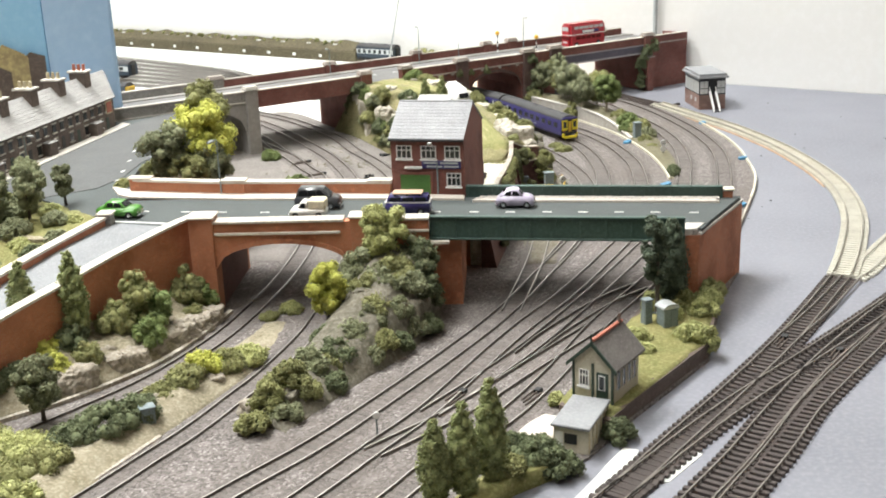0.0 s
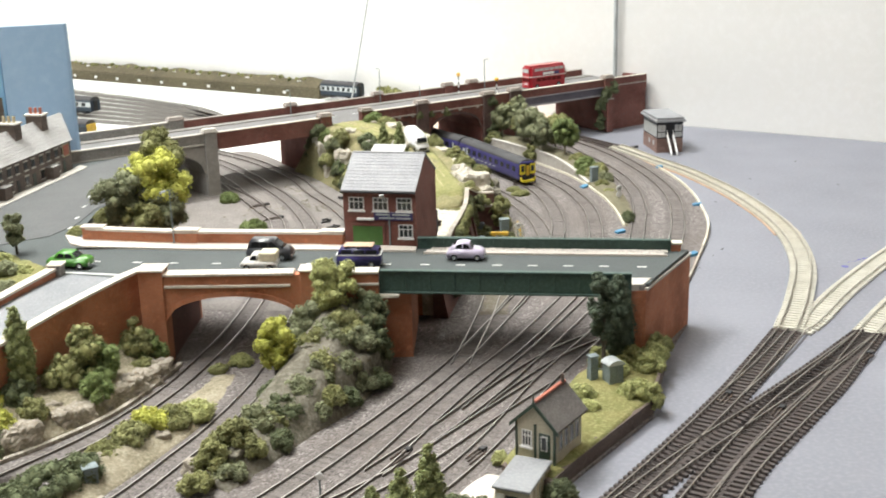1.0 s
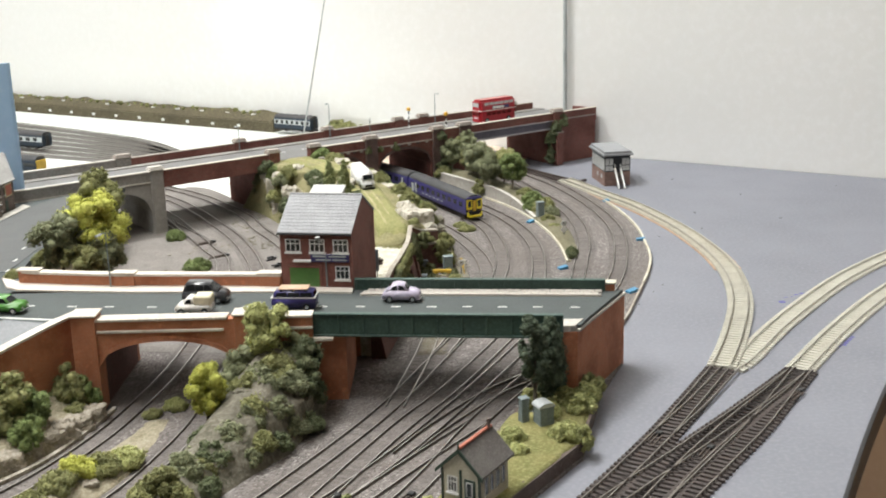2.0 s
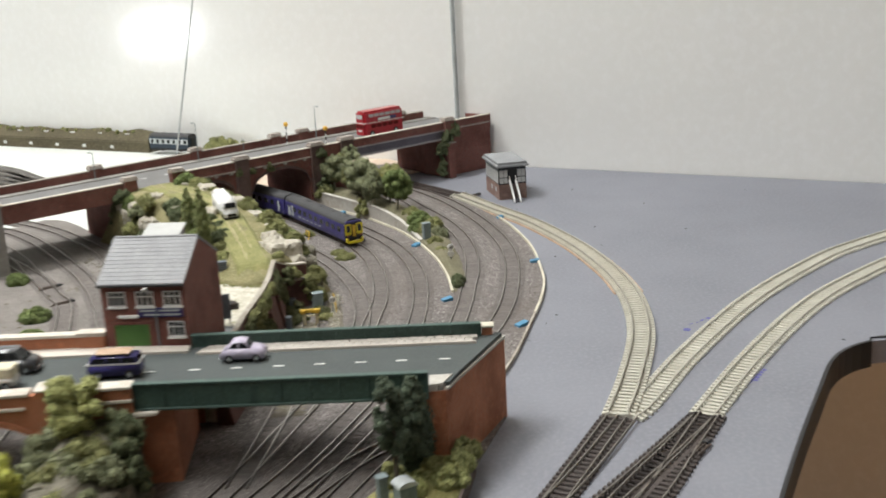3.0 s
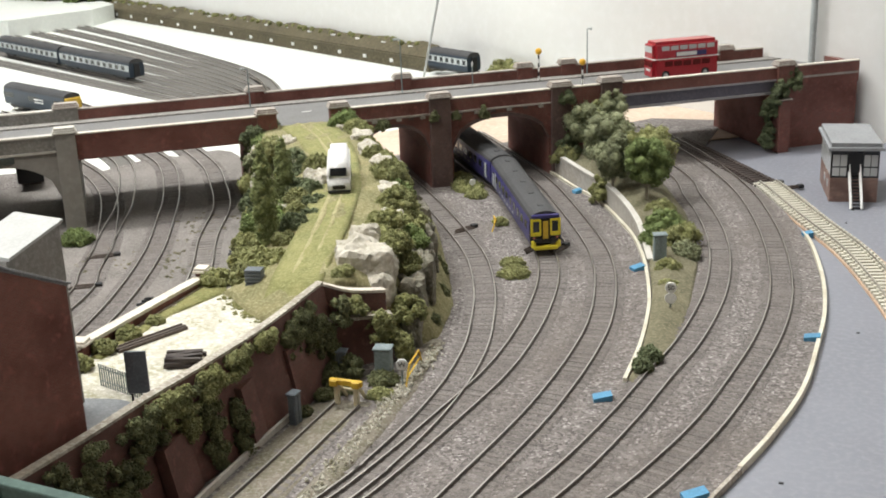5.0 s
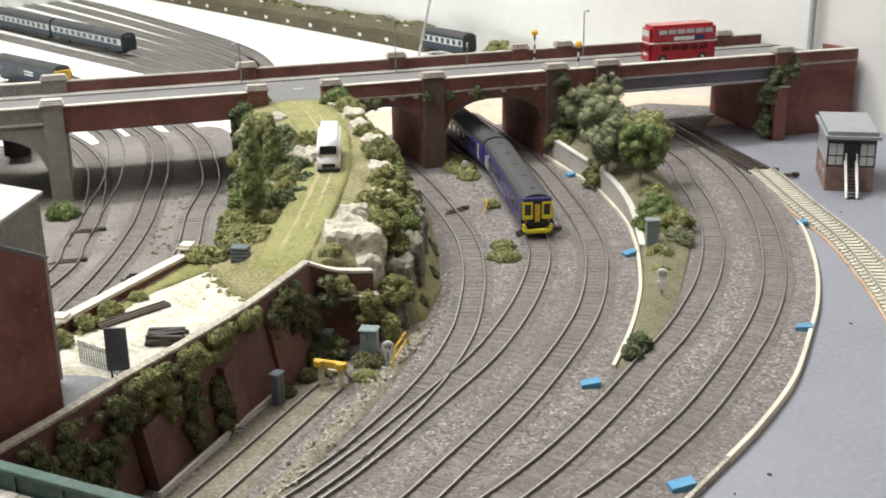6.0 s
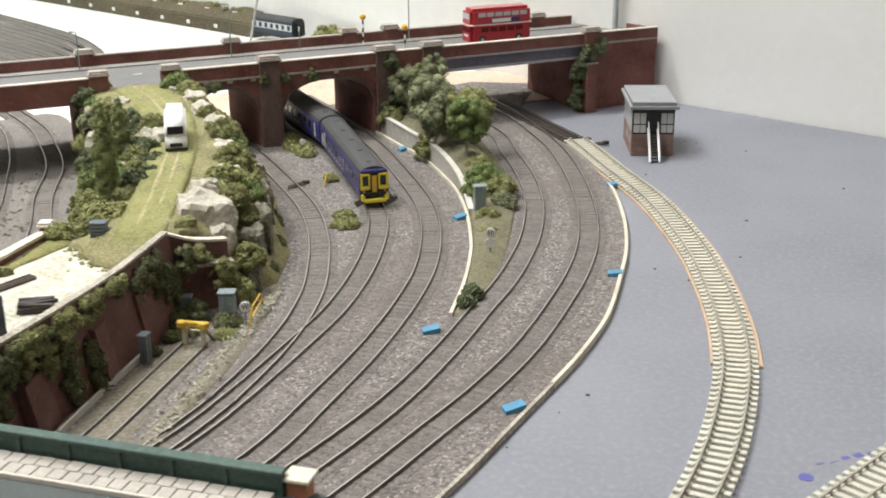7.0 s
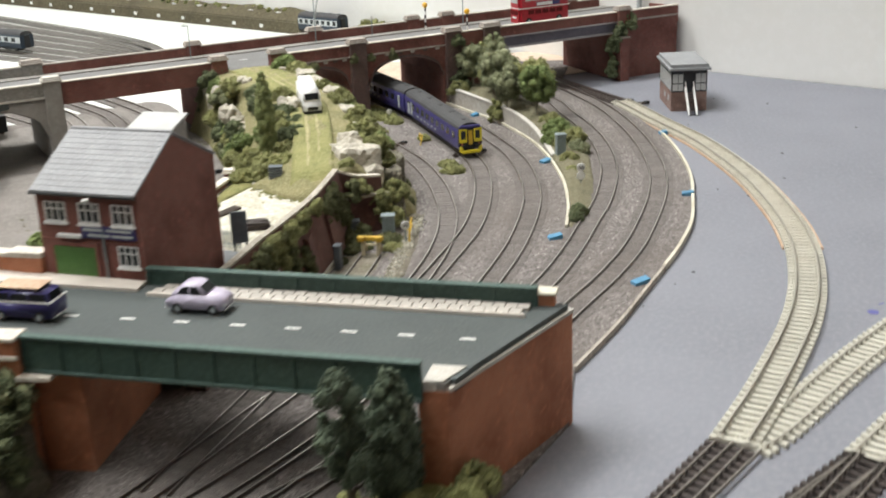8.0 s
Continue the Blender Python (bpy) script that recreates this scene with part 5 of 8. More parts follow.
tree(-14, 555, 30, 13, 27, 7, PALE_LEAF, "pale green foam tree on the rocky knoll", clumps=14, crumbs=900, size=1.2)
for x, y, z, r, h, m in ((2, 560, 22, 11, 24, GREYGREEN), (-26, 552, 26, 9, 16, GREYGREEN), (-32, 542, 16, 8, 15, GREYGREEN), (-8, 540, 24, 10, 17, OLIVE), (6, 548, 10, 9, 24, DEEP), (-20, 528, 22, 9, 12, OLIVE), (-30, 514, 10, 8, 12, GREYGREEN),
                         (-36, 500, 8, 8, 11, DEEP), (-32, 482, 9, 8, 10, DEEP), (-42, 468, 8, 8, 12, GREYGREEN), (-48, 450, 8, 8, 14, OLIVE), (-54, 438, 5, 7, 13, OLIVE), (-40, 448, 6, 6, 9, OLIVE), (-24, 498, 12, 8, 10, GREYGREEN), (8, 530, 3, 7, 10, DEEP), (-2, 534, 24, 9, 12, GREYGREEN), (-12, 536, 28, 9, 11, GREYGREEN),
                         (6, 556, 24, 8, 18, DEEP), (-34, 530, 10, 7, 13, GREYGREEN), (-18, 508, 15, 8, 11, GREYGREEN), (-16, 490, 4, 6, 8, GREYGREEN), (-2, 506, 3, 5, 9, DEEP), (4, 522, 4, 6, 11, GREYGREEN), (-46, 432, 3, 6, 7, GREYGREEN), (-26, 496, 12, 7, 9, GREYGREEN), (-16, 514, 19, 8, 10, OLIVE), (-40, 488, 5, 6, 9, GREYGREEN), (-6, 520, 16, 7, 10, GREYGREEN), (-34, 474, 7, 7, 8, OLIVE), (-28, 484, 8, 6, 8, GREYGREEN), (-10, 498, 8, 6, 8, OLIVE), (-58, 420, 3, 6, 8, OLIVE), (-30, 462, 3, 6, 8, DEEP)):
    bush(x, y, z, r, h, m, "dull green foam bush on the rocky knoll", 320, 1.1)
for x, y, z, s in ((-22, 526, 22, 9), (-12, 518, 14, 10), (-2, 526, 12, 12), (-26, 506, 9, 8), (4, 536, 10, 10), (-12, 506, 8, 8), (-38, 476, 6, 7), (-46, 442, 5, 7), (-22, 492, 6, 7)):
    rock(x, y, z, s, s * 0.8, s * 1.1, DARK_ROCK, "grey weathered rock face on the knoll", RNG.uniform(0, 90))
column_tree(-160, 497, 15, 7.4, 46, POPLAR_LEAF, "slim dark green poplar against the brick wall", 600, 1.1)
column_tree(-181, 488, 14, 7.6, 45, POPLAR_LEAF, "slim dark green poplar against the brick wall", 600, 1.1)
tree(-154, 432, 2, 10, 24, 6, GREYGREEN, "drooping grey-green tree beside the branch line", clumps=12, crumbs=700, size=1.1)
for x, y, z, r, h, m in ((-137, 522, 12, 9, 33, OLIVE), (-131, 524, 10, 10, 22, MID), (-145, 510, 12, 9, 17, OLIVE), (-122, 560, 8, 9, 21, OLIVE), (-115, 560, 6, 7, 16, MID), (-128, 506, 8, 7, 13, MID), (-160, 490, 12, 8, 14, DEEP), (-171, 484, 12, 8, 11, LIME), (-190, 470, 12, 11, 18, DEEP), (-150, 480, 10, 6, 10, OLIVE), (-162, 468, 10, 7, 9, LIME), (-176, 456, 9, 9, 10, DEEP), (-186, 448, 8, 9, 12, DEEP),
                         (-128, 514, 6, 7, 8, OLIVE), (-116, 548, 5, 6, 8, OLIVE), (-121, 416, 7, 11, 10, DEEP), (-112, 430, 6, 9, 9, DEEP), (-130, 404, 6, 9, 8, DEEP), (-98, 462, 7, 8, 8, OLIVE), (-94, 476, 6, 8, 10, LIME), (-86, 486, 5, 9, 7, OLIVE),
                         (-76, 496, 4, 8, 6, PALE_LEAF), (-106, 448, 6, 7, 6, OLIVE), (-150, 372, 5, 12, 8, OLIVE), (-136, 356, 5, 10, 7, PALE_LEAF), (-164, 384, 4, 10, 7, OLIVE), (-146, 396, 5, 10, 5, PALE_LEAF), (-134, 384, 6, 9, 8, OLIVE), (-158, 404, 4, 9, 6, PALE_LEAF), (-174, 410, 3, 9, 6, OLIVE),
                         (-68, 566, 2, 5, 5, PALE_LEAF), (-78, 556, 2, 4, 3, OLIVE)):
    bush(x, y, z, r, h, m, "foam bush beside the branch line", 280, 1.0)
for x, y, z, s in ((-146, 494, 8, 7), (-132, 494, 5, 8), (-120, 520, 5, 8), (-112, 540, 4, 8), (-150, 468, 6, 9), (-138, 488, 5, 8), (-116, 528, 6, 8), (-128, 508, 6, 8), (-108, 552, 5, 7), (-158, 462, 6, 8), (-96, 478, 3, 7), (-108, 440, 4, 7), (-88, 470, 2, 6), (-62, 440, 2, 7), (-56, 462, 3, 6)):
    rock(x, y, z, s * 1.15, s, s, BANK_ROCK, "brown rock outcrop on the bank", 40)
# wild area beyond the ramp
for x, y, z, r, h, tr in ((-212, 634, 45, 7, 19, 7), (-223, 606, 43, 10, 26, 9), (-240, 600, 40, 12, 28, 6), (-238, 640, 45, 10, 22, 7), (-258, 632, 44, 13, 26, 5), (-228, 626, 45, 9, 22, 6), (-274, 650, 45, 13, 26, 6)):
    tree(x, y, z, r, h, tr, GREYGREEN, "grey-green foam tree on the plot beside the ramp", clumps=11, crumbs=500, size=1.1)
for x, y, z, r, h, m in ((-206, 566, 32, 8, 9, DEEP), (-218, 578, 34, 8, 8, PALE_LEAF), (-196, 602, 42, 5, 6, PALE_LEAF), (-200, 584, 38, 6, 7, GREYGREEN), (-206, 600, 45, 6, 6, GREYGREEN), (-214, 616, 46, 6, 5, PALE_LEAF), (-236, 618, 46, 8, 7, GREYGREEN), (-248, 606, 45, 9, 8, DEEP), (-226, 590, 42, 8, 8, GREYGREEN), (-250, 640, 46, 7, 6, OLIVE), (-236, 560, 26, 12, 18, DEEP), (-226, 530, 24, 10, 8, PALE_LEAF), (-214, 540, 26, 8, 7, MID)):
    bush(x, y, z, r, h, m, "olive foam shrub on the plot beside the ramp", 420, 1.3, 8)
land("wild_plot", [[(-212, 500, 28), (-240, 500, 28), (-300, 500, 26)], [(-196, 560, 36), (-240, 560, 34), (-300, 560, 30)], [(-179, 592, 45.4), (-222, 604, 45.6), (-300, 615, 44)], [(-184, 602, 46.4), (-226, 640, 46.6), (-300, 664, 46.4)]], GRASS, "rough grassy plot beside the ramp road", "verge", 2, 9, 7)
# hill planting
column_tree(1, 874, 28, 5.9, 50, POPLAR_LEAF, "slim green poplar on the side of the hill", 1300, 0.8)
column_tree(-16, 926, 32, 5.2, 36, POPLAR_LEAF, "slim green poplar on the side of the hill", 500, 1.1)
for x, y, z, r, h, m in ((-82, 1030, 36, 10, 20, DEEP), (-72, 1012, 34, 9, 14, MID), (-58, 996, 38, 9, 12, OLIVE), (-88, 1034, 14, 8, 26, DEEP), (-34, 972, 40, 8, 10, DEEP), (-26, 955, 36, 8, 10, DEEP), (-16, 938, 34, 7, 10, DEEP), (-8, 905, 30, 8, 11, MID), (-8, 884, 20, 7, 11, OLIVE),
                         (6, 856, 26, 8, 9, OLIVE), (14, 846, 28, 7, 8, OLIVE), (-14, 886, 18, 7, 12, OLIVE), (-28, 908, 12, 8, 12, OLIVE), (-44, 950, 14, 9, 12, OLIVE), (-56, 970, 14, 8, 14, DEEP), (-70, 992, 18, 8, 14, OLIVE), (-8, 866, 14, 6, 10, OLIVE),
                         (-34, 1040, 46, 8, 11, MID), (-22, 1026, 44, 6, 8, OLIVE), (-10, 1012, 40, 7, 9, OLIVE), (2, 1000, 37, 8, 9, OLIVE), (14, 984, 34, 9, 12, OLIVE), (22, 972, 31, 9, 11, OLIVE), (31, 955, 30, 8, 11, MID), (40, 938, 30, 9, 11, OLIVE), (48, 925, 26, 9, 11, OLIVE),
                         (54, 912, 27, 7, 9, OLIVE), (60, 898, 27, 7, 9, MID), (67, 876, 24, 6, 8, OLIVE), (78, 848, 14, 6, 9, OLIVE), (80, 866, 1, 5, 8, IVY), (72, 898, 2, 5, 8, IVY), (60, 930, 2, 5, 9, IVY),
                         (44, 962, 2, 6, 10, IVY), (24, 998, 2, 6, 10, IVY), (-66, 990, 34, 6, 9, GREYGREEN), (-82, 1016, 40, 7, 11, DEEP), (-74, 1006, 14, 7, 10, GREYGREEN), (-54, 976, 20, 6, 9, GREYGREEN), (-90, 1030, 26, 6, 12, GREYGREEN), (-62, 994, 6, 6, 6, OLIVE)):
    bush(x, y, z, r, h, m, "foam bush on the rocky hillside", 330, 1.1)
for x, y, z, r, h, m in ((51, 893, 34, 8, 11, OLIVE), (42, 926, 35, 8, 11, OLIVE), (24, 961, 38, 8, 11, OLIVE), (12, 868, 33, 5, 7, OLIVE), (10, 884, 35, 6, 8, DEEP), (4, 898, 36, 5, 8, OLIVE), (17, 854, 31, 4.5, 6, OLIVE), (-2, 912, 38, 6, 8, OLIVE), (-8, 926, 39, 6, 8, DEEP), (8, 846, 28, 6, 8, OLIVE), (6, 988, 42, 6, 8, OLIVE), (-22, 1030, 46, 7, 8, OLIVE), (-2, 926, 38, 7, 9, DEEP), (6, 912, 36, 7, 8, DEEP), (-14, 960, 42, 7, 9, OLIVE), (12, 896, 34, 6, 8, DEEP), (64, 874, 34, 6, 8, OLIVE), (56, 836, 34, 4, 4, OLIVE)):
    bush(x, y, z, r, h, m, "olive foam bush among the lane rocks", 300, 1.0)
for k in range(15):
    f = RNG.uniform(0, 1)
    g = RNG.uniform(0.1, 0.95)
    x, y = -6 - 72 * f - 12 * (1 - g), 866 + 168 * f + 8 * (1 - g)
    bush(x, y, 2 + 26 * g, RNG.uniform(4.5, 7), RNG.uniform(7, 11), (OLIVE, GREYGREEN, MID, DEEP)[k % 4], "foam bush on the shaded side of the hill", 300, 1.1)
for x, y, z, sx, sy, sz, r in ((49, 876, 33, 9, 10, 12, 20), (45, 910, 33, 8, 9, 8, 10), (32, 944, 36, 9, 10, 8, 40), (14, 978, 41, 8, 10, 8, 20), (0, 996, 43, 8, 12, 8, 30), (-14, 1018, 45, 8, 12, 7, 30), (-32, 1038, 46, 8, 10, 6, 30), (-40, 950, 22, 8, 8, 10, 0), (-34, 930, 16, 7, 7, 9, 0),
                               (-4, 938, 39, 9, 10, 13, 30), (-6, 908, 35, 5, 6, 7, 0), (-52, 1000, 42, 7, 8, 10, 0), (-33, 968, 41, 5, 6, 7, 10), (-70, 1000, 38, 6, 7, 7, 0), (-24, 945, 28, 5, 6, 8, 0), (-66, 1000, 30, 7, 8, 12, 30), (-78, 1012, 26, 7, 7, 13, 20), (-60, 982, 26, 6, 7, 11, 10), (-84, 1022, 38, 6, 6, 11, 40), (-52, 968, 30, 6, 7, 9, 60), (-88, 1032, 14, 6, 6, 10, 0), (-72, 1000, 12, 6, 7, 9, 20), (-44, 956, 26, 5, 6, 9, 0), (-58, 984, 10, 5, 6, 7, 15)):
    rock(x, y, z, sx, sy, sz, ROCK, "pale plaster rock outcrop on the hill", r)
rock(55, 858, 28, 17, 19, 18, ROCK, "large pale plaster rock slab at the end of the retaining wall", 28, 0.2, 0.8)
rock(66, 848, 22, 8, 9, 13, ROCK, "pale plaster rock slab above the brick return wall", 40, 0.2, 0.8)
# brown cliff on the right flank; its shade comes from the dark rock colour
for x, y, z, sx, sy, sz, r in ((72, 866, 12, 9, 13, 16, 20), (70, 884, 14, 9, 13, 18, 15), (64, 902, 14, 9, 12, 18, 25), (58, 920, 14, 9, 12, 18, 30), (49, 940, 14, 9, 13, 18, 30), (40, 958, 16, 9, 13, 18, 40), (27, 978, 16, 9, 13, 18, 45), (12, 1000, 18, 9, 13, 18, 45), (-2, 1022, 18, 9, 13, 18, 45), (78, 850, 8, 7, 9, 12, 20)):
    rock(x, y, z, sx, sy, sz, DARK_ROCK, "brown rock face below the hill with shade put into its colour", r, 0.25, 0.8)
# ivy hanging on the retaining wall and scrub at its foot
def ivy(y, z, w, h, material, n=26):
    """Creeper lying on the battered face of the retaining wall."""
    lobes = []
    for _ in range(n):
        yy, zz = y + float(RNG.normal(0, w * 0.42)), z + float(RNG.normal(0, h * 0.36))
        zz = min(34.0, max(1.0, zz))
        face = 53.6 - max(0.0, 773 - yy) * (0.105 if yy > 708 else 0.1) - max(0.0, 708 - yy) * 0.012 + 1.2 + 7.0 * (1 - zz / 36.4)
        r = float(RNG.uniform(1.3, 2.7))
        lobes.append((face + r * 0.35, yy, zz, r))
    tagged(new("ivy", crumb_mesh("ivy", lobes, 460, 0.75, material)), "dark ivy clinging to the brick retaining wall", "ivy", "ivy on the wall")


for y, z, w, h, m in ((662, 22, 9, 22, IVY), (676, 26, 10, 18, IVY), (690, 20, 10, 24, IVY), (702, 30, 8, 12, IVY), (714, 33, 8, 9, OLIVE), (722, 28, 7, 16, OLIVE), (729, 14, 6, 22, IVY), (736, 32, 7, 9, OLIVE), (750, 34, 8, 7, OLIVE), (744, 10, 4, 16, IVY), (768, 35, 6, 6, OLIVE), (786, 29, 9, 9, IVY), (800, 27, 8, 10, IVY), (808, 18, 6, 16, IVY), (812, 10, 5, 16, IVY)):
    ivy(y, z, w, h, m)
for x, y, z, r, h, m in ((62, 818, 18, 4, 14, IVY), (72, 828, 10, 5, 12, OLIVE), (79, 832, 4, 6, 10, OLIVE), (67, 812, 2, 5, 8, IVY), (82, 810, 2, 5, 4, IVY), (70, 800, 1.5, 5, 3, IVY), (86, 797, 1.5, 4, 3, OLIVE), (66, 790, 1.5, 3, 4, IVY), (64, 776, 1.5, 3, 3, IVY), (76, 826, 16, 4, 8, OLIVE), (66, 824, 22, 4, 8, OLIVE), (62, 804, 1.5, 5, 6, IVY),
                         (-6, 758, 26, 4, 5, OLIVE), (-5, 772, 26, 4, 5, OLIVE), (-3, 834, 26, 6, 7, OLIVE), (-5, 742, 26, 4, 5, OLIVE), (8, 838, 26, 6, 8, OLIVE), (-4, 788, 26, 3, 3, OLIVE)):
    bush(x, y, z, r, h, m, "ivy and scrub against the brick wall", 220, 0.85, 8)
# verge trees between the main lines
tree(86, 1138, 11, 15, 24, 11, GREYGREEN, "grey-green foam tree with a pale trunk on the verge", PALE_BARK, 14, 900, 1.1)
tree(112, 1092, 12, 17, 27, 9, GREYGREEN, "broad grey-green foam tree on the verge", PALE_BARK, 16, 1000, 1.1)
tree(136, 1084, 10, 16, 26, 7, OLIVE, "olive foam tree on the verge", PALE_BARK, 14, 900, 1.1)
tree(142, 1046, 9, 13, 25, 12, MID, "mid green foam tree with a pale trunk", PALE_BARK, 14, 900, 1.1)
tree(120, 1062, 10, 12, 24, 8, GREYGREEN, "grey-green foam tree above the concrete wall", PALE_BARK, 12, 700, 1.1)
tree(108, 1110, 12, 14, 23, 8, OLIVE, "olive foam tree beside the viaduct pier", PALE_BARK, 12, 700, 1.1)
for x, y, z, r, h, m in ((110, 1070, 1, 4.5, 17, OLIVE), (113, 1066, 4, 4, 12, OLIVE), (158, 1008, 7, 9, 11, MID), (168, 1002, 4, 8, 10, OLIVE), (164, 990, 4, 8, 9, OLIVE), (155, 994, 5, 6, 8, MID), (172, 984, 2, 7, 8, GREYGREEN), (168, 960, 3, 5, 5, OLIVE), (176, 846, 1.5, 3.6, 5, DEEP), (178, 856, 1.5, 4, 6, DEEP), (76, 1128, 10, 8, 10, OLIVE), (152, 1030, 9, 7, 8, OLIVE), (70, 1140, 4, 7, 20, DEEP),
                         (14, 1098, 1, 8, 6, OLIVE), (26, 1082, 1, 8, 5, OLIVE), (36, 1068, 1, 6, 4, OLIVE), (97, 940, 1, 6, 4, OLIVE), (92, 955, 1, 5, 3.5, OLIVE), (66, 1018, 1, 4, 4, OLIVE), (172, 940, 2, 4, 3, OLIVE)):
    bush(x, y, z, r, h, m, "low green foam bush beside the main line", 240, 1.0)
# planting by the crossing hut
column_tree(24, 351, 6, 6.4, 35, POPLAR_LEAF, "olive green poplar beside the main line", 1100, 0.8)
column_tree(34, 357, 6, 6.4, 39, POPLAR_LEAF, "olive green poplar beside the main line", 1100, 0.8)
column_tree(44, 369, 6, 6.4, 43, POPLAR_LEAF, "olive green poplar beside the main line", 1100, 0.8)
column_tree(134.5, 547, 8, 9.4, 49, CONIFER, "dark green conifer beside the bridge abutment", 1200, 1.0)
tree(125.5, 530, 8, 8.5, 40, 17, CONIFER, "small dark green tree leaning beside the conifer", clumps=10, crumbs=700, size=1.0)
for x, y, z, r, h, m in ((148, 534, 9, 7, 8, PALE_LEAF), (154, 548, 9, 6, 8, PALE_LEAF), (158, 560, 9, 6, 9, OLIVE), (138, 500, 8, 7, 9, PALE_LEAF), (146, 498, 2, 5, 14, PALE_LEAF), (132, 526, 9, 5, 9, PALE_LEAF), (140, 540, 9, 6, 10, OLIVE), (112, 498, 8.5, 6, 7, PALE_LEAF), (104, 488, 8.5, 5, 7, PALE_LEAF), (114, 484, 9, 4.5, 4.5, PALE_LEAF), (124, 536, 9, 5, 11, OLIVE), (72, 446, 1.5, 4, 5, PALE_LEAF),
                         (96, 414, 1, 6, 8, DEEP), (62, 388, 5, 8, 10, DEEP), (54, 398, 3, 7, 8, DEEP), (70, 384, 2, 7, 9, DEEP), (50, 376, 7, 6, 5, OLIVE), (48, 404, 1.5, 6, 5, DEEP)):
    bush(x, y, z, r, h, m, "foam bush beside the crossing hut", 300, 1.0)
# creeper on the viaduct
for u, v, z, r, h, m in ((443, -3, 2, 5, 20, DEEP), (444, -3, 18, 5, 20, DEEP), (450, -5, 32, 5, 16, DEEP), (462, -2, 40, 5, 14, DEEP), (300, -2, 46, 5, 8, DEEP), (331, -4, 34, 9, 18, GREYGREEN), (318, -4, 30, 9, 16, OLIVE), (182, -1, 40, 4, 7, IVY), (214, -3, 42, 2.4, 7, IVY), (228, -2, 42, 2.2, 6, IVY), (246, -2, 40, 2.6, 9, IVY), (300, -4, 12, 7, 14, DEEP), (304, -5, 0, 6, 14, DEEP)):
    bush(*on_viaduct(u, v), z, r, h, m, "dark creeper growing on the viaduct brickwork", 240, 0.9)


# ---- buildings ----
def gable(bm, x0, x1, y0, y1, z0, eave, ridge, yr=None, skew=0.0):
    """A house block with its ridge along x; skew sets the ridge's first end back."""
    yr = (y0 + y1) / 2 if yr is None else yr
    a = [bm.verts.new((x0 - skew * (y - y0) / (yr - y0), y, z)) for y, z in ((y0, z0), (y0, eave), (yr, ridge), (y1, eave), (y1, z0))]
    b = [bm.verts.new((x1, y, z)) for y, z in ((y0, z0), (y0, eave), (yr, ridge), (y1, eave), (y1, z0))]
    bm.faces.new(a)
    bm.faces.new(b[::-1])
    for i in range(5):
        bm.faces.new((a[i], b[i], b[(i + 1) % 5], a[(i + 1) % 5]))
    bmesh.ops.recalc_face_normals(bm, faces=bm.faces)
    return bm


def slates(parent, x0, x1, low, high, rows, material, thick=0.7, name="slate_course", skew=0.0):
    """Overlapping courses from the eave (y, z) to the ridge (y, z)."""
    dy, dz = high[0] - low[0], high[1] - low[1]
    length = math.hypot(dy, dz)
    step = length / rows
    me = mesh_of(name, box(B(), x0, x1, 0, step * 1.25, 0, thick, 0.08), material)
    ang = math.degrees(math.atan2(dz, dy)) if dy >= 0 else -math.degrees(math.atan2(dz, -dy))
    for k in range(rows):
        f = k / rows
        m = pose(-skew * f * MM, (low[0] + dy * f) * MM, (low[1] + dz * f) * MM, ang - (2.5 if dy >= 0 else -2.5), 0, 0)
        if dy < 0:
            m = m @ pose(0, -step * 1.25 * MM, 0)
        piece(name, me, parent, m)


def sash(parent, x, z, w, h, y, sill=True, bars=2, name="window"):
    """A window set in the front plane y: dark pane, white frame, bars and sill."""
    win = part(name, box(B(), x, x + w, y - 0.05, y + 0.4, z, z + h), WINDOW, parent)
    bm = B()
    for a, b in ((x - 0.3, x + 0.3), (x + w - 0.3, x + w + 0.3), *[(x + w * (k + 1) / (bars + 1) - 0.18, x + w * (k + 1) / (bars + 1) + 0.18) for k in range(bars)]):
        box(bm, a, b, y - 0.45, y + 0.1, z, z + h)
    for c in (z, z + h * 0.62, z + h - 0.3):
        box(bm, x, x + w, y - 0.45, y + 0.1, c, c + 0.45)
    part("window_frame", bm, WHITE, win)
    if sill:
        part("window_sill", box(B(), x - 0.9, x + w + 0.9, y - 1.1, y + 0.1, z - 1.2, z - 0.2, 0.1), WHITE, win)
    return win


house = thing("brick_house", "three-storey red brick workshop with a slate roof", "house", -16.6, 640.6, 0, -9.4)
HW, HD = 43.6, 58.0
part("wall", gable(B(), 0, HW, 0, HD, 28, 80, 95.4, 29), HOUSE_BRICK, house)
roof = part("roof", gable(B(), 0.3, HW - 0.3, -1.2, HD + 1.0, 79.6, 80.1, 96.2, 29), SLATE, house)
slates(roof, -1.0, HW + 0.4, (-1.8, 80.0), (29, 96.4), 12, SLATE)
slates(roof, -1.0, HW + 0.4, (HD + 1.4, 80.0), (29, 96.4), 12, SLATE)
part("ridge_tiles", box(B(), -1.0, HW + 0.4, 28, 30, 96.2, 97.4, 0.4), SLATE, house)
part("gutter", rod(B(), (-1, -2.0, 79.6), (HW + 0.4, -2.0, 79.6), 0.7), BLACK, house)
for x in (3.6, 18.2, 32.4):
    sash(house, x, 68.4, 8.6, 7.6, 0)
sash(house, 33.2, 52.2, 8.0, 7.8, 0)
door = part("garage_door", box(B(), 5.2, 23.2, -0.3, 0.3, 47.0, 58.6), DOOR_GREEN, house, "green roller shutter door")
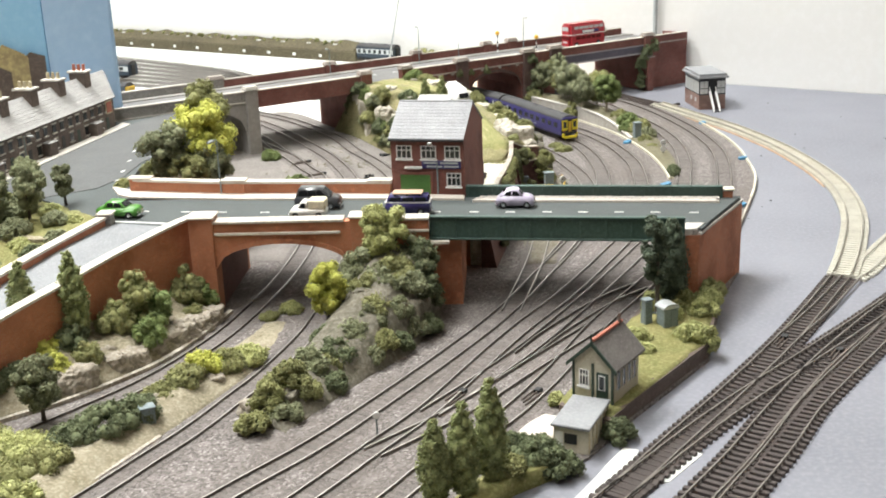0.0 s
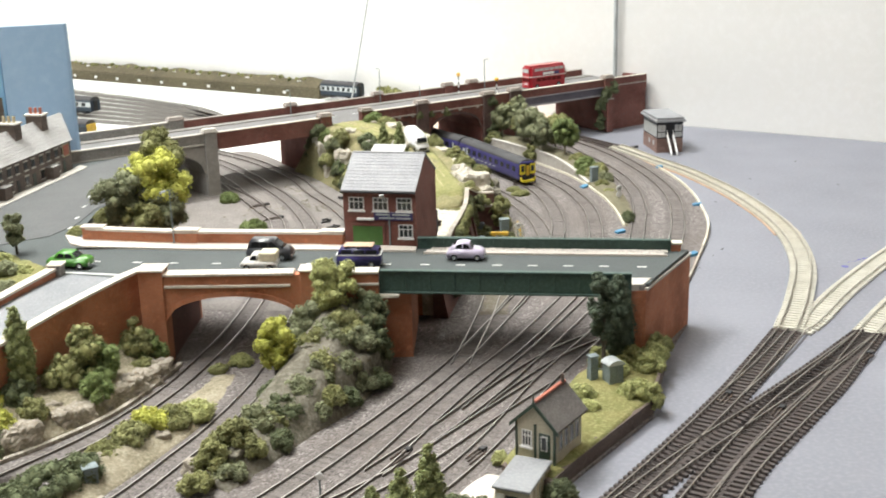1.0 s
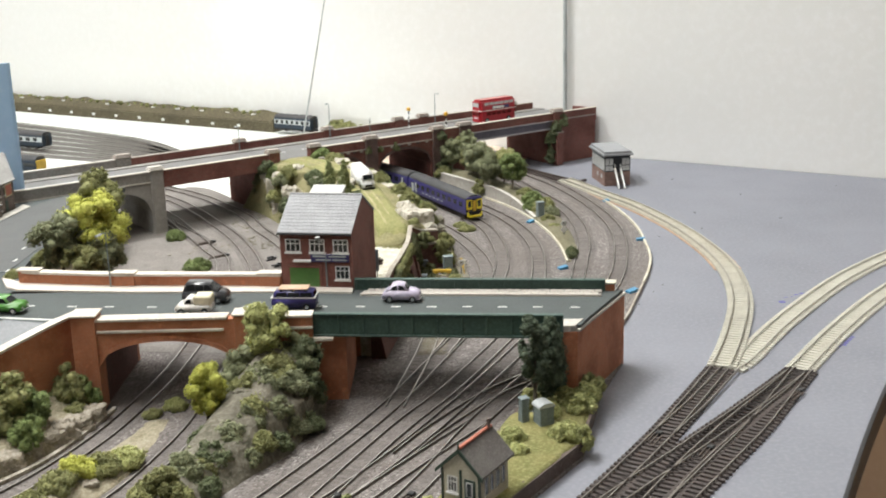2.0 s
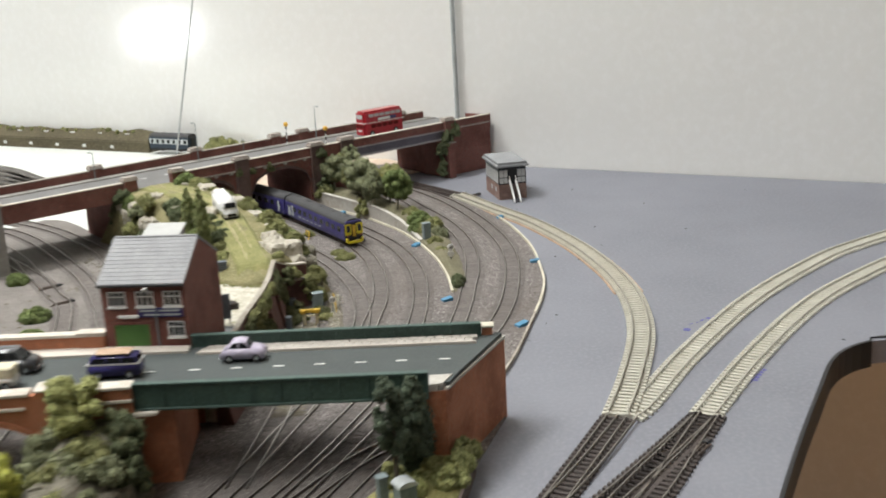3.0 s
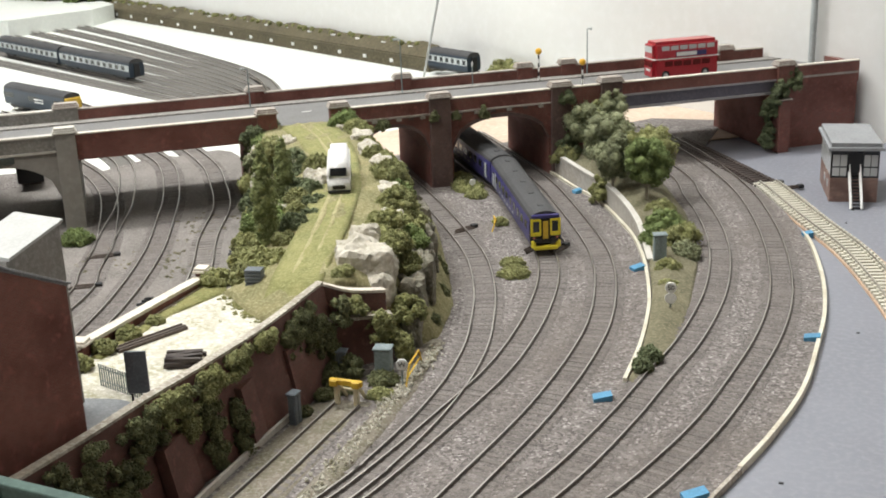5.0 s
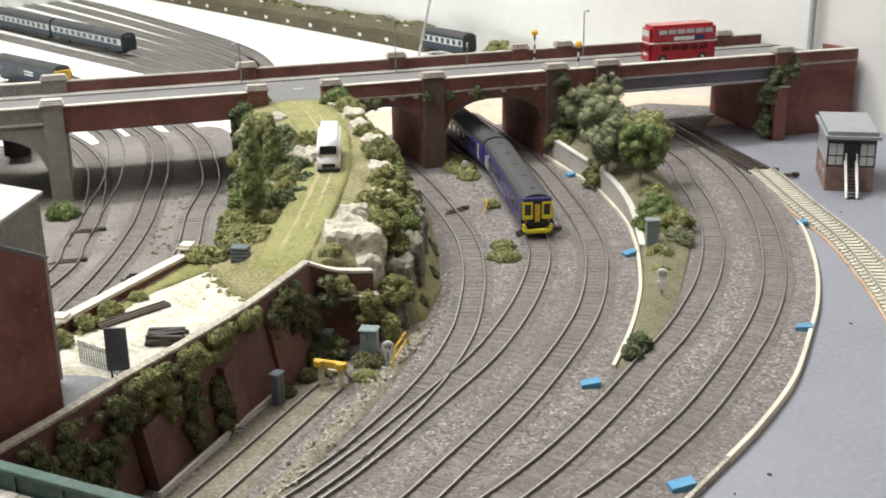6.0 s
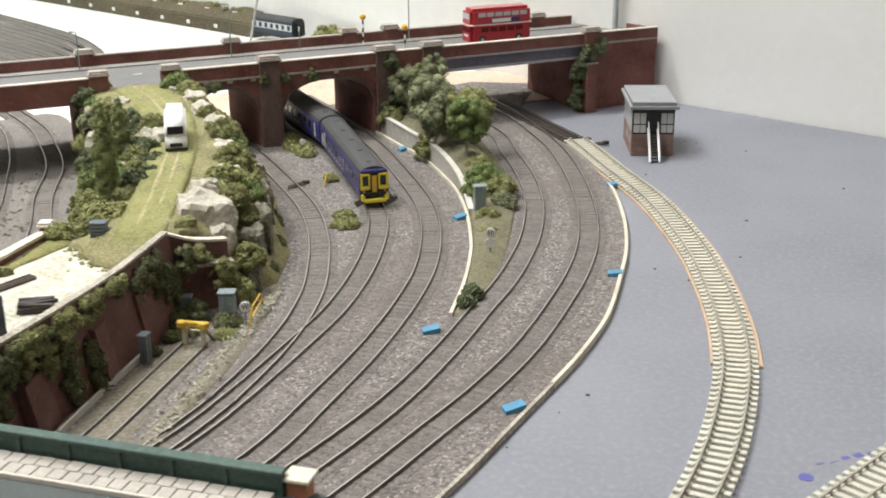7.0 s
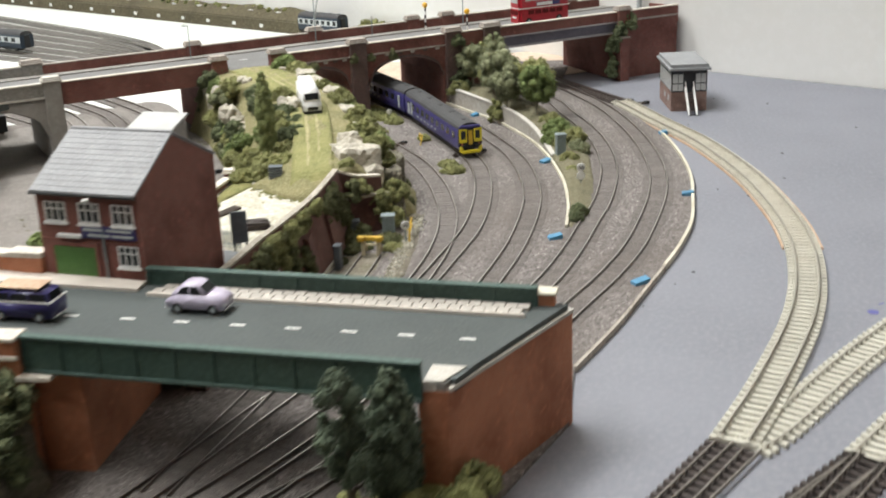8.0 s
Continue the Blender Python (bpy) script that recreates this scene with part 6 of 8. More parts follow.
for k in range(9):
    part("door_rib", box(B(), 5.2, 23.2, -0.6, -0.25, 47.6 + k * 1.25, 48.3 + k * 1.25), DOOR_GREEN, door)
part("door_surround", side_prism(B(), [(3.6, 46), (5.2, 46), (5.2, 58.8), (23.2, 58.8), (23.2, 46), (24.8, 46), (24.8, 60.6), (3.6, 60.6)], -0.7, 0.1), HOUSE_BRICK, house)
part("canopy", box(B(), 8.0, 18.6, -1.8, 0.2, 62.4, 63.8, 0.2), WHITE, house)
sign = part("name_board", box(B(), 18.4, 41.6, -0.9, 0.2, 62.6, 67.4, 0.1), NAVY, house, "dark blue name board with pale lettering bars")
for z, a, b in ((65.6, 19.6, 28.0), (65.6, 29.5, 40.0), (63.5, 21.4, 30.6), (63.5, 31.6, 40.4)):
    part("letter_bar", box(B(), a, b, -1.1, -0.85, z, z + 0.95), PALE_GREY, sign)
part("downpipe", rod(B(), (27.6, -0.8, 46.5), (27.6, -0.8, 66), 0.45), GREY_METAL, house)
part("string_course", box(B(), 0, HW, -0.4, 0.1, 60.7, 61.5), HOUSE_BRICK, house)
part("wall_lamp", rod(rod(B(), (25.5, 0, 74), (25.0, -3.5, 78.5), 0.25), (25.3, -3.2, 78.4), (23.0, -4.2, 78.0), 0.7), WHITE, house)
bm = prism(B(), [(0, HD), (19.5, HD), (19.5, HD + 22), (0, HD + 22)], 28, lambda a, b: 84 if b < HD + 5 else 90)
wing = part("rear_wing", bm, CONCRETE, house, "grey rendered rear wing")
bm = prism(B(), [(-1, HD + 0.4), (20.5, HD + 0.4), (20.5, HD + 23), (-1, HD + 23)], 0, lambda a, b: 85.2 if b < HD + 5 else 91.2)
for v in bm.verts:
    if v.co.z < 1:
        v.co.z = 84.2 if v.co.y < HD + 5 else 90.2
part("wing_roof", bm, PALE_SLATE, wing, "pale grey sloping wing roof")

# dark terrace of cottages with chimneys
TX, TY, TR = -258, 870, -99.0
terrace = thing("terraced_cottages", "curving row of sooty stone terraced cottages", "house", TX, TY, 46, TR)
part("wall", gable(B(), 0, 330, 0, -30, 0, 23, 40, -15, 18), TERRACE_STONE, terrace)
troof = part("roof", gable(B(), -0.5, 330, 1.2, -31, 22.6, 23.1, 40.6, -15, 18), SLATE_OLD, terrace)
slates(troof, -0.8, 330, (1.8, 23.0), (-15, 41), 9, SLATE_OLD, skew=18)
for k in range(7):
    x = 20 + 38 * k
    ch = part("chimney", box(B(), x - 4.5, x + 4.5, -21, -8, 31, 46, 0.2), TERRACE_STONE, terrace)
    part("chimney_cap", box(B(), x - 5.4, x + 5.4, -22, -7, 46, 47.4, 0.2), PALE_CONCRETE, ch)
    for j in range(3):
        part("chimney_pot", rod(B(), (x, -18.5 + 4 * j, 47), (x, -18.5 + 4 * j, 52), 1.4, 1.2), RIDGE_RED if k == 0 else BUFF, ch)
for k in range(10):
    x = 8 + 22.5 * k
    for dx, z, h in ((2, 14.5, 5.6), (12.5, 14.5, 5.6), (12.5, 3.2, 6.2)):
        w = part("window", box(B(), x + dx, x + dx + 4.6, -0.2, 0.25, z, z + h), WINDOW, terrace)
        part("window_sill", box(B(), x + dx - 0.7, x + dx + 5.3, -0.2, 0.9, z - 1.2, z - 0.2), PALE_CONCRETE, w)
        part("lintel", box(B(), x + dx - 0.7, x + dx + 5.3, -0.2, 0.6, z + h, z + h + 1.1), PALE_CONCRETE, w)
    part("door", box(B(), x + 2.4, x + 6.4, -0.2, 0.3, 0.2, 9.4), BLACK if k % 2 else DARK_GREEN, terrace)
    if k % 3 == 1:
        porch = part("porch", box(B(), x + 0.6, x + 10, 0, 6, 0, 10), TERRACE_STONE, terrace)
        part("porch_roof", side_prism(B(), [(x - 0.4, 10), (x + 11, 10), (x + 11, 10.6), (x - 0.4, 10.6)], -0.2, 7), SLATE_OLD, porch)
poster = part("poster_board", box(B(), 4, 14, 0.1, 0.8, 12, 22), BUFF, terrace)
part("poster", box(B(), 5, 13, 0.6, 1.1, 13, 21), RIDGE_RED, poster)
whole("pavement", prism(B(), [(-256, 880), (-247, 872), (-270, 724), (-290, 590), (-302, 590), (-281, 720), (-256, 868)], 45.6, 47.0), PALE_CONCRETE, "pale pavement in front of the cottages", "pavement", kind="structure")
# painted sky boards behind the cottages, with a flat painted townscape
sky = thing("backdrop", "two tall sky-blue painted backdrop boards", "backdrop", kind="structure")
part("board", prism(B(), [(-268, 913.5), (-266, 915.5), (-316, 899), (-315, 896)], 0, 155), SKY_SLATE, sky, "greyer blue end board")
part("board", prism(B(), [(-316, 896.5), (-316, 899.5), (-620, 704), (-618, 701)], 0, 150), SKY_BLUE, sky)
town = thing("townscape", "printed card of tan houses and autumn trees before the sky board", "low-relief town", -318, 892, 54, 212.6)
for x, pts, m in ((8, [(-9, -9), (10, -9), (10, 44), (2, 50), (-9, 46)], TERRACE_STONE), (24, [(-12, -9), (16, -9), (16, 47), (6, 58), (-8, 50), (-12, 47)], TAN_CARD), (52, [(-16, -9), (18, -9), (18, 42), (12, 58), (4, 67), (-6, 65), (-14, 55)], OCHRE_CARD),
                  (86, [(-20, -9), (22, -9), (22, 46), (8, 56), (-8, 60), (-20, 50)], OCHRE_CARD), (124, [(-20, -9), (24, -9), (24, 40), (2, 52), (-20, 42)], TAN_CARD), (40, [(-14, -9), (12, -9), (12, 36), (0, 44), (-14, 36)], TERRACE_STONE)):
    part("printed_house", side_prism(B(), [(x + p, q) for p, q in pts], 2.0 + 0.02 * x, 3.2 + 0.02 * x), m, town)

# signal box by the end of the viaduct
sb = thing("signal_box", "brick signal box with a glazed upper floor and white stairs", "signal box", 248.5, 1107, 0, 8.6)
part("base", box(B(), -13, 13, 0, 46, 0, 14, 0.2), SB_BRICK, sb, "weathered brick lower storey")
cabin = part("cabin", box(B(), -12.6, 12.6, 0.6, 45.4, 14, 30.5), WINDOW, sb, "glazed upper floor")
bm = B()
for x in (-12.9, -4.4, 4.0, 12.3):
    for y in (0.2, 45.2):
        box(bm, x, x + 0.7, y, y + 0.6, 14, 30.5)
for y in (0.2, 9, 18, 27, 36, 45):
    for x in (-13.0, 12.4):
        box(bm, x, x + 0.6, y, y + 0.7, 14, 30.5)
part("window_frame", bm, BLACK, cabin)
bm = B()
for x0, x1 in ((-12.1, -8.3), (-7.9, -4.5), (4.8, 8.2), (8.6, 12.1)):
    for z0, z1 in ((15.2, 20.0), (20.8, 27.4)):
        part("window_panel", box(B(), x0, x1, -0.05, 0.35, z0, z1), PANE_GREY, cabin)
part("door", box(B(), -3.2, 3.2, -0.1, 0.4, 14.2, 28.6, 0.1), BLACK, cabin, "dark doorway at the head of the stairs")
for k in range(5):
    for j in (0, 1):
        part("window_panel", box(B(), -13.15, -12.7, 1.3 + 8.9 * k + 4.1 * j, 4.7 + 8.9 * k + 4.1 * j, 15.2, 26.6), PANE_GREY, cabin)
part("name_band", box(B(), -13.2, -12.9, 0.2, 45.6, 27.4, 30.4, 0.1), SIGN_GREY, cabin)
for k in range(2):
    part("ground_window", box(B(), -13.25, -12.9, 8 + 14 * k, 13 + 14 * k, 6.5, 10.5, 0.1), PANE_GREY, sb)
part("roof", prism(prism(B(), [(-15, -3.5), (15, -3.5), (15, 51), (-15, 51)], 30.5, 32.2), [(-13.6, -1.5), (13.6, -1.5), (13.6, 49), (-13.6, 49)], 32.2, 34.6), FELT_ROOF, sb, "flat grey felt roof")
stair = part("stair", box(B(), -1.8, -1.3, -17, 0.5, 0, 0.3), BLACK, sb)
for k in range(11):
    part("tread", box(B(), -2.4, 2.4, -16 + k * 1.5, -14.6 + k * 1.5, 0.6 + k * 1.5, 1.2 + k * 1.5), BLACK, stair)
for x in (-2.9, 2.9):
    part("stringer", rod(B(), (x, -16.6, 0.8), (x, 0.4, 17.6), 0.75, 0.75, 4), WHITE, stair)
    part("handrail", rod(B(), (x, -16.6, 4.2), (x, 0.4, 22.0), 0.4, 0.4, 6), WHITE, stair)

# cream crossing hut and flat-roofed shed
hut = thing("crossing_hut", "cream boarded crossing hut with green barge boards", "hut", 85.7, 431, 8.4, -31.5)
part("wall", side_prism(B(), [(-9, 0), (9, 0), (9, 18), (0, 27), (-9, 18)], 1.5, 27), CREAM, hut)
for s in (-1, 1):
    bm = side_prism(B(), [(0, 28.4), (s * 11.4, 17.2), (s * 11.4, 16.2), (0, 27.2)], 0, 28.6)
    r = part("roof", bm, HUT_ROOF, hut, "brown slate roof slope")
    part("barge_board", side_prism(B(), [(0, 28.6), (s * 11.8, 17.0), (s * 11.8, 15.2), (0, 26.4)], -0.5, 0.2), DARK_GREEN, r)
part("ridge_tiles", box(B(), -0.9, 0.9, 1.0, 28, 27.9, 29.2, 0.3), RIDGE_RED, hut, "red ridge tiles")
part("finial", rod(B(), (0, -0.2, 27), (0, -0.2, 32), 0.6, 0.25), DARK_GREEN, hut)
part("chimney", rod(B(), (0.5, 25, 27), (0.5, 25, 33), 0.8), TERRACE_STONE, hut)
sash(hut, -6.4, 7, 4.4, 7.4, 1.5, bars=2)
hut_door = part("door", box(B(), 1.8, 7.2, 1.0, 1.7, 0, 14.4, 0.1), DARK_GREEN, hut, "dark green door with a glazed top")
part("door_frame", box(B(), 2.9, 6.1, 0.7, 1.1, 6.6, 13.4, 0.1), WHITE, hut_door)
part("door_pane", box(B(), 3.4, 5.6, 0.55, 0.8, 7.1, 12.9), WINDOW, hut_door)
for x in (-9.2, 9.2, 0):
    part("corner_post", box(B(), x - 0.5, x + 0.5, 1.0, 2.0, 0, 18), DARK_GREEN, hut)
for k in range(4):
    w = part("window", box(B(), 8.9, 9.3, 6 + 5 * k, 8.6 + 5 * k, 6, 13.6), WINDOW, hut)
    part("window_frame", box(B(), 9.0, 9.5, 5.6 + 5 * k, 6.1 + 5 * k, 5.6, 14), WHITE, w)
part("nameboard", box(B(), -4, 1, -3.5, -1, 2, 3.2), WHITE, hut)
shed = thing("shed", "cream panelled shed with a grey felt roof", "shed", 67.8, 402.5, 0, -21)
shed.scale = (1.05, 1.05, 1.15)
part("wall", box(B(), 0.6, 14.4, 0.6, 26.4, 0, 10.6), CREAM, shed)
part("roof", box(B(), -0.4, 15.4, -0.6, 27.6, 10.6, 11.8, 0.3), FELT_ROOF, shed, "flat pale grey roof")
for k in range(6):
    part("batten", box(B(), 14.3, 14.9, 1 + 5 * k, 1.7 + 5 * k, 0, 10.6), BUFF, shed)
part("window", box(B(), 5, 10, 0.3, 0.7, 4.6, 8.4), WINDOW, shed)
part("door_frame", box(B(), 1.2, 4.4, 0.3, 0.7, 0.2, 8.8), WHITE, shed)

# ---- vehicles ----
def wheel(parent, x, y, r, w=1.2):
    t = part("tyre", rod(B(), (x, y - w / 2, r), (x, y + w / 2, r), r, seg=14), TYRE, parent)
    part("rim", rod(B(), (x, y - w / 2 - 0.12, r), (x, y + w / 2 + 0.12, r), r * 0.55, seg=10), CHROME, t)


def car(x, y, z, rz, paint, label, body, cabin, glass, width, r, wheels, roof=None, name="car", panes=((0, 1), (2, 3))):
    """A car from its side profiles (x, z): body, cabin and side glass."""
    ob = thing(name, label, "car" if name == "car" else name, x, y, z, rz)
    bm = side_prism(B(), body, -width / 2, width / 2)
    bmesh.ops.bevel(bm, geom=[e for e in bm.edges], offset=0.55, segments=2, affect="EDGES", clamp_overlap=True)
    part("body", bm, paint, ob, smooth=True)
    bm = B()
    top = max(q for _, q in cabin)
    low = min(q for _, q in cabin)
    rows = []
    for s in (-1, 1):
        rows.append([bm.verts.new((a, s * width / 2 * (0.94 - 0.2 * (q - low) / max(0.1, top - low)), q)) for a, q in cabin])
    n = len(cabin)
    bm.faces.new(rows[0])
    bm.faces.new(rows[1][::-1])
    for i in range(n):
        bm.faces.new((rows[0][i], rows[1][i], rows[1][(i + 1) % n], rows[0][(i + 1) % n]))
    bmesh.ops.recalc_face_normals(bm, faces=bm.faces)
    bmesh.ops.bevel(bm, geom=[e for e in bm.edges], offset=0.35, segments=2, affect="EDGES", clamp_overlap=True)
    part("cabin", bm, roof or paint, ob, smooth=True)
    for pane in glass:
        bm = B()
        for s in (-1, 1):
            vs = []
            for a, q in pane:
                vs.append(bm.verts.new((a, s * (width / 2 * (0.94 - 0.2 * (q - low) / max(0.1, top - low)) + 0.12), q)))
            bm.faces.new(vs if s < 0 else vs[::-1])
        bmesh.ops.solidify(bm, geom=bm.faces[:], thickness=0.12)
        part("side_window", bm, WINDOW, ob)
    for a, b in panes:
        p, q = Vector((cabin[a][0], 0, cabin[a][1])), Vector((cabin[b][0], 0, cabin[b][1]))
        d = (q - p)
        out = Vector((-d.z, 0, d.x)).normalized()
        if out.z < 0:
            out = -out
        bm = B()
        vs = []
        for f, s in ((0.15, -1), (0.15, 1), (0.85, 1), (0.85, -1)):
            c = p + d * f + out * 0.14
            vs.append(bm.verts.new((c.x, s * width * 0.36, c.z)))
        bm.faces.new(vs)
        bmesh.ops.solidify(bm, geom=bm.faces[:], thickness=0.12)
        part("windscreen", bm, WINDOW, ob)
    for wx in wheels:
        for s in (-1, 1):
            wheel(ob, wx, s * (width / 2 - 0.5), r)
    front = max(a for a, _ in body)
    back = min(a for a, _ in body)
    for s in (-1, 1):
        part("headlight", ball(B(), (front - 0.25, s * width * 0.33, 3.6), 0.65), WHITE, ob)
    part("bumper", box(B(), front - 0.4, front + 0.3, -width * 0.42, width * 0.42, 1.6, 2.3, 0.15), CHROME, ob)
    part("bumper", box(B(), back - 0.3, back + 0.4, -width * 0.42, width * 0.42, 1.6, 2.3, 0.15), CHROME, ob)
    return ob


car(55.5, 610, 46.1, -5, LILAC, "lilac 1950s saloon car on the bridge", [(-11.2, 1.8), (-12, 3.4), (-11.4, 5.2), (-9.4, 6.6), (-6, 7.5), (3.5, 7.3), (7.6, 7.0), (10.4, 6.0), (11.8, 4.2), (11.5, 1.8)],
    [(-9.6, 6.4), (-8.0, 8.8), (-5.2, 10.7), (-1.5, 11.4), (2.0, 10.9), (5.0, 7.1)], [[(-6.4, 7.6), (-5.0, 9.8), (-2.0, 10.5), (-2.0, 7.6)], [(-1.4, 7.6), (-1.4, 10.5), (1.4, 10.2), (3.2, 7.6)]], 10.4, 2.1, (-7, 7.3), panes=((1, 2), (4, 5)))
car(-59.5, 596, 46.1, 177, CREAM_CAR, "ivory vintage pickup truck with a canvas tilt", [(-10, 2.2), (-10.4, 5), (-9, 6), (4, 6.6), (8.5, 6.2), (10.2, 4.6), (10, 2.2)],
    [(-0.5, 6.2), (0.2, 10.0), (3.4, 10.0), (5.4, 6.4)], [[(0.7, 6.8), (0.9, 9.3), (3.0, 9.3), (4.4, 6.8)]], 10.4, 2.1, (-6.4, 6.6))
part("canvas_tilt", box(B(), -10.2, -0.6, -5.0, 5.0, 5.6, 11.0, 0.7), TILT, bpy.data.objects["car.001"], "buff canvas tilt")
car(-57, 617, 46.1, -4, BLACK_CAR, "charcoal people carrier beside the parapet", [(-14.5, 1.8), (-14.8, 6), (-13.8, 8), (6, 8), (12, 6.8), (14.6, 4.6), (14.4, 1.8)],
    [(-14, 7.6), (-12, 12.8), (3, 12.8), (9.5, 7.4)], [[(-12, 8.4), (-11, 11.6), (-6, 11.9), (-6, 8.4)], [(-5.4, 8.4), (-5.4, 11.9), (-0.4, 11.9), (-0.4, 8.4)], [(0.2, 8.4), (0.2, 11.9), (2.6, 11.8), (6.2, 8.4)]], 12.5, 2.4, (-9, 9))
car(-4, 600.5, 46.1, 176, NAVY, "navy minibus with a roof rack", [(-13, 1.8), (-13.4, 6), (-13, 8.2), (12.4, 8.2), (13.4, 5), (13, 1.8)],
    [(-12.8, 8.0), (-12.0, 11.6), (11.2, 11.6), (12.6, 8.0)], [[(-11.4, 8.6), (-11.0, 10.8), (-4.6, 10.8), (-4.6, 8.6)], [(-3.8, 8.6), (-3.8, 10.8), (3.0, 10.8), (3.0, 8.6)], [(3.8, 8.6), (3.8, 10.8), (10.0, 10.8), (10.8, 8.6)]], 11.4, 2.2, (-8, 8), roof=NAVY)
part("white_waistline", box(B(), -13.5, 13.5, -5.85, 5.85, 7.6, 8.2), WHITE, bpy.data.objects["car.003"], "thin white waist band")
rack = part("roof_rack", box(B(), -9, 9, -4.6, 4.6, 12.6, 13.2, 0.2), CORK, bpy.data.objects["car.003"], "brown roof rack")
for k in range(3):
    part("rack_leg", box(B(), -8 + 7.5 * k, -7 + 7.5 * k, -4.4, 4.4, 11.4, 12.7), BLACK, rack)
car(-170, 606, 46.1, -6, GREEN_CAR, "leaf green saloon car at the junction", [(-12, 1.8), (-12.4, 4.6), (-11, 6.4), (10, 6.2), (12.4, 4.6), (12, 1.8)], [(-8, 6.2), (-5.6, 9.8), (2.6, 9.8), (6, 6.2)],
    [[(-5.8, 6.8), (-4.8, 9.1), (-1.6, 9.2), (-1.6, 6.8)], [(-1.0, 6.8), (-1.0, 9.2), (2.0, 9.1), (3.8, 6.8)]], 10.6, 2.1, (-7.2, 7.4))
van = car(10.5, 935, 43.8, -67, VAN_WHITE, "tall white panel van on the grassy lane", [(-17, 2.2), (-17.2, 14), (12.0, 14), (14.0, 9.0), (16.9, 7.8), (17.2, 2.2)],
          [(-17, 13.4), (-16.8, 17.0), (9.6, 17.0), (12.0, 14.6), (15.2, 9.4)], [[(9.4, 10.2), (9.4, 13.2), (12.0, 13.2), (13.2, 10.2)]], 11.4, 2.5, (-10, 11), name="van", panes=((3, 4),))
part("grille", box(B(), 16.9, 17.5, -3.2, 3.2, 4.0, 6.0, 0.1), BLACK, van)
part("bumper", box(B(), 16.4, 17.8, -5.6, 5.6, 1.8, 3.4, 0.3), BLACK, van)
van.matrix_basis = pose(10.5 * MM, 934 * MM, 43.8 * MM, 0, 7, -67)
van.scale = (0.92, 0.96, 0.93)

for nm, k in (("car", 0.92), ("car.002", 0.88), ("car.003", 0.93)):
    bpy.data.objects[nm].scale = (k, 0.95, 0.95)

# red double-decker bus on the viaduct
bus = thing("double_decker_bus", "red double-decker bus crossing the viaduct", "bus", *on_viaduct(401, 40), RD, 36.17 + 180)
bus.scale = (0.9, 1, 0.91)
bm = box(B(), -27, 27, -8, 8, 2.0, 27.6)
bmesh.ops.bevel(bm, geom=[e for e in bm.edges if max(v.co.z for v in e.verts) > 20], offset=2.4, segments=4, affect="EDGES")
part("body", bm, BUS_RED, bus)
part("waist_band", box(B(), -27.2, 27.2, -8.2, 8.2, 14.6, 15.4, 0.1), CREAM_CAR, bus, "cream band between the decks")
for s in (-1, 1):
    for k in range(6):
        part("window", box(B(), -22.6 + 7.4 * k, -16.4 + 7.4 * k, s * 8.05 - 0.15, s * 8.05 + 0.15, 21.2, 24.4), PANE_GREY, bus)
        if k < 5:
            part("window", box(B(), -19.0 + 7.6 * k, -12.6 + 7.6 * k, s * 8.0 - 0.15, s * 8.0 + 0.15, 9.4, 13.2), BUS_GLASS, bus)
    adv = part("advert_panel", box(B(), -16, 9, s * 8.2 - 0.1, s * 8.2 + 0.1, 16.2, 19.8), NAVY, bus, "advert panel with pale bars")
    part("advert_bar", box(B(), -8, 8.6, s * 8.3 - 0.12, s * 8.3 + 0.12, 16.6, 19.4), WHITE, adv)
for xx in (-27.1, 27.1):
    part("end_window", box(B(), xx - 0.12, xx + 0.12, -5, 5, 19.6, 24.0), PANE_GREY, bus)
    part("end_window", box(B(), xx - 0.12, xx + 0.12, -6, 6, 9.4, 13.4), BUS_GLASS, bus)
    part("number_bar", box(B(), xx - 0.16, xx + 0.16, -3, 3, 5.8, 7.6), WHITE, bus)
for xx in (-15.5, 17):
    for s in (-1, 1):
        wheel(bus, xx, s * 7.2, 3.3, 1.8)

# ---- trains ----
PROFILE = [(-8.6, 5.0), (-9.2, 9.0), (-9.2, 17.0), (-8.7, 20.6)]


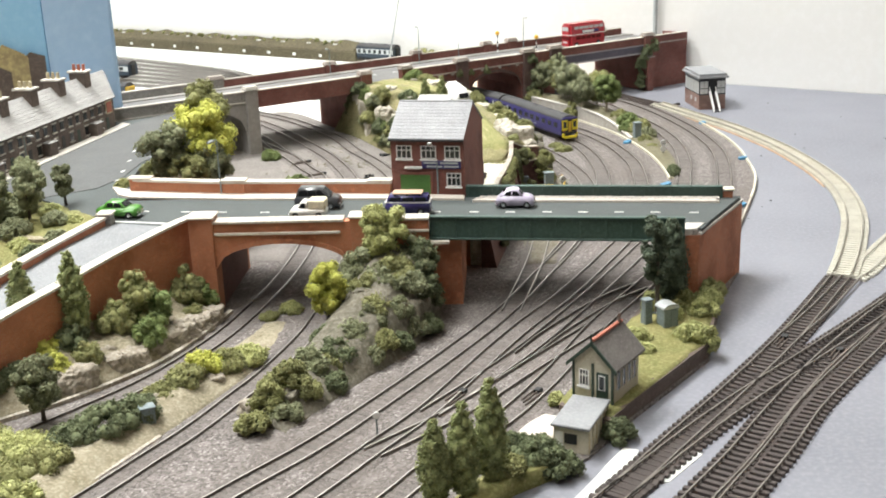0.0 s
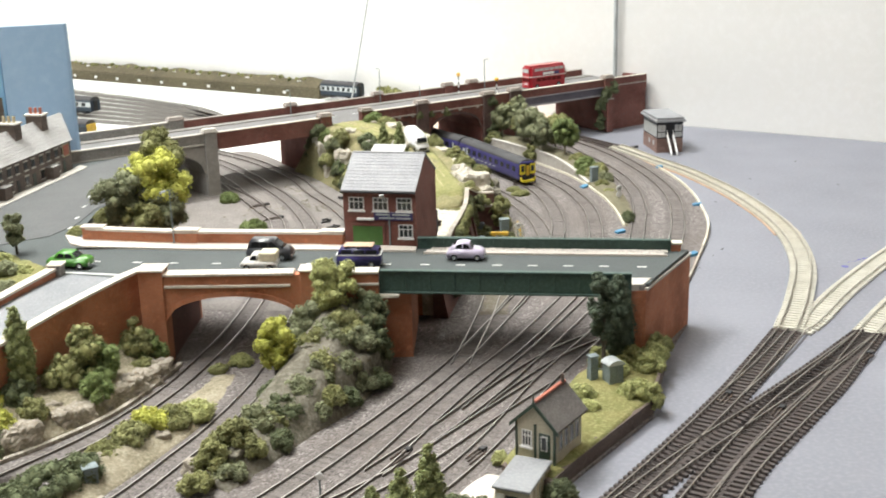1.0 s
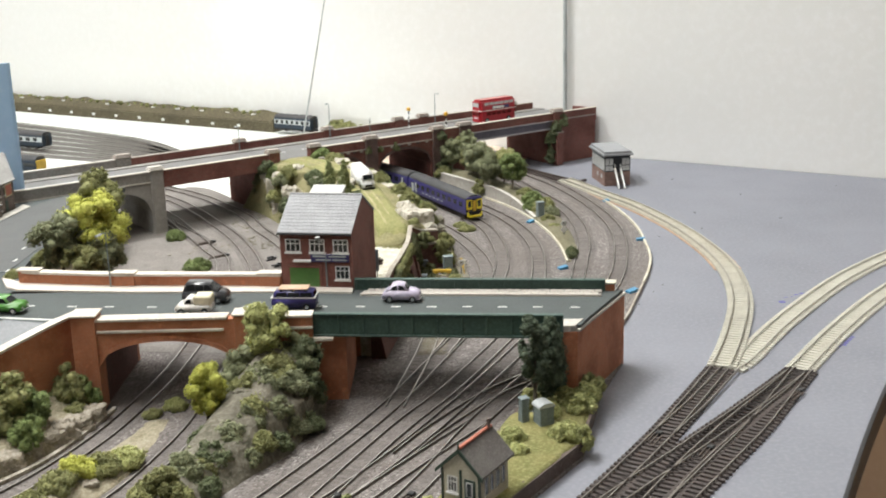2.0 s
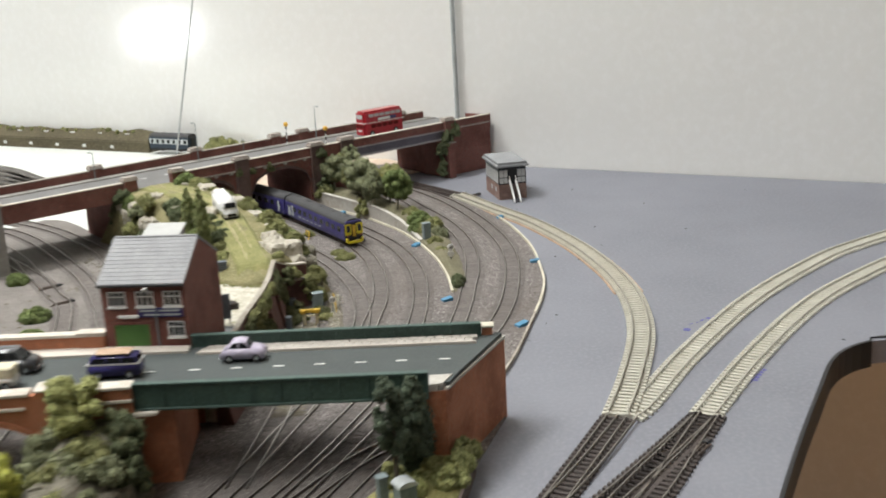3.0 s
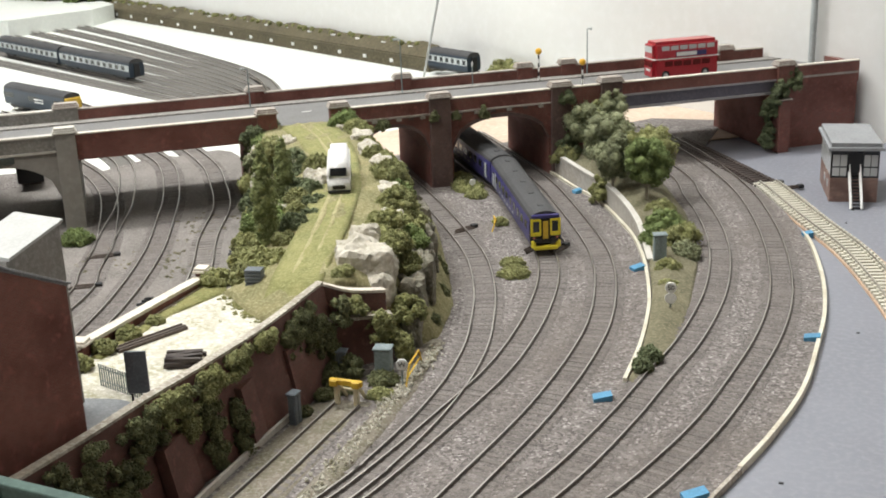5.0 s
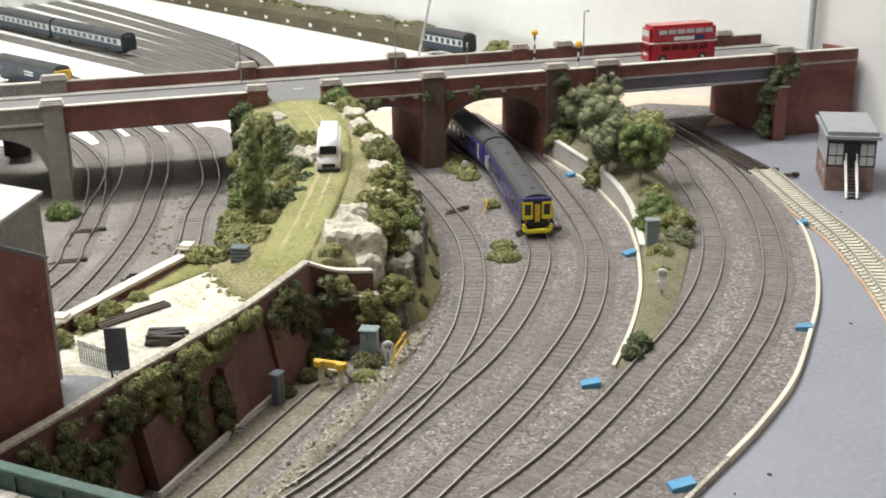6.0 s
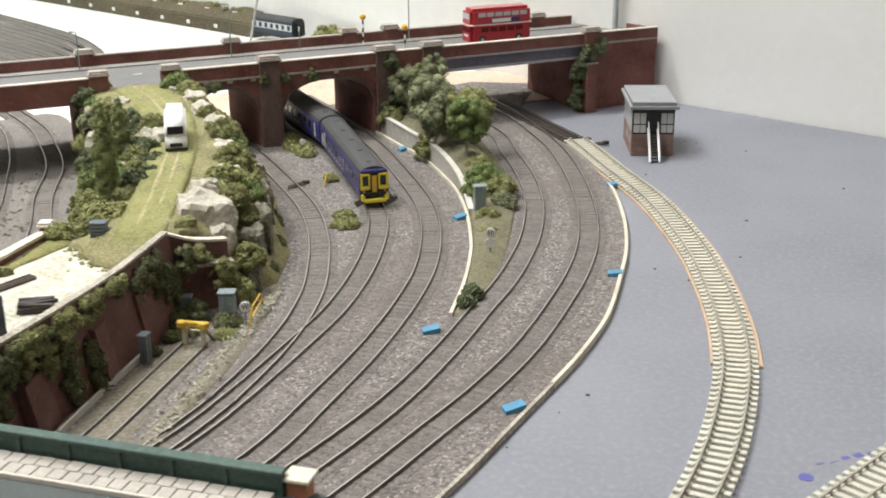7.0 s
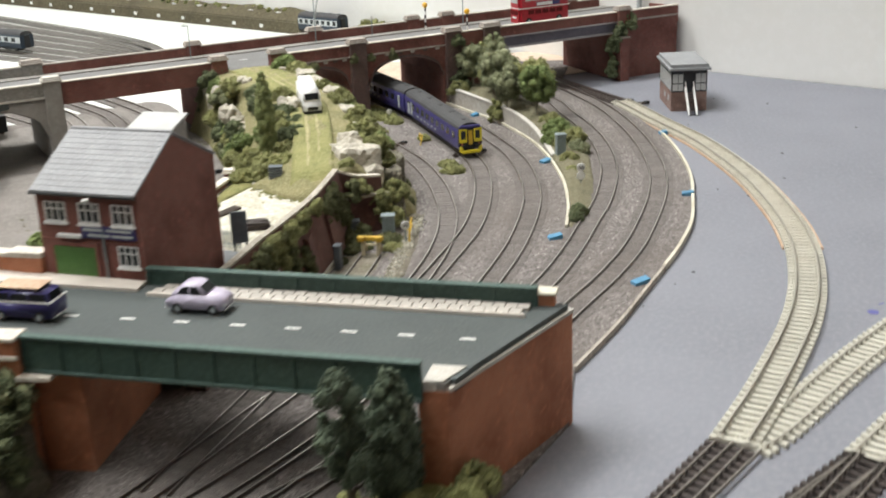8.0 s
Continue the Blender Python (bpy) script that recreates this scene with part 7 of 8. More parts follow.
def coach(x, y, rz, length, label, side, roof_mat, name="railway_coach", cab=0, windows=10, band=None, base=3.7):
    """A coach with body, roof, underframe, bogies and separate windows; cab: which end has a driving cab."""
    ob = thing(name, label, "train", x, y, base - 0.4, rz)
    ob.scale = (1.0, 0.88, 0.84)
    h = length / 2
    out = PROFILE + [(-a, b) for a, b in PROFILE[::-1]]
    bm = B()
    a = [bm.verts.new((-h, p, q)) for p, q in out]
    b = [bm.verts.new((h, p, q)) for p, q in out]
    bm.faces.new(a)
    bm.faces.new(b[::-1])
    for i in range(len(out)):
        bm.faces.new((a[i], b[i], b[(i + 1) % len(out)], a[(i + 1) % len(out)]))
    bmesh.ops.recalc_face_normals(bm, faces=bm.faces)
    part("body", bm, side, ob)
    arc = [(-8.75, 20.5), (-8.0, 22.4), (-6, 24.0), (-3, 25.0), (0, 25.3), (3, 25.0), (6, 24.0), (8.0, 22.4), (8.75, 20.5)]
    bm = B()
    a = [bm.verts.new((-h + 0.2, p, q)) for p, q in arc]
    b = [bm.verts.new((h - 0.2, p, q)) for p, q in arc]
    bm.faces.new(a)
    bm.faces.new(b[::-1])
    for i in range(len(arc)):
        bm.faces.new((a[i], b[i], b[(i + 1) % len(arc)], a[(i + 1) % len(arc)]))
    bmesh.ops.recalc_face_normals(bm, faces=bm.faces)
    part("roof", bm, roof_mat, ob, smooth=False)
    for k in range(5):
        part("roof_vent", box(B(), -h * 0.8 + h * 0.4 * k - 2, -h * 0.8 + h * 0.4 * k + 2, -1.6, 1.6, 25.0, 25.7, 0.2), roof_mat, ob)
    part("underframe", box(B(), -h * 0.5, h * 0.5, -6.5, 6.5, 2.2, 5.2, 0.4), BLACK, ob)
    for s in (-1, 1):
        bog = part("bogie", box(B(), s * h * 0.7 - 11, s * h * 0.7 + 11, -6.4, 6.4, 1.6, 4.4, 0.5), BLACK, ob)
        for wx in (-6.5, 6.5):
            part("wheel", rod(B(), (s * h * 0.7 + wx, -5.2, 2.8), (s * h * 0.7 + wx, 5.2, 2.8), 2.9, seg=14), RUST_RAIL, bog)
    me = mesh_of("window", box(B(), -length * 0.26 / windows, length * 0.26 / windows, -9.32, 9.32, 12.2, 17.2), WINDOW)
    for k in range(windows):
        piece("window", me, ob, pose((-h * 0.84 + 1.68 * h * k / (windows - 1)) * MM, 0, 0))
    if band:
        part("window_band", box(B(), -h + 0.5, h - 0.5, -9.26, 9.26, 11.2, 18.2), band, ob)
    for e in (-1, 1):
        if e != cab:
            part("gangway", box(B(), e * h - 1.2, e * h + 1.2, -3.4, 3.4, 5, 20, 0.3), BLACK, ob)
    if cab:
        e = cab * h
        f = part("cab_front", box(B(), e - 0.3 if cab > 0 else e - 1.0, e + 1.0 if cab > 0 else e + 0.3, -8.8, 8.8, 5.2, 21.2, 0.5), BLACK, ob)
        part("cab_brow", box(B(), e - 0.2, e + cab * 1.3, -8.2, 8.2, 20.8, 23.6, 0.6), side, f, "indigo brow over the cab windows")
        for s in (-1, 1):
            bm = B()
            box(bm, e + cab * 1.2 - 0.25, e + cab * 1.2 + 0.25, s * 8.0 - 0.75, s * 8.0 + 0.75, 10.4, 21.0, 0.15)
            box(bm, e + cab * 1.2 - 0.25, e + cab * 1.2 + 0.25, s * 3.1 - 0.55, s * 3.1 + 0.55, 10.4, 20.6, 0.15)
            box(bm, e + cab * 1.2 - 0.25, e + cab * 1.2 + 0.25, s * 5.6 - 2.4, s * 5.6 + 2.4, 19.4, 20.9, 0.15)
            box(bm, e + cab * 1.2 - 0.25, e + cab * 1.2 + 0.25, s * 5.6 - 2.4, s * 5.6 + 2.4, 10.2, 12.8, 0.15)
            p = part("cab_window_frame", bm, WARN_YELLOW, f, "bright yellow window surround")
            part("cab_window", box(B(), e + cab * 1.1 - 0.2, e + cab * 1.1 + 0.2, s * 5.5 - 2.0, s * 5.5 + 2.0, 12.8, 19.4), WINDOW, p)
            part("tail_lamp", ball(B(), (e + cab * 1.4, s * 6.6, 9.2), 0.8), RIDGE_RED, f)
            part("buffer_beam", box(B(), e + cab * 1.6 - 0.8, e + cab * 1.6 + 0.8, s * 5.0 - 2.2, s * 5.0 + 2.2, 6.2, 8.6, 0.3), BLACK, f)
            part("skirt_end", box(B(), e + cab * 1.4 - 1.0, e + cab * 1.4 + 1.0, s * 7.2 - 1.3, s * 7.2 + 1.3, 3.0, 7.6, 0.5), WARN_YELLOW, f)
        part("gangway_door", box(B(), e + cab * 1.3 - 0.25, e + cab * 1.3 + 0.25, -1.5, 1.5, 8.6, 19.4), YELLOW, f, "dull yellow gangway door")
        part("skirt", box(B(), e + cab * 1.5 - 1.3, e + cab * 1.5 + 1.3, -7.0, 7.0, 1.8, 4.4, 0.5), WARN_YELLOW, f)
    return ob


def place_on(points, y_start, lengths, gap=2.5):
    """Middle and heading of vehicles that stand one behind another on a track, from the place where it passes y_start, towards its far end."""
    line = [p for p, _ in spline(points, 1.0)]
    i = min(range(len(line)), key=lambda k: abs(line[k].y - y_start))
    out = []
    for l in lengths:
        j = max(0, i - round(l))
        a, b = line[i], line[j]
        out.append(((a.x + b.x) / 2, (a.y + b.y) / 2, math.degrees(math.atan2(a.y - b.y, a.x - b.x))))
        i = max(0, j - round(gap))
    return out


cars = place_on(T2, 972, (119, 119))
coach(*cars[0], 118, "dark indigo diesel railcar with a yellow cab end", TRAIN_BLUE, TRAIN_ROOF, "railcar", cab=1)
coach(*cars[1], 118, "dark indigo diesel railcar coupled in front", TRAIN_BLUE, TRAIN_ROOF, "railcar")
for nm in ("railcar", "railcar.001"):
    ob = bpy.data.objects[nm]
    for x, w, h in ((-52, 5, 9), (48 if nm == "railcar.001" else -44, 3, 11)):
        part("livery_flash", box(B(), x, x + w, -9.34, 9.34, 7, 7 + h), PALE_GREY, ob)
    for k in range(6):
        part("lettering_bar", box(B(), -30 + 8 * k, -26 + 8 * k, -9.3, 9.3, 8.4, 9.6), PALE_GREY, ob)
power = (22, 1322, -54)
hst = coach(*power, 112, "silver and navy high-speed power car under the viaduct", SILVER, TRAIN_ROOF, "power_car", windows=3)
nose = side_prism(B(), [(56, 5), (70, 5), (71, 9), (66, 14), (58, 20.6), (56, 20.6)], -8, 8)
bmesh.ops.bevel(nose, geom=[e for e in nose.edges], offset=1.4, segments=2, affect="EDGES", clamp_overlap=True)
nose = part("nose", nose, SILVER, hst)
part("yellow_front", side_prism(B(), [(66, 5.2), (71.4, 5.2), (71.7, 9.2), (68.5, 12.6), (66.5, 12.6)], -7.4, 7.4), WARN_YELLOW, nose, "yellow warning front")
part("windscreen", side_prism(B(), [(60.5, 19.4), (61.2, 19.6), (66.4, 14.8), (65.6, 14.2)], -6, 6), WINDOW, nose)
# stored stock
cx, cy = -404, 1376
for k in range(2):
    coach(cx - 0.894 * (72 + 147 * k), cy + 0.449 * (72 + 147 * k), 153.3, 143, "blue and grey storage yard coach with pale window band", RAIL_BLUE, TRAIN_ROOF, windows=11, band=PALE_GREY, base=3.9)
loco = coach(-402, 1232, 158, 96, "blue diesel locomotive with yellow ends in storage", RAIL_BLUE, TRAIN_ROOF, "locomotive", windows=3, base=3.9)
for e in (-1, 1):
    part("yellow_end", box(B(), e * 48.4 - 1.0, e * 48.4 + 1.0, -8.4, 8.4, 5.2, 20.4, 0.4), YELLOW, loco)
logo = part("logo_mark", box(B(), -16, -2, -9.4, 9.4, 11.2, 12.6), WHITE, loco, "white double arrow shape")
part("logo_bar", box(B(), -16, -2, -9.4, 9.4, 14.0, 15.4), WHITE, logo)
coach(-112, 1456, -30.7, 58, "dark blue and white coach standing by the wall", RAIL_BLUE, TRAIN_ROOF, windows=7, band=PALE_GREY, base=5.0)


# ---- lineside and street furniture ----
def lamp_post(x, y, z, h, arm, label, globe=None):
    ob = thing("street_lamp", label, "street lamp", x, y, z)
    part("post", rod(B(), (0, 0, -1), (0, 0, h), 0.5, 0.3), GREY_METAL, ob)
    part("arm", rod(B(), (0, 0, h), (*arm, h + 0.8), 0.25), GREY_METAL, ob)
    part("lamp_head", rod(B(), (arm[0] * 0.6, arm[1] * 0.6, h + 0.5), (arm[0] * 1.3, arm[1] * 1.3, h + 0.7), 0.75), PALE_GREY, ob)
    return ob


lamp_post(-121, 647, 46.5, 34, (-2, -8), "slim grey street lamp beside the parapet")
lamp_post(*on_viaduct(346, W - 6), RD + 0.8, 31, (3, -3), "slim grey street lamp on the viaduct")
lamp_post(*on_viaduct(212, 66), RD + 0.8, 35, (-2, -4), "slim grey street lamp on the viaduct")
lamp_post(*on_viaduct(112, 66), RD + 0.8, 24, (-2, -3), "slim grey street lamp on the viaduct")
lamp_post(-256, 690, 46.5, 30, (6, -2), "grey street lamp outside the cottages")
for u, v in ((308, W - 12), (317, 12)):
    ob = thing("belisha_beacon", "black and white beacon with an amber globe", "beacon", *on_viaduct(u, v), RD + 0.8)
    for k in range(6):
        part("pole_band", rod(B(), (0, 0, 2.95 * k), (0, 0, 2.95 * (k + 1)), 0.62), BLACK if k % 2 else WHITE, ob)
    part("globe", ball(B(), (0, 0, 19.6), 2.3, 2), ORANGE, ob)
for u, v, h in ((262, W - 8, 14), (440, W - 10, 11)):
    ob = thing("bus_stop", "small white-headed post on the viaduct footway", "post", *on_viaduct(u, v), RD + 0.8)
    part("post", rod(B(), (0, 0, -0.5), (0, 0, h), 0.4), GREY_METAL, ob)
    part("flag", box(B(), -0.3, 0.3, -1.0, 1.0, h - 1.5, h + 1.6, 0.1), WHITE, ob)

buf = thing("buffer_stop", "yellow painted buffer stop at the end of the siding", "buffer stop", 77, 787, 2.2, 0)
for s in (-1, 1):
    part("post", box(B(), s * 3.9 - 0.9, s * 3.9 + 0.9, -0.8, 1.0, -1.5, 8.6, 0.15), BUFF, buf)
    part("strut", rod(B(), (s * 3.9, 0.6, 8), (s * 3.9, 8, -0.5), 0.8, seg=6), BUFF, buf)
    part("buffer_pad", box(B(), s * 4.4 - 1.6, s * 4.4 + 1.6, -2.2, -0.8, 7.2, 10.0, 0.4), YELLOW, buf)
part("beam", box(B(), -6.6, 6.6, -0.8, 0.9, 7.4, 9.8, 0.3), YELLOW, buf, "yellow cross beam")
part("tie_bar", box(B(), -4.4, 4.4, 3.2, 4.2, 3.6, 4.6, 0.2), BUFF, buf)


def cabinet(x, y, z, w, d, h, rz, label, material=None):
    ob = thing("relay_cabinet", label, "cabinet", x, y, z, rz)
    part("case", box(B(), -w / 2, w / 2, -d / 2, d / 2, -0.5, h, 0.25), material or GREY_METAL, ob)
    part("lid", box(B(), -w / 2 - 0.5, w / 2 + 0.5, -d / 2 - 0.5, d / 2 + 0.5, h - 0.3, h + 0.6, 0.3), material or GREY_METAL, ob)
    for s in (-1, 1):
        part("door", box(B(), s * w / 4 - w / 4 + 0.2, s * w / 4 + w / 4 - 0.2, -d / 2 - 0.25, -d / 2 + 0.1, 0.6, h - 0.8), material or GREY_METAL, ob)
    return ob


cabinet(81, 814, 1.5, 6.5, 5, 12.5, 10, "grey-green relay cabinet by the buffer stop")
cabinet(63.5, 812, 1.5, 4.5, 4, 10, 10, "grey metal cabinet at the foot of the wall", SIGN_GREY)
cabinet(64.5, 769, 1.2, 4, 3, 12, 84, "tall grey metal cabinet against the retaining wall", SIGN_GREY)
cabinet(162, 971, 4.5, 6, 4.5, 12.5, 20, "tall grey relay cabinet on the verge")
box_top = cabinet(128.5, 515, 10, 8, 7, 10, 25, "grey relay cabinet with a curved roof beside the bridge")
part("curved_roof", side_prism(B(), [(4.6 * math.cos(math.pi * k / 10), 10.2 + 2.4 * math.sin(math.pi * k / 10)) for k in range(11)], -4.0, 4.0), PALE_GREY, box_top, "pale curved roof")
cabinet(119, 519, 10, 4.2, 3.6, 12.5, 25, "tall slim grey cabinet beside the bridge")
cabinet(-105, 425, 3, 6, 5, 9, 30, "small grey cabinet beside the branch line")
pipes = thing("pipe_rail", "grey pipe rail joining two cabinets", "railing", 124, 517, 10, -20)
part("rail", rod(B(), (-8, 0, 6), (4, 0, 6), 0.4), GREY_METAL, pipes)
part("post", rod(B(), (-8, 0, -1), (-8, 0, 6), 0.4), GREY_METAL, pipes)


def disc_sign(x, y, z, h, rz, label, r=2.4, text="", count=1):
    ob = thing("lineside_sign", label, "sign", x, y, z, rz)
    part("post", rod(B(), (0, 0.5, -1), (0, 0.5, h), 0.4), GREY_METAL, ob)
    for k in range(count):
        d = part("disc", rod(B(), (0, 0, h - k * 2 * r), (0, 0.6, h - k * 2 * r), r, seg=20), WHITE, ob)
        f = part("face", rod(B(), (0, -0.25, h - k * 2 * r), (0, 0.1, h - k * 2 * r), r * 0.9, seg=20), WHITE, d)
        if text and k == 0:
            curve = bpy.data.curves.new("letters", "FONT")
            curve.body, curve.size, curve.align_x, curve.align_y, curve.extrude = text, r * 1.25 * MM, "CENTER", "CENTER", 0.00008
            letters = new("letters", curve)
            curve.materials.append(BLACK)
            letters.parent = d
            letters.matrix_basis = pose(0, -0.36 * MM, (h - k * 2 * r) * MM, 90, 0, 0)
    return ob


disc_sign(91, 808, 1, 9.5, 22, "round white whistle board on a short post", 2.3, "W")
disc_sign(177, 911, 2, 10.4, 11, "two round white speed signs on a post", 2.5, "50", 2)
disc_sign(31, 1077, 1, 6.5, 18, "small white ground signal disc", 1.9)
disc_sign(-5, 418, 1, 9, 5, "small white lineside marker by the main line", 1.6)
for pts, label in ((((93, 806, 1), (92.5, 812, 9), (91, 826, 9), (90, 832, 1)), "yellow handrail beside the flints"), (((66, 1004, 1), (67, 1008, 7), (64, 1014, 7), (63, 1020, 1)), "yellow handrail beside the points")):
    ob = thing("handrail", label, "railing")
    for a, b in zip(pts, pts[1:]):
        part("rail", rod(B(), a, b, 0.4), YELLOW, ob)
    part("rail", rod(B(), tuple((Vector(pts[0]) + Vector(pts[1])) / 2), tuple((Vector(pts[2]) + Vector(pts[3])) / 2), 0.35), YELLOW, ob)
# blue plastic wedges pushed under the ballast edge
for x, y, r, w in ((167, 817, 20, 7), (153, 962, 40, 6.5), (237.5, 894, 0, 6.5), (228, 1034, 20, 5), (209.5, 756, 30, 8), (93, 1089, 40, 5)):
    bm = prism(B(), [(-w / 2, -2.6), (w / 2, -2.0), (w / 2, 2.6), (-w / 2, 2.2)], 0, lambda a, b: 2.4 + 0.14 * a)
    whole("plastic_wedge", bm, BLUE_CLIP, "small blue plastic wedge lying beside the track", "wedge", at=(x, y, 0.8), rz=r)
# point motors and rodding
for x, y, r in ((95, 980, 70), (108, 982, 70), (50, 1003, 60), (200, 1131, 30), (212, 1124, 30), (268, 564, 50), (183, 512, 60), (205, 494, 60), (-122, 916, 30), (-103, 873, 30), (26, 452, 60), (60, 452, 60)):
    ob = thing("point_lever", "small black point operating gear beside a turnout", "point gear", x, y, 0.8, r)
    for j in (-2.2, 0, 2.0):
        part("bar", box(B(), -6 + j, 7 + j * 0.5, j - 0.35, j + 0.35, 0.5, 1.5, 0.1), RUST_RAIL, ob)
    part("box", box(B(), 6, 9.5, -1.6, 1.6, 0.2, 2.3, 0.3), BLACK, ob)
# builder's yard clutter
ob = thing("yard_sign", "dark grey hoarding board on two posts", "hoarding", 32, 724, 26, 20)
part("board", box(B(), -3.6, 3.6, -0.4, 0.4, 4.0, 19, 0.15), SIGN_GREY, ob)
for s in (-2.6, 2.6):
    part("post", rod(B(), (s, 0.6, -1), (s, 0.6, 17), 0.4), BLACK, ob)
fence = thing("palisade_fence", "grey metal palisade fence round the yard path", "fence", 10, 733, 26, -16)
for k in range(18):
    part("pale", box(B(), 1.25 * k, 1.25 * k + 0.42, -0.15, 0.15, -0.5, 8.2), GREY_METAL, fence)
for z in (1.6, 6.4):
    part("rail", box(B(), 0, 21.8, 0.15, 0.4, z, z + 0.4), GREY_METAL, fence)
pile = thing("sleeper_stack", "stack of old dark sleepers in the yard", "timber stack", 28, 758, 26, 25)
for k in range(14):
    bm = box(B(), -6.5, 6.5, -0.8, 0.8, 0, 1.3, 0.12)
    bmesh.ops.rotate(bm, matrix=Matrix.Rotation(radians(RNG.uniform(-14, 14)), 3, "Z"), verts=bm.verts)
    bmesh.ops.translate(bm, vec=(RNG.uniform(-1, 1), -5 + 2.0 * (k % 6), 1.25 * (k // 6)), verts=bm.verts)
    part("timber", bm, WOOD_SLEEPER, pile)
pile = thing("pallet_stack", "stack of grey pallets beside the lane", "pallet stack", 18, 830, 27.5, 10)
for k in range(6):
    part("pallet", box(B(), -3.6, 3.6, -2.6, 2.6, 1.5 * k, 1.5 * k + 1.0, 0.12), SIGN_GREY, pile)
pile = thing("rail_stack", "lengths of rusty rail lying by the yard wall", "rail stack", 4, 772, 26, 66)
for k in range(4):
    part("rail", box(B(), -14, 16, -2 + 1.2 * k, -1.2 + 1.2 * k, 0, 1.2 + 0.3 * (k % 2)), RUST_RAIL, pile)
for x, y in ((-59, 862), (-50, 842), (-54, 936)):
    ob = thing("scrap_heap", "heap of dark scrap beside the branch track", "scrap", x, y, 1, RNG.uniform(0, 90))
    for k in range(7):
        bm = box(B(), -3, 3, -0.7, 0.7, 0, 1.1, 0.15)
        bmesh.ops.rotate(bm, matrix=Matrix.Rotation(RNG.uniform(0, 3.1), 3, "Z") @ Matrix.Rotation(RNG.uniform(-0.4, 0.4), 3, "Y"), verts=bm.verts)
        bmesh.ops.translate(bm, vec=(RNG.uniform(-4, 4), RNG.uniform(-3, 3), RNG.uniform(0, 2)), verts=bm.verts)
        part("scrap_bar", bm, BLACK, ob)
skip = thing("wagon", "black wagon with a yellow top under the viaduct", "wagon", -262, 1038, 3.4, 128)
part("body", box(B(), -22, 22, -8, 8, 3, 15, 0.4), BLACK, skip)
part("load", box(B(), -14, 14, -6, 6, 14, 18, 1.2), YELLOW, skip, "yellow load")
for xx in (-14, 14):
    part("wheelset", rod(B(), (xx, -6, 2.8), (xx, 6, 2.8), 2.8, seg=14), RUST_RAIL, skip)
# pen marks and specks on the bare board
marks = thing("pen_mark", "faint blue pen marks on the grey board", "pen mark", 300, 742, 0.0, 30, kind="structure")
part("blot", rod(B(), (0, -14, 0), (0, -14, 0.15), 2.4, seg=14), PEN, marks)
for k in range(5):
    part("stroke", box(B(), 8 + 5 * k, 11 + 5 * k, -9 + RNG.uniform(-1, 1), -8.2 + RNG.uniform(-1, 2), 0, 0.12), PEN, marks)
marks = thing("pen_mark", "faint blue pen marks on the grey board", "pen mark", 318, 640, 0.0, 50, kind="structure")
for k in range(6):
    part("stroke", box(B(), 4 * k, 4 * k + 2.4, RNG.uniform(-2, 2), RNG.uniform(2.1, 3), 0, 0.12), PEN, marks)
specks = B()
for _ in range(26):
    x, y = RNG.uniform(190, 480), RNG.uniform(520, 1150)
    if (y - 640) > (x - 290) * 1.1 - 60 or x < 280:
        s = RNG.uniform(0.3, 0.9)
        box(specks, x - s, x + s, y - s * 0.6, y + s * 0.6, 0, 0.35)
whole("board_specks", specks, BLACK, "stray dark crumbs and scraps on the grey board", "crumbs", kind="stuff")
patch = whole("glue_patch", prism(B(), [(92, 372), (112, 378), (128, 400), (122, 410), (106, 396)], 0, 0.3), WHITE_BOARD, "bare white glue patch between the turnouts", "patch", kind="structure")
whole("white_patch", prism(B(), [(74, 364), (80, 362), (90, 376), (99, 392), (103, 404), (97, 406), (90, 394), (84, 382)], 0, 0.25), WHITE_BOARD, "patch of bare white plaster on the board", "patch", kind="structure")
for x, y in ((283, 778), (228, 1052), (290, 800)):
    whole("cork_scrap", prism(B(), [(x, y), (x + 4, y - 2), (x + 7, y + 14), (x + 2, y + 16)], 0, 1.6), CORK, "torn scrap of cork beside the track", "scrap", kind="structure")
# conduit on the wall, and a slim leaning rod with a white bracket
whole("conduit", rod(B(), (214, 1283, 0), (214, 1283, 1640), 2.3, seg=12), PALE_GREY, "grey vertical conduit on the room wall", "conduit")
stay = thing("stay_rod", "thin leaning metal rod in a white bracket", "rod", -88, 1297, 0.5)
part("rod", rod(B(), (0, 0, 2), (38, 20, 190), 1.0, 0.8), PALE_GREY, stay)
part("bracket", box(B(), -3, 3, -3, 3, 0, 26, 0.5), WHITE, stay, "white bracket")
# low-relief strip along the foot of the wall
strip = thing("wall_strip", "narrow scenic bank with tiny white huts along the wall", "scenic strip", *(FOOT - wall_x * 1480 + wall_y * 4).xy, 0.5, WALL_ANGLE)
part("front_wall", box(B(), 0, 1078, -20, -17, 0, 12), BROWN_BANK, strip, "dark brown front face")
part("bank", box(B(), 0, 1078, -17, 0, 0, 13), BROWN_BANK, strip)
bm = B()
for k in range(134):
    a = k * 8.0
    h1, h2 = 17 + 5 * noise.noise((a * 0.03, 0, 0)), 17 + 5 * noise.noise(((a + 8) * 0.03, 0, 0))
    vs = [bm.verts.new(p) for p in ((a, -17, 12.8), (a + 8, -17, 12.8), (a + 8, -1, h2 + 6), (a, -1, h1 + 6))]
    bm.faces.new(vs)
bmesh.ops.remove_doubles(bm, verts=bm.verts, dist=0.01)
bmesh.ops.solidify(bm, geom=bm.faces[:], thickness=1.0)
part("slope", bm, BROWN_BANK, strip, "brown-green slope")
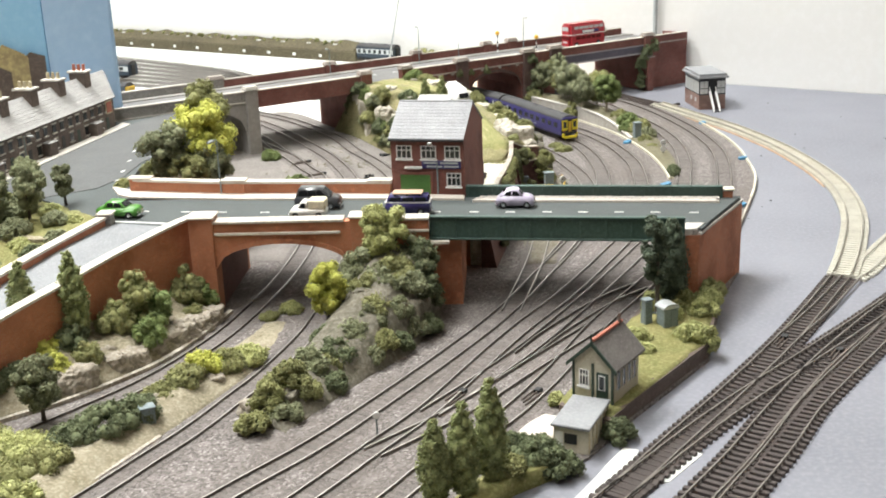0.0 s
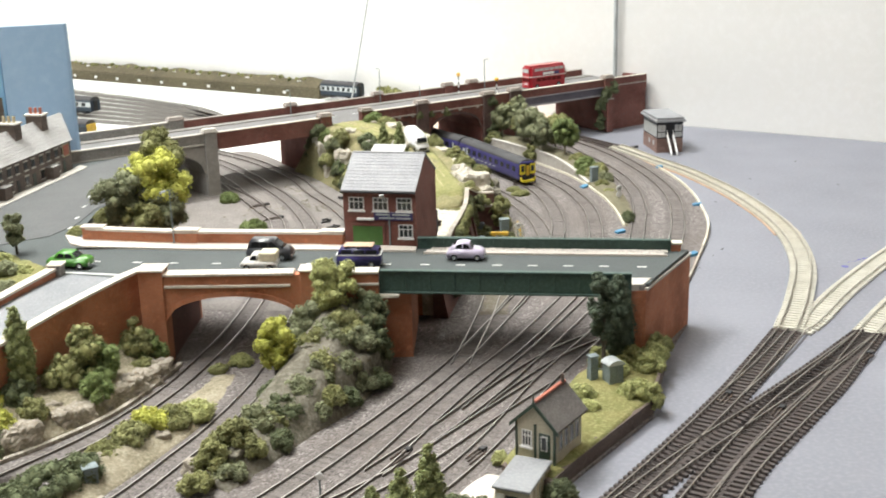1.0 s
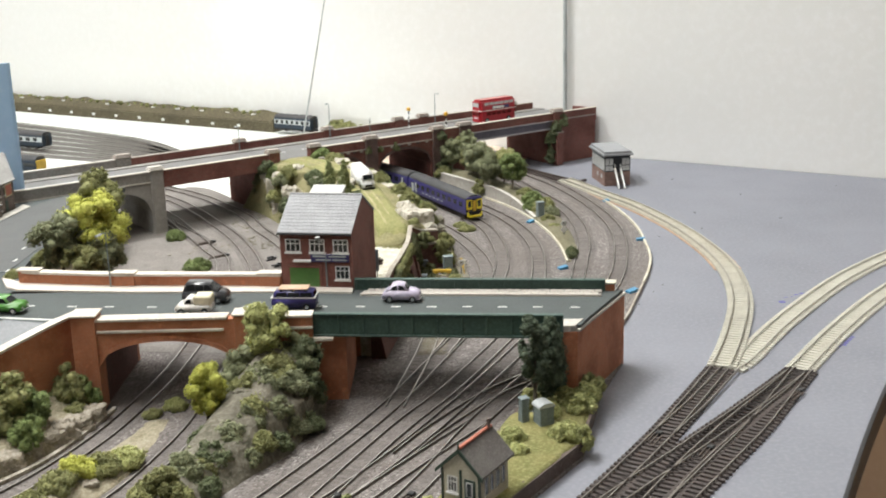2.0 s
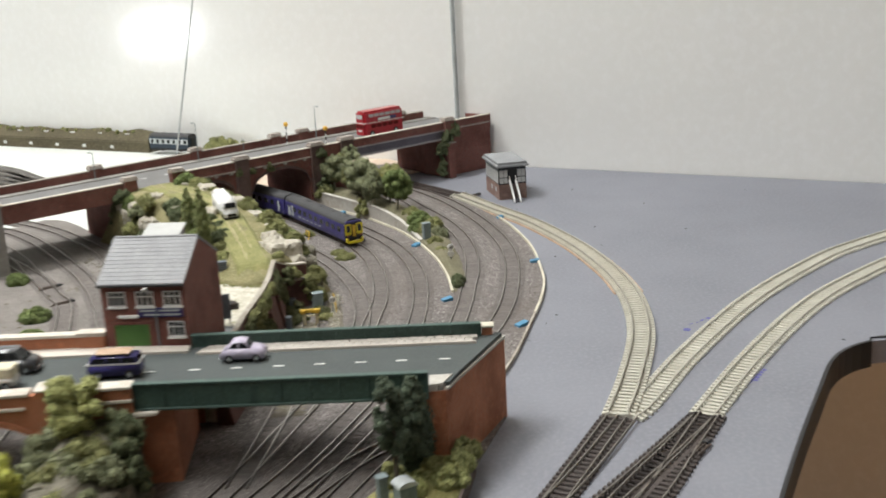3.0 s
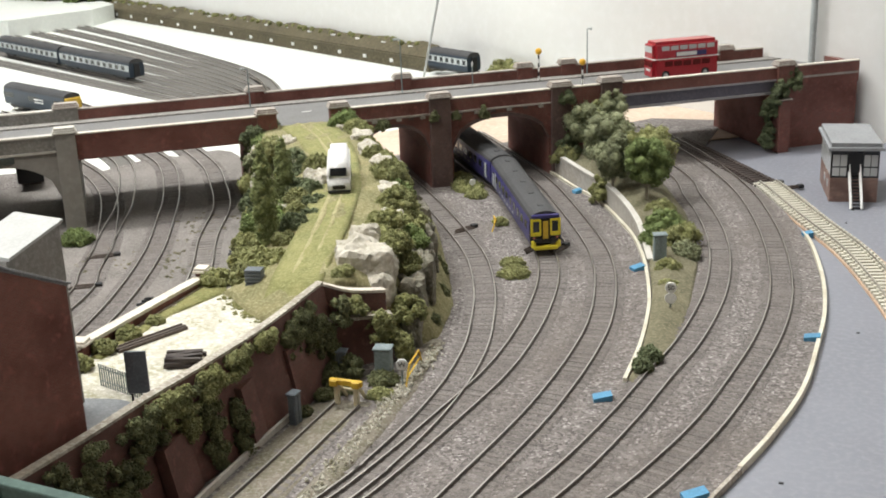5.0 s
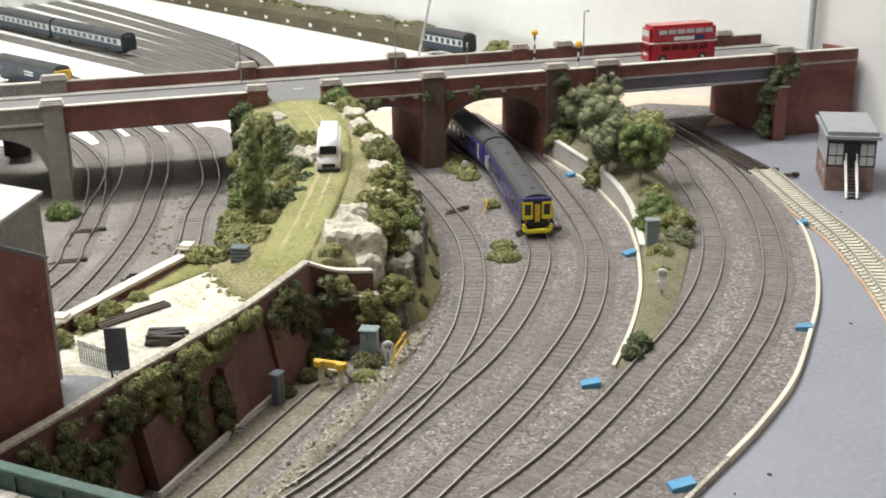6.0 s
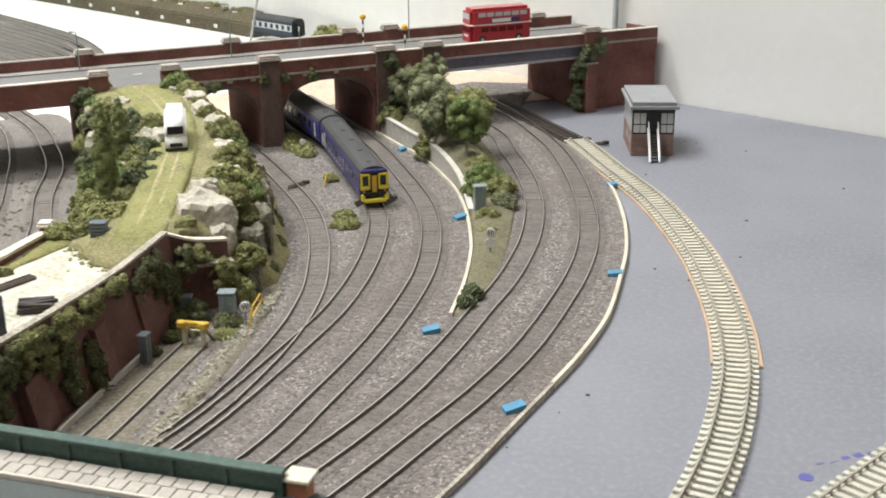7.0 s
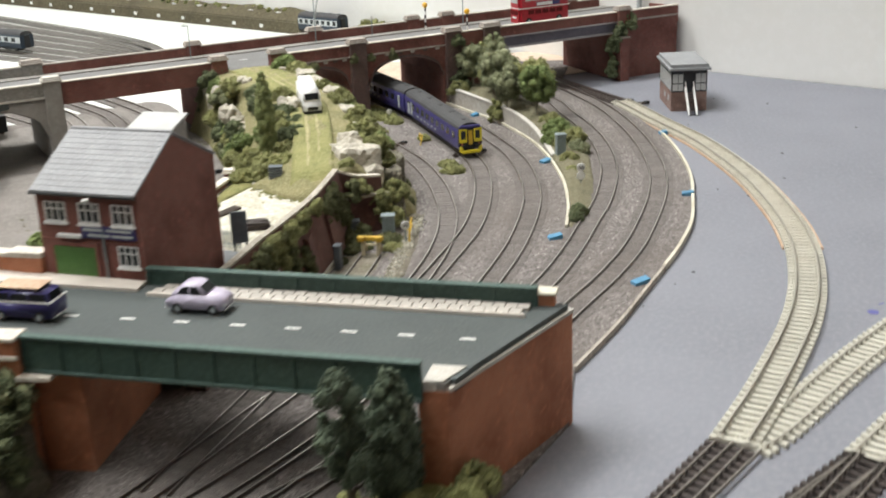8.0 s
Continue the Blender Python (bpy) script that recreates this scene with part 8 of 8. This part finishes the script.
for k in range(23):
    a = 30 + 45 * k
    part("hut", box(B(), a - 2.4, a + 2.4, -21, -19, 4, 7.5, 0.2), WHITE, strip)
    part("hut", box(B(), a + 12, a + 19, -8, -5, 17.5, 20, 0.2), WHITE, strip)
lob = [(float(i * 13 + RNG.uniform(-4, 4)), float(RNG.uniform(-6, -1)), float(RNG.uniform(20, 22)), float(RNG.uniform(1.5, 3.2))) for i in range(81)]
hedge = new("hedge", crumb_mesh("hedge", lob, 3200, 1.2, OLIVE))
hedge.parent = strip
for k, (x, r, h) in enumerate(((1172, 14, 20), (1190, 13, 18), (1208, 12, 15), (1224, 9, 11))):
    p = FOOT - wall_x * 1480 + wall_x * x + wall_y * 12
    bush(p.x, p.y, 0.5, r, h, OLIVE, "olive foam bush at the end of the wall strip", 260, 1.6)
# raised white shelf and shrubs at the far end of the storage yard
shelf = whole("white_shelf", prism(B(), [(-1250, 1500), (-770, 1642), (-722, 1752), (-731, 1813), (-933, 1975), (-1057, 1995), (-1250, 1960)], 0.5, 22), WHITE_BOARD, "raised white shelf at the far end of the yard", "shelf", kind="structure")
for x, y, r, h in ((-860, 1880, 40, 60), (-930, 1910, 45, 66), (-1000, 1930, 45, 60), (-800, 1850, 26, 36)):
    bush(x, y, 20, r, h, MID, "dark green foam shrubs at the far end", 420, 5.0, 8)

# ragged grass where the lane runs out into the yard gravel
FRINGE = [(-4, 834), (4, 828), (24, 808), (44, 800), (51, 803)]
tufts = []
for (xa, ya), (xb, yb) in zip(FRINGE, FRINGE[1:]):
    for k in range(34):
        f = float(RNG.uniform(0, 1))
        d = abs(float(RNG.normal(0, 3.6)))
        tufts.append((xa + (xb - xa) * f - d * 0.45, ya + (yb - ya) * f - d, 26.1, float(RNG.uniform(0.35, 1.3)) / (1 + d * 0.12)))
tagged(new("grass_fringe", crumb_mesh("grass_fringe", tufts, 500, 0.7, DRY_GRASS, 0.8, 0.45)), "ragged grass running out into the yard gravel", "grass", kind="stuff")
# straw and moss growing between the branch tracks
weeds = []
for x, y, n, w in ((-92, 966, 26, 5), (-103, 913, 22, 6), (-71, 906, 20, 5), (-90, 997, 24, 5), (-107, 985, 20, 5), (-84, 925, 22, 5), (-130, 900, 14, 6), (-120, 840, 14, 7)):
    weeds += [(x + float(RNG.normal(0, w)), y + float(RNG.normal(0, w * 1.8)), 1.3, float(RNG.uniform(0.4, 1.3))) for _ in range(n)]
tagged(new("track_weeds", crumb_mesh("track_weeds", weeds, 420, 0.8, DIRTY_GRASS, 0.8, 0.35)), "dry moss and straw between the branch tracks", "weeds", kind="stuff")
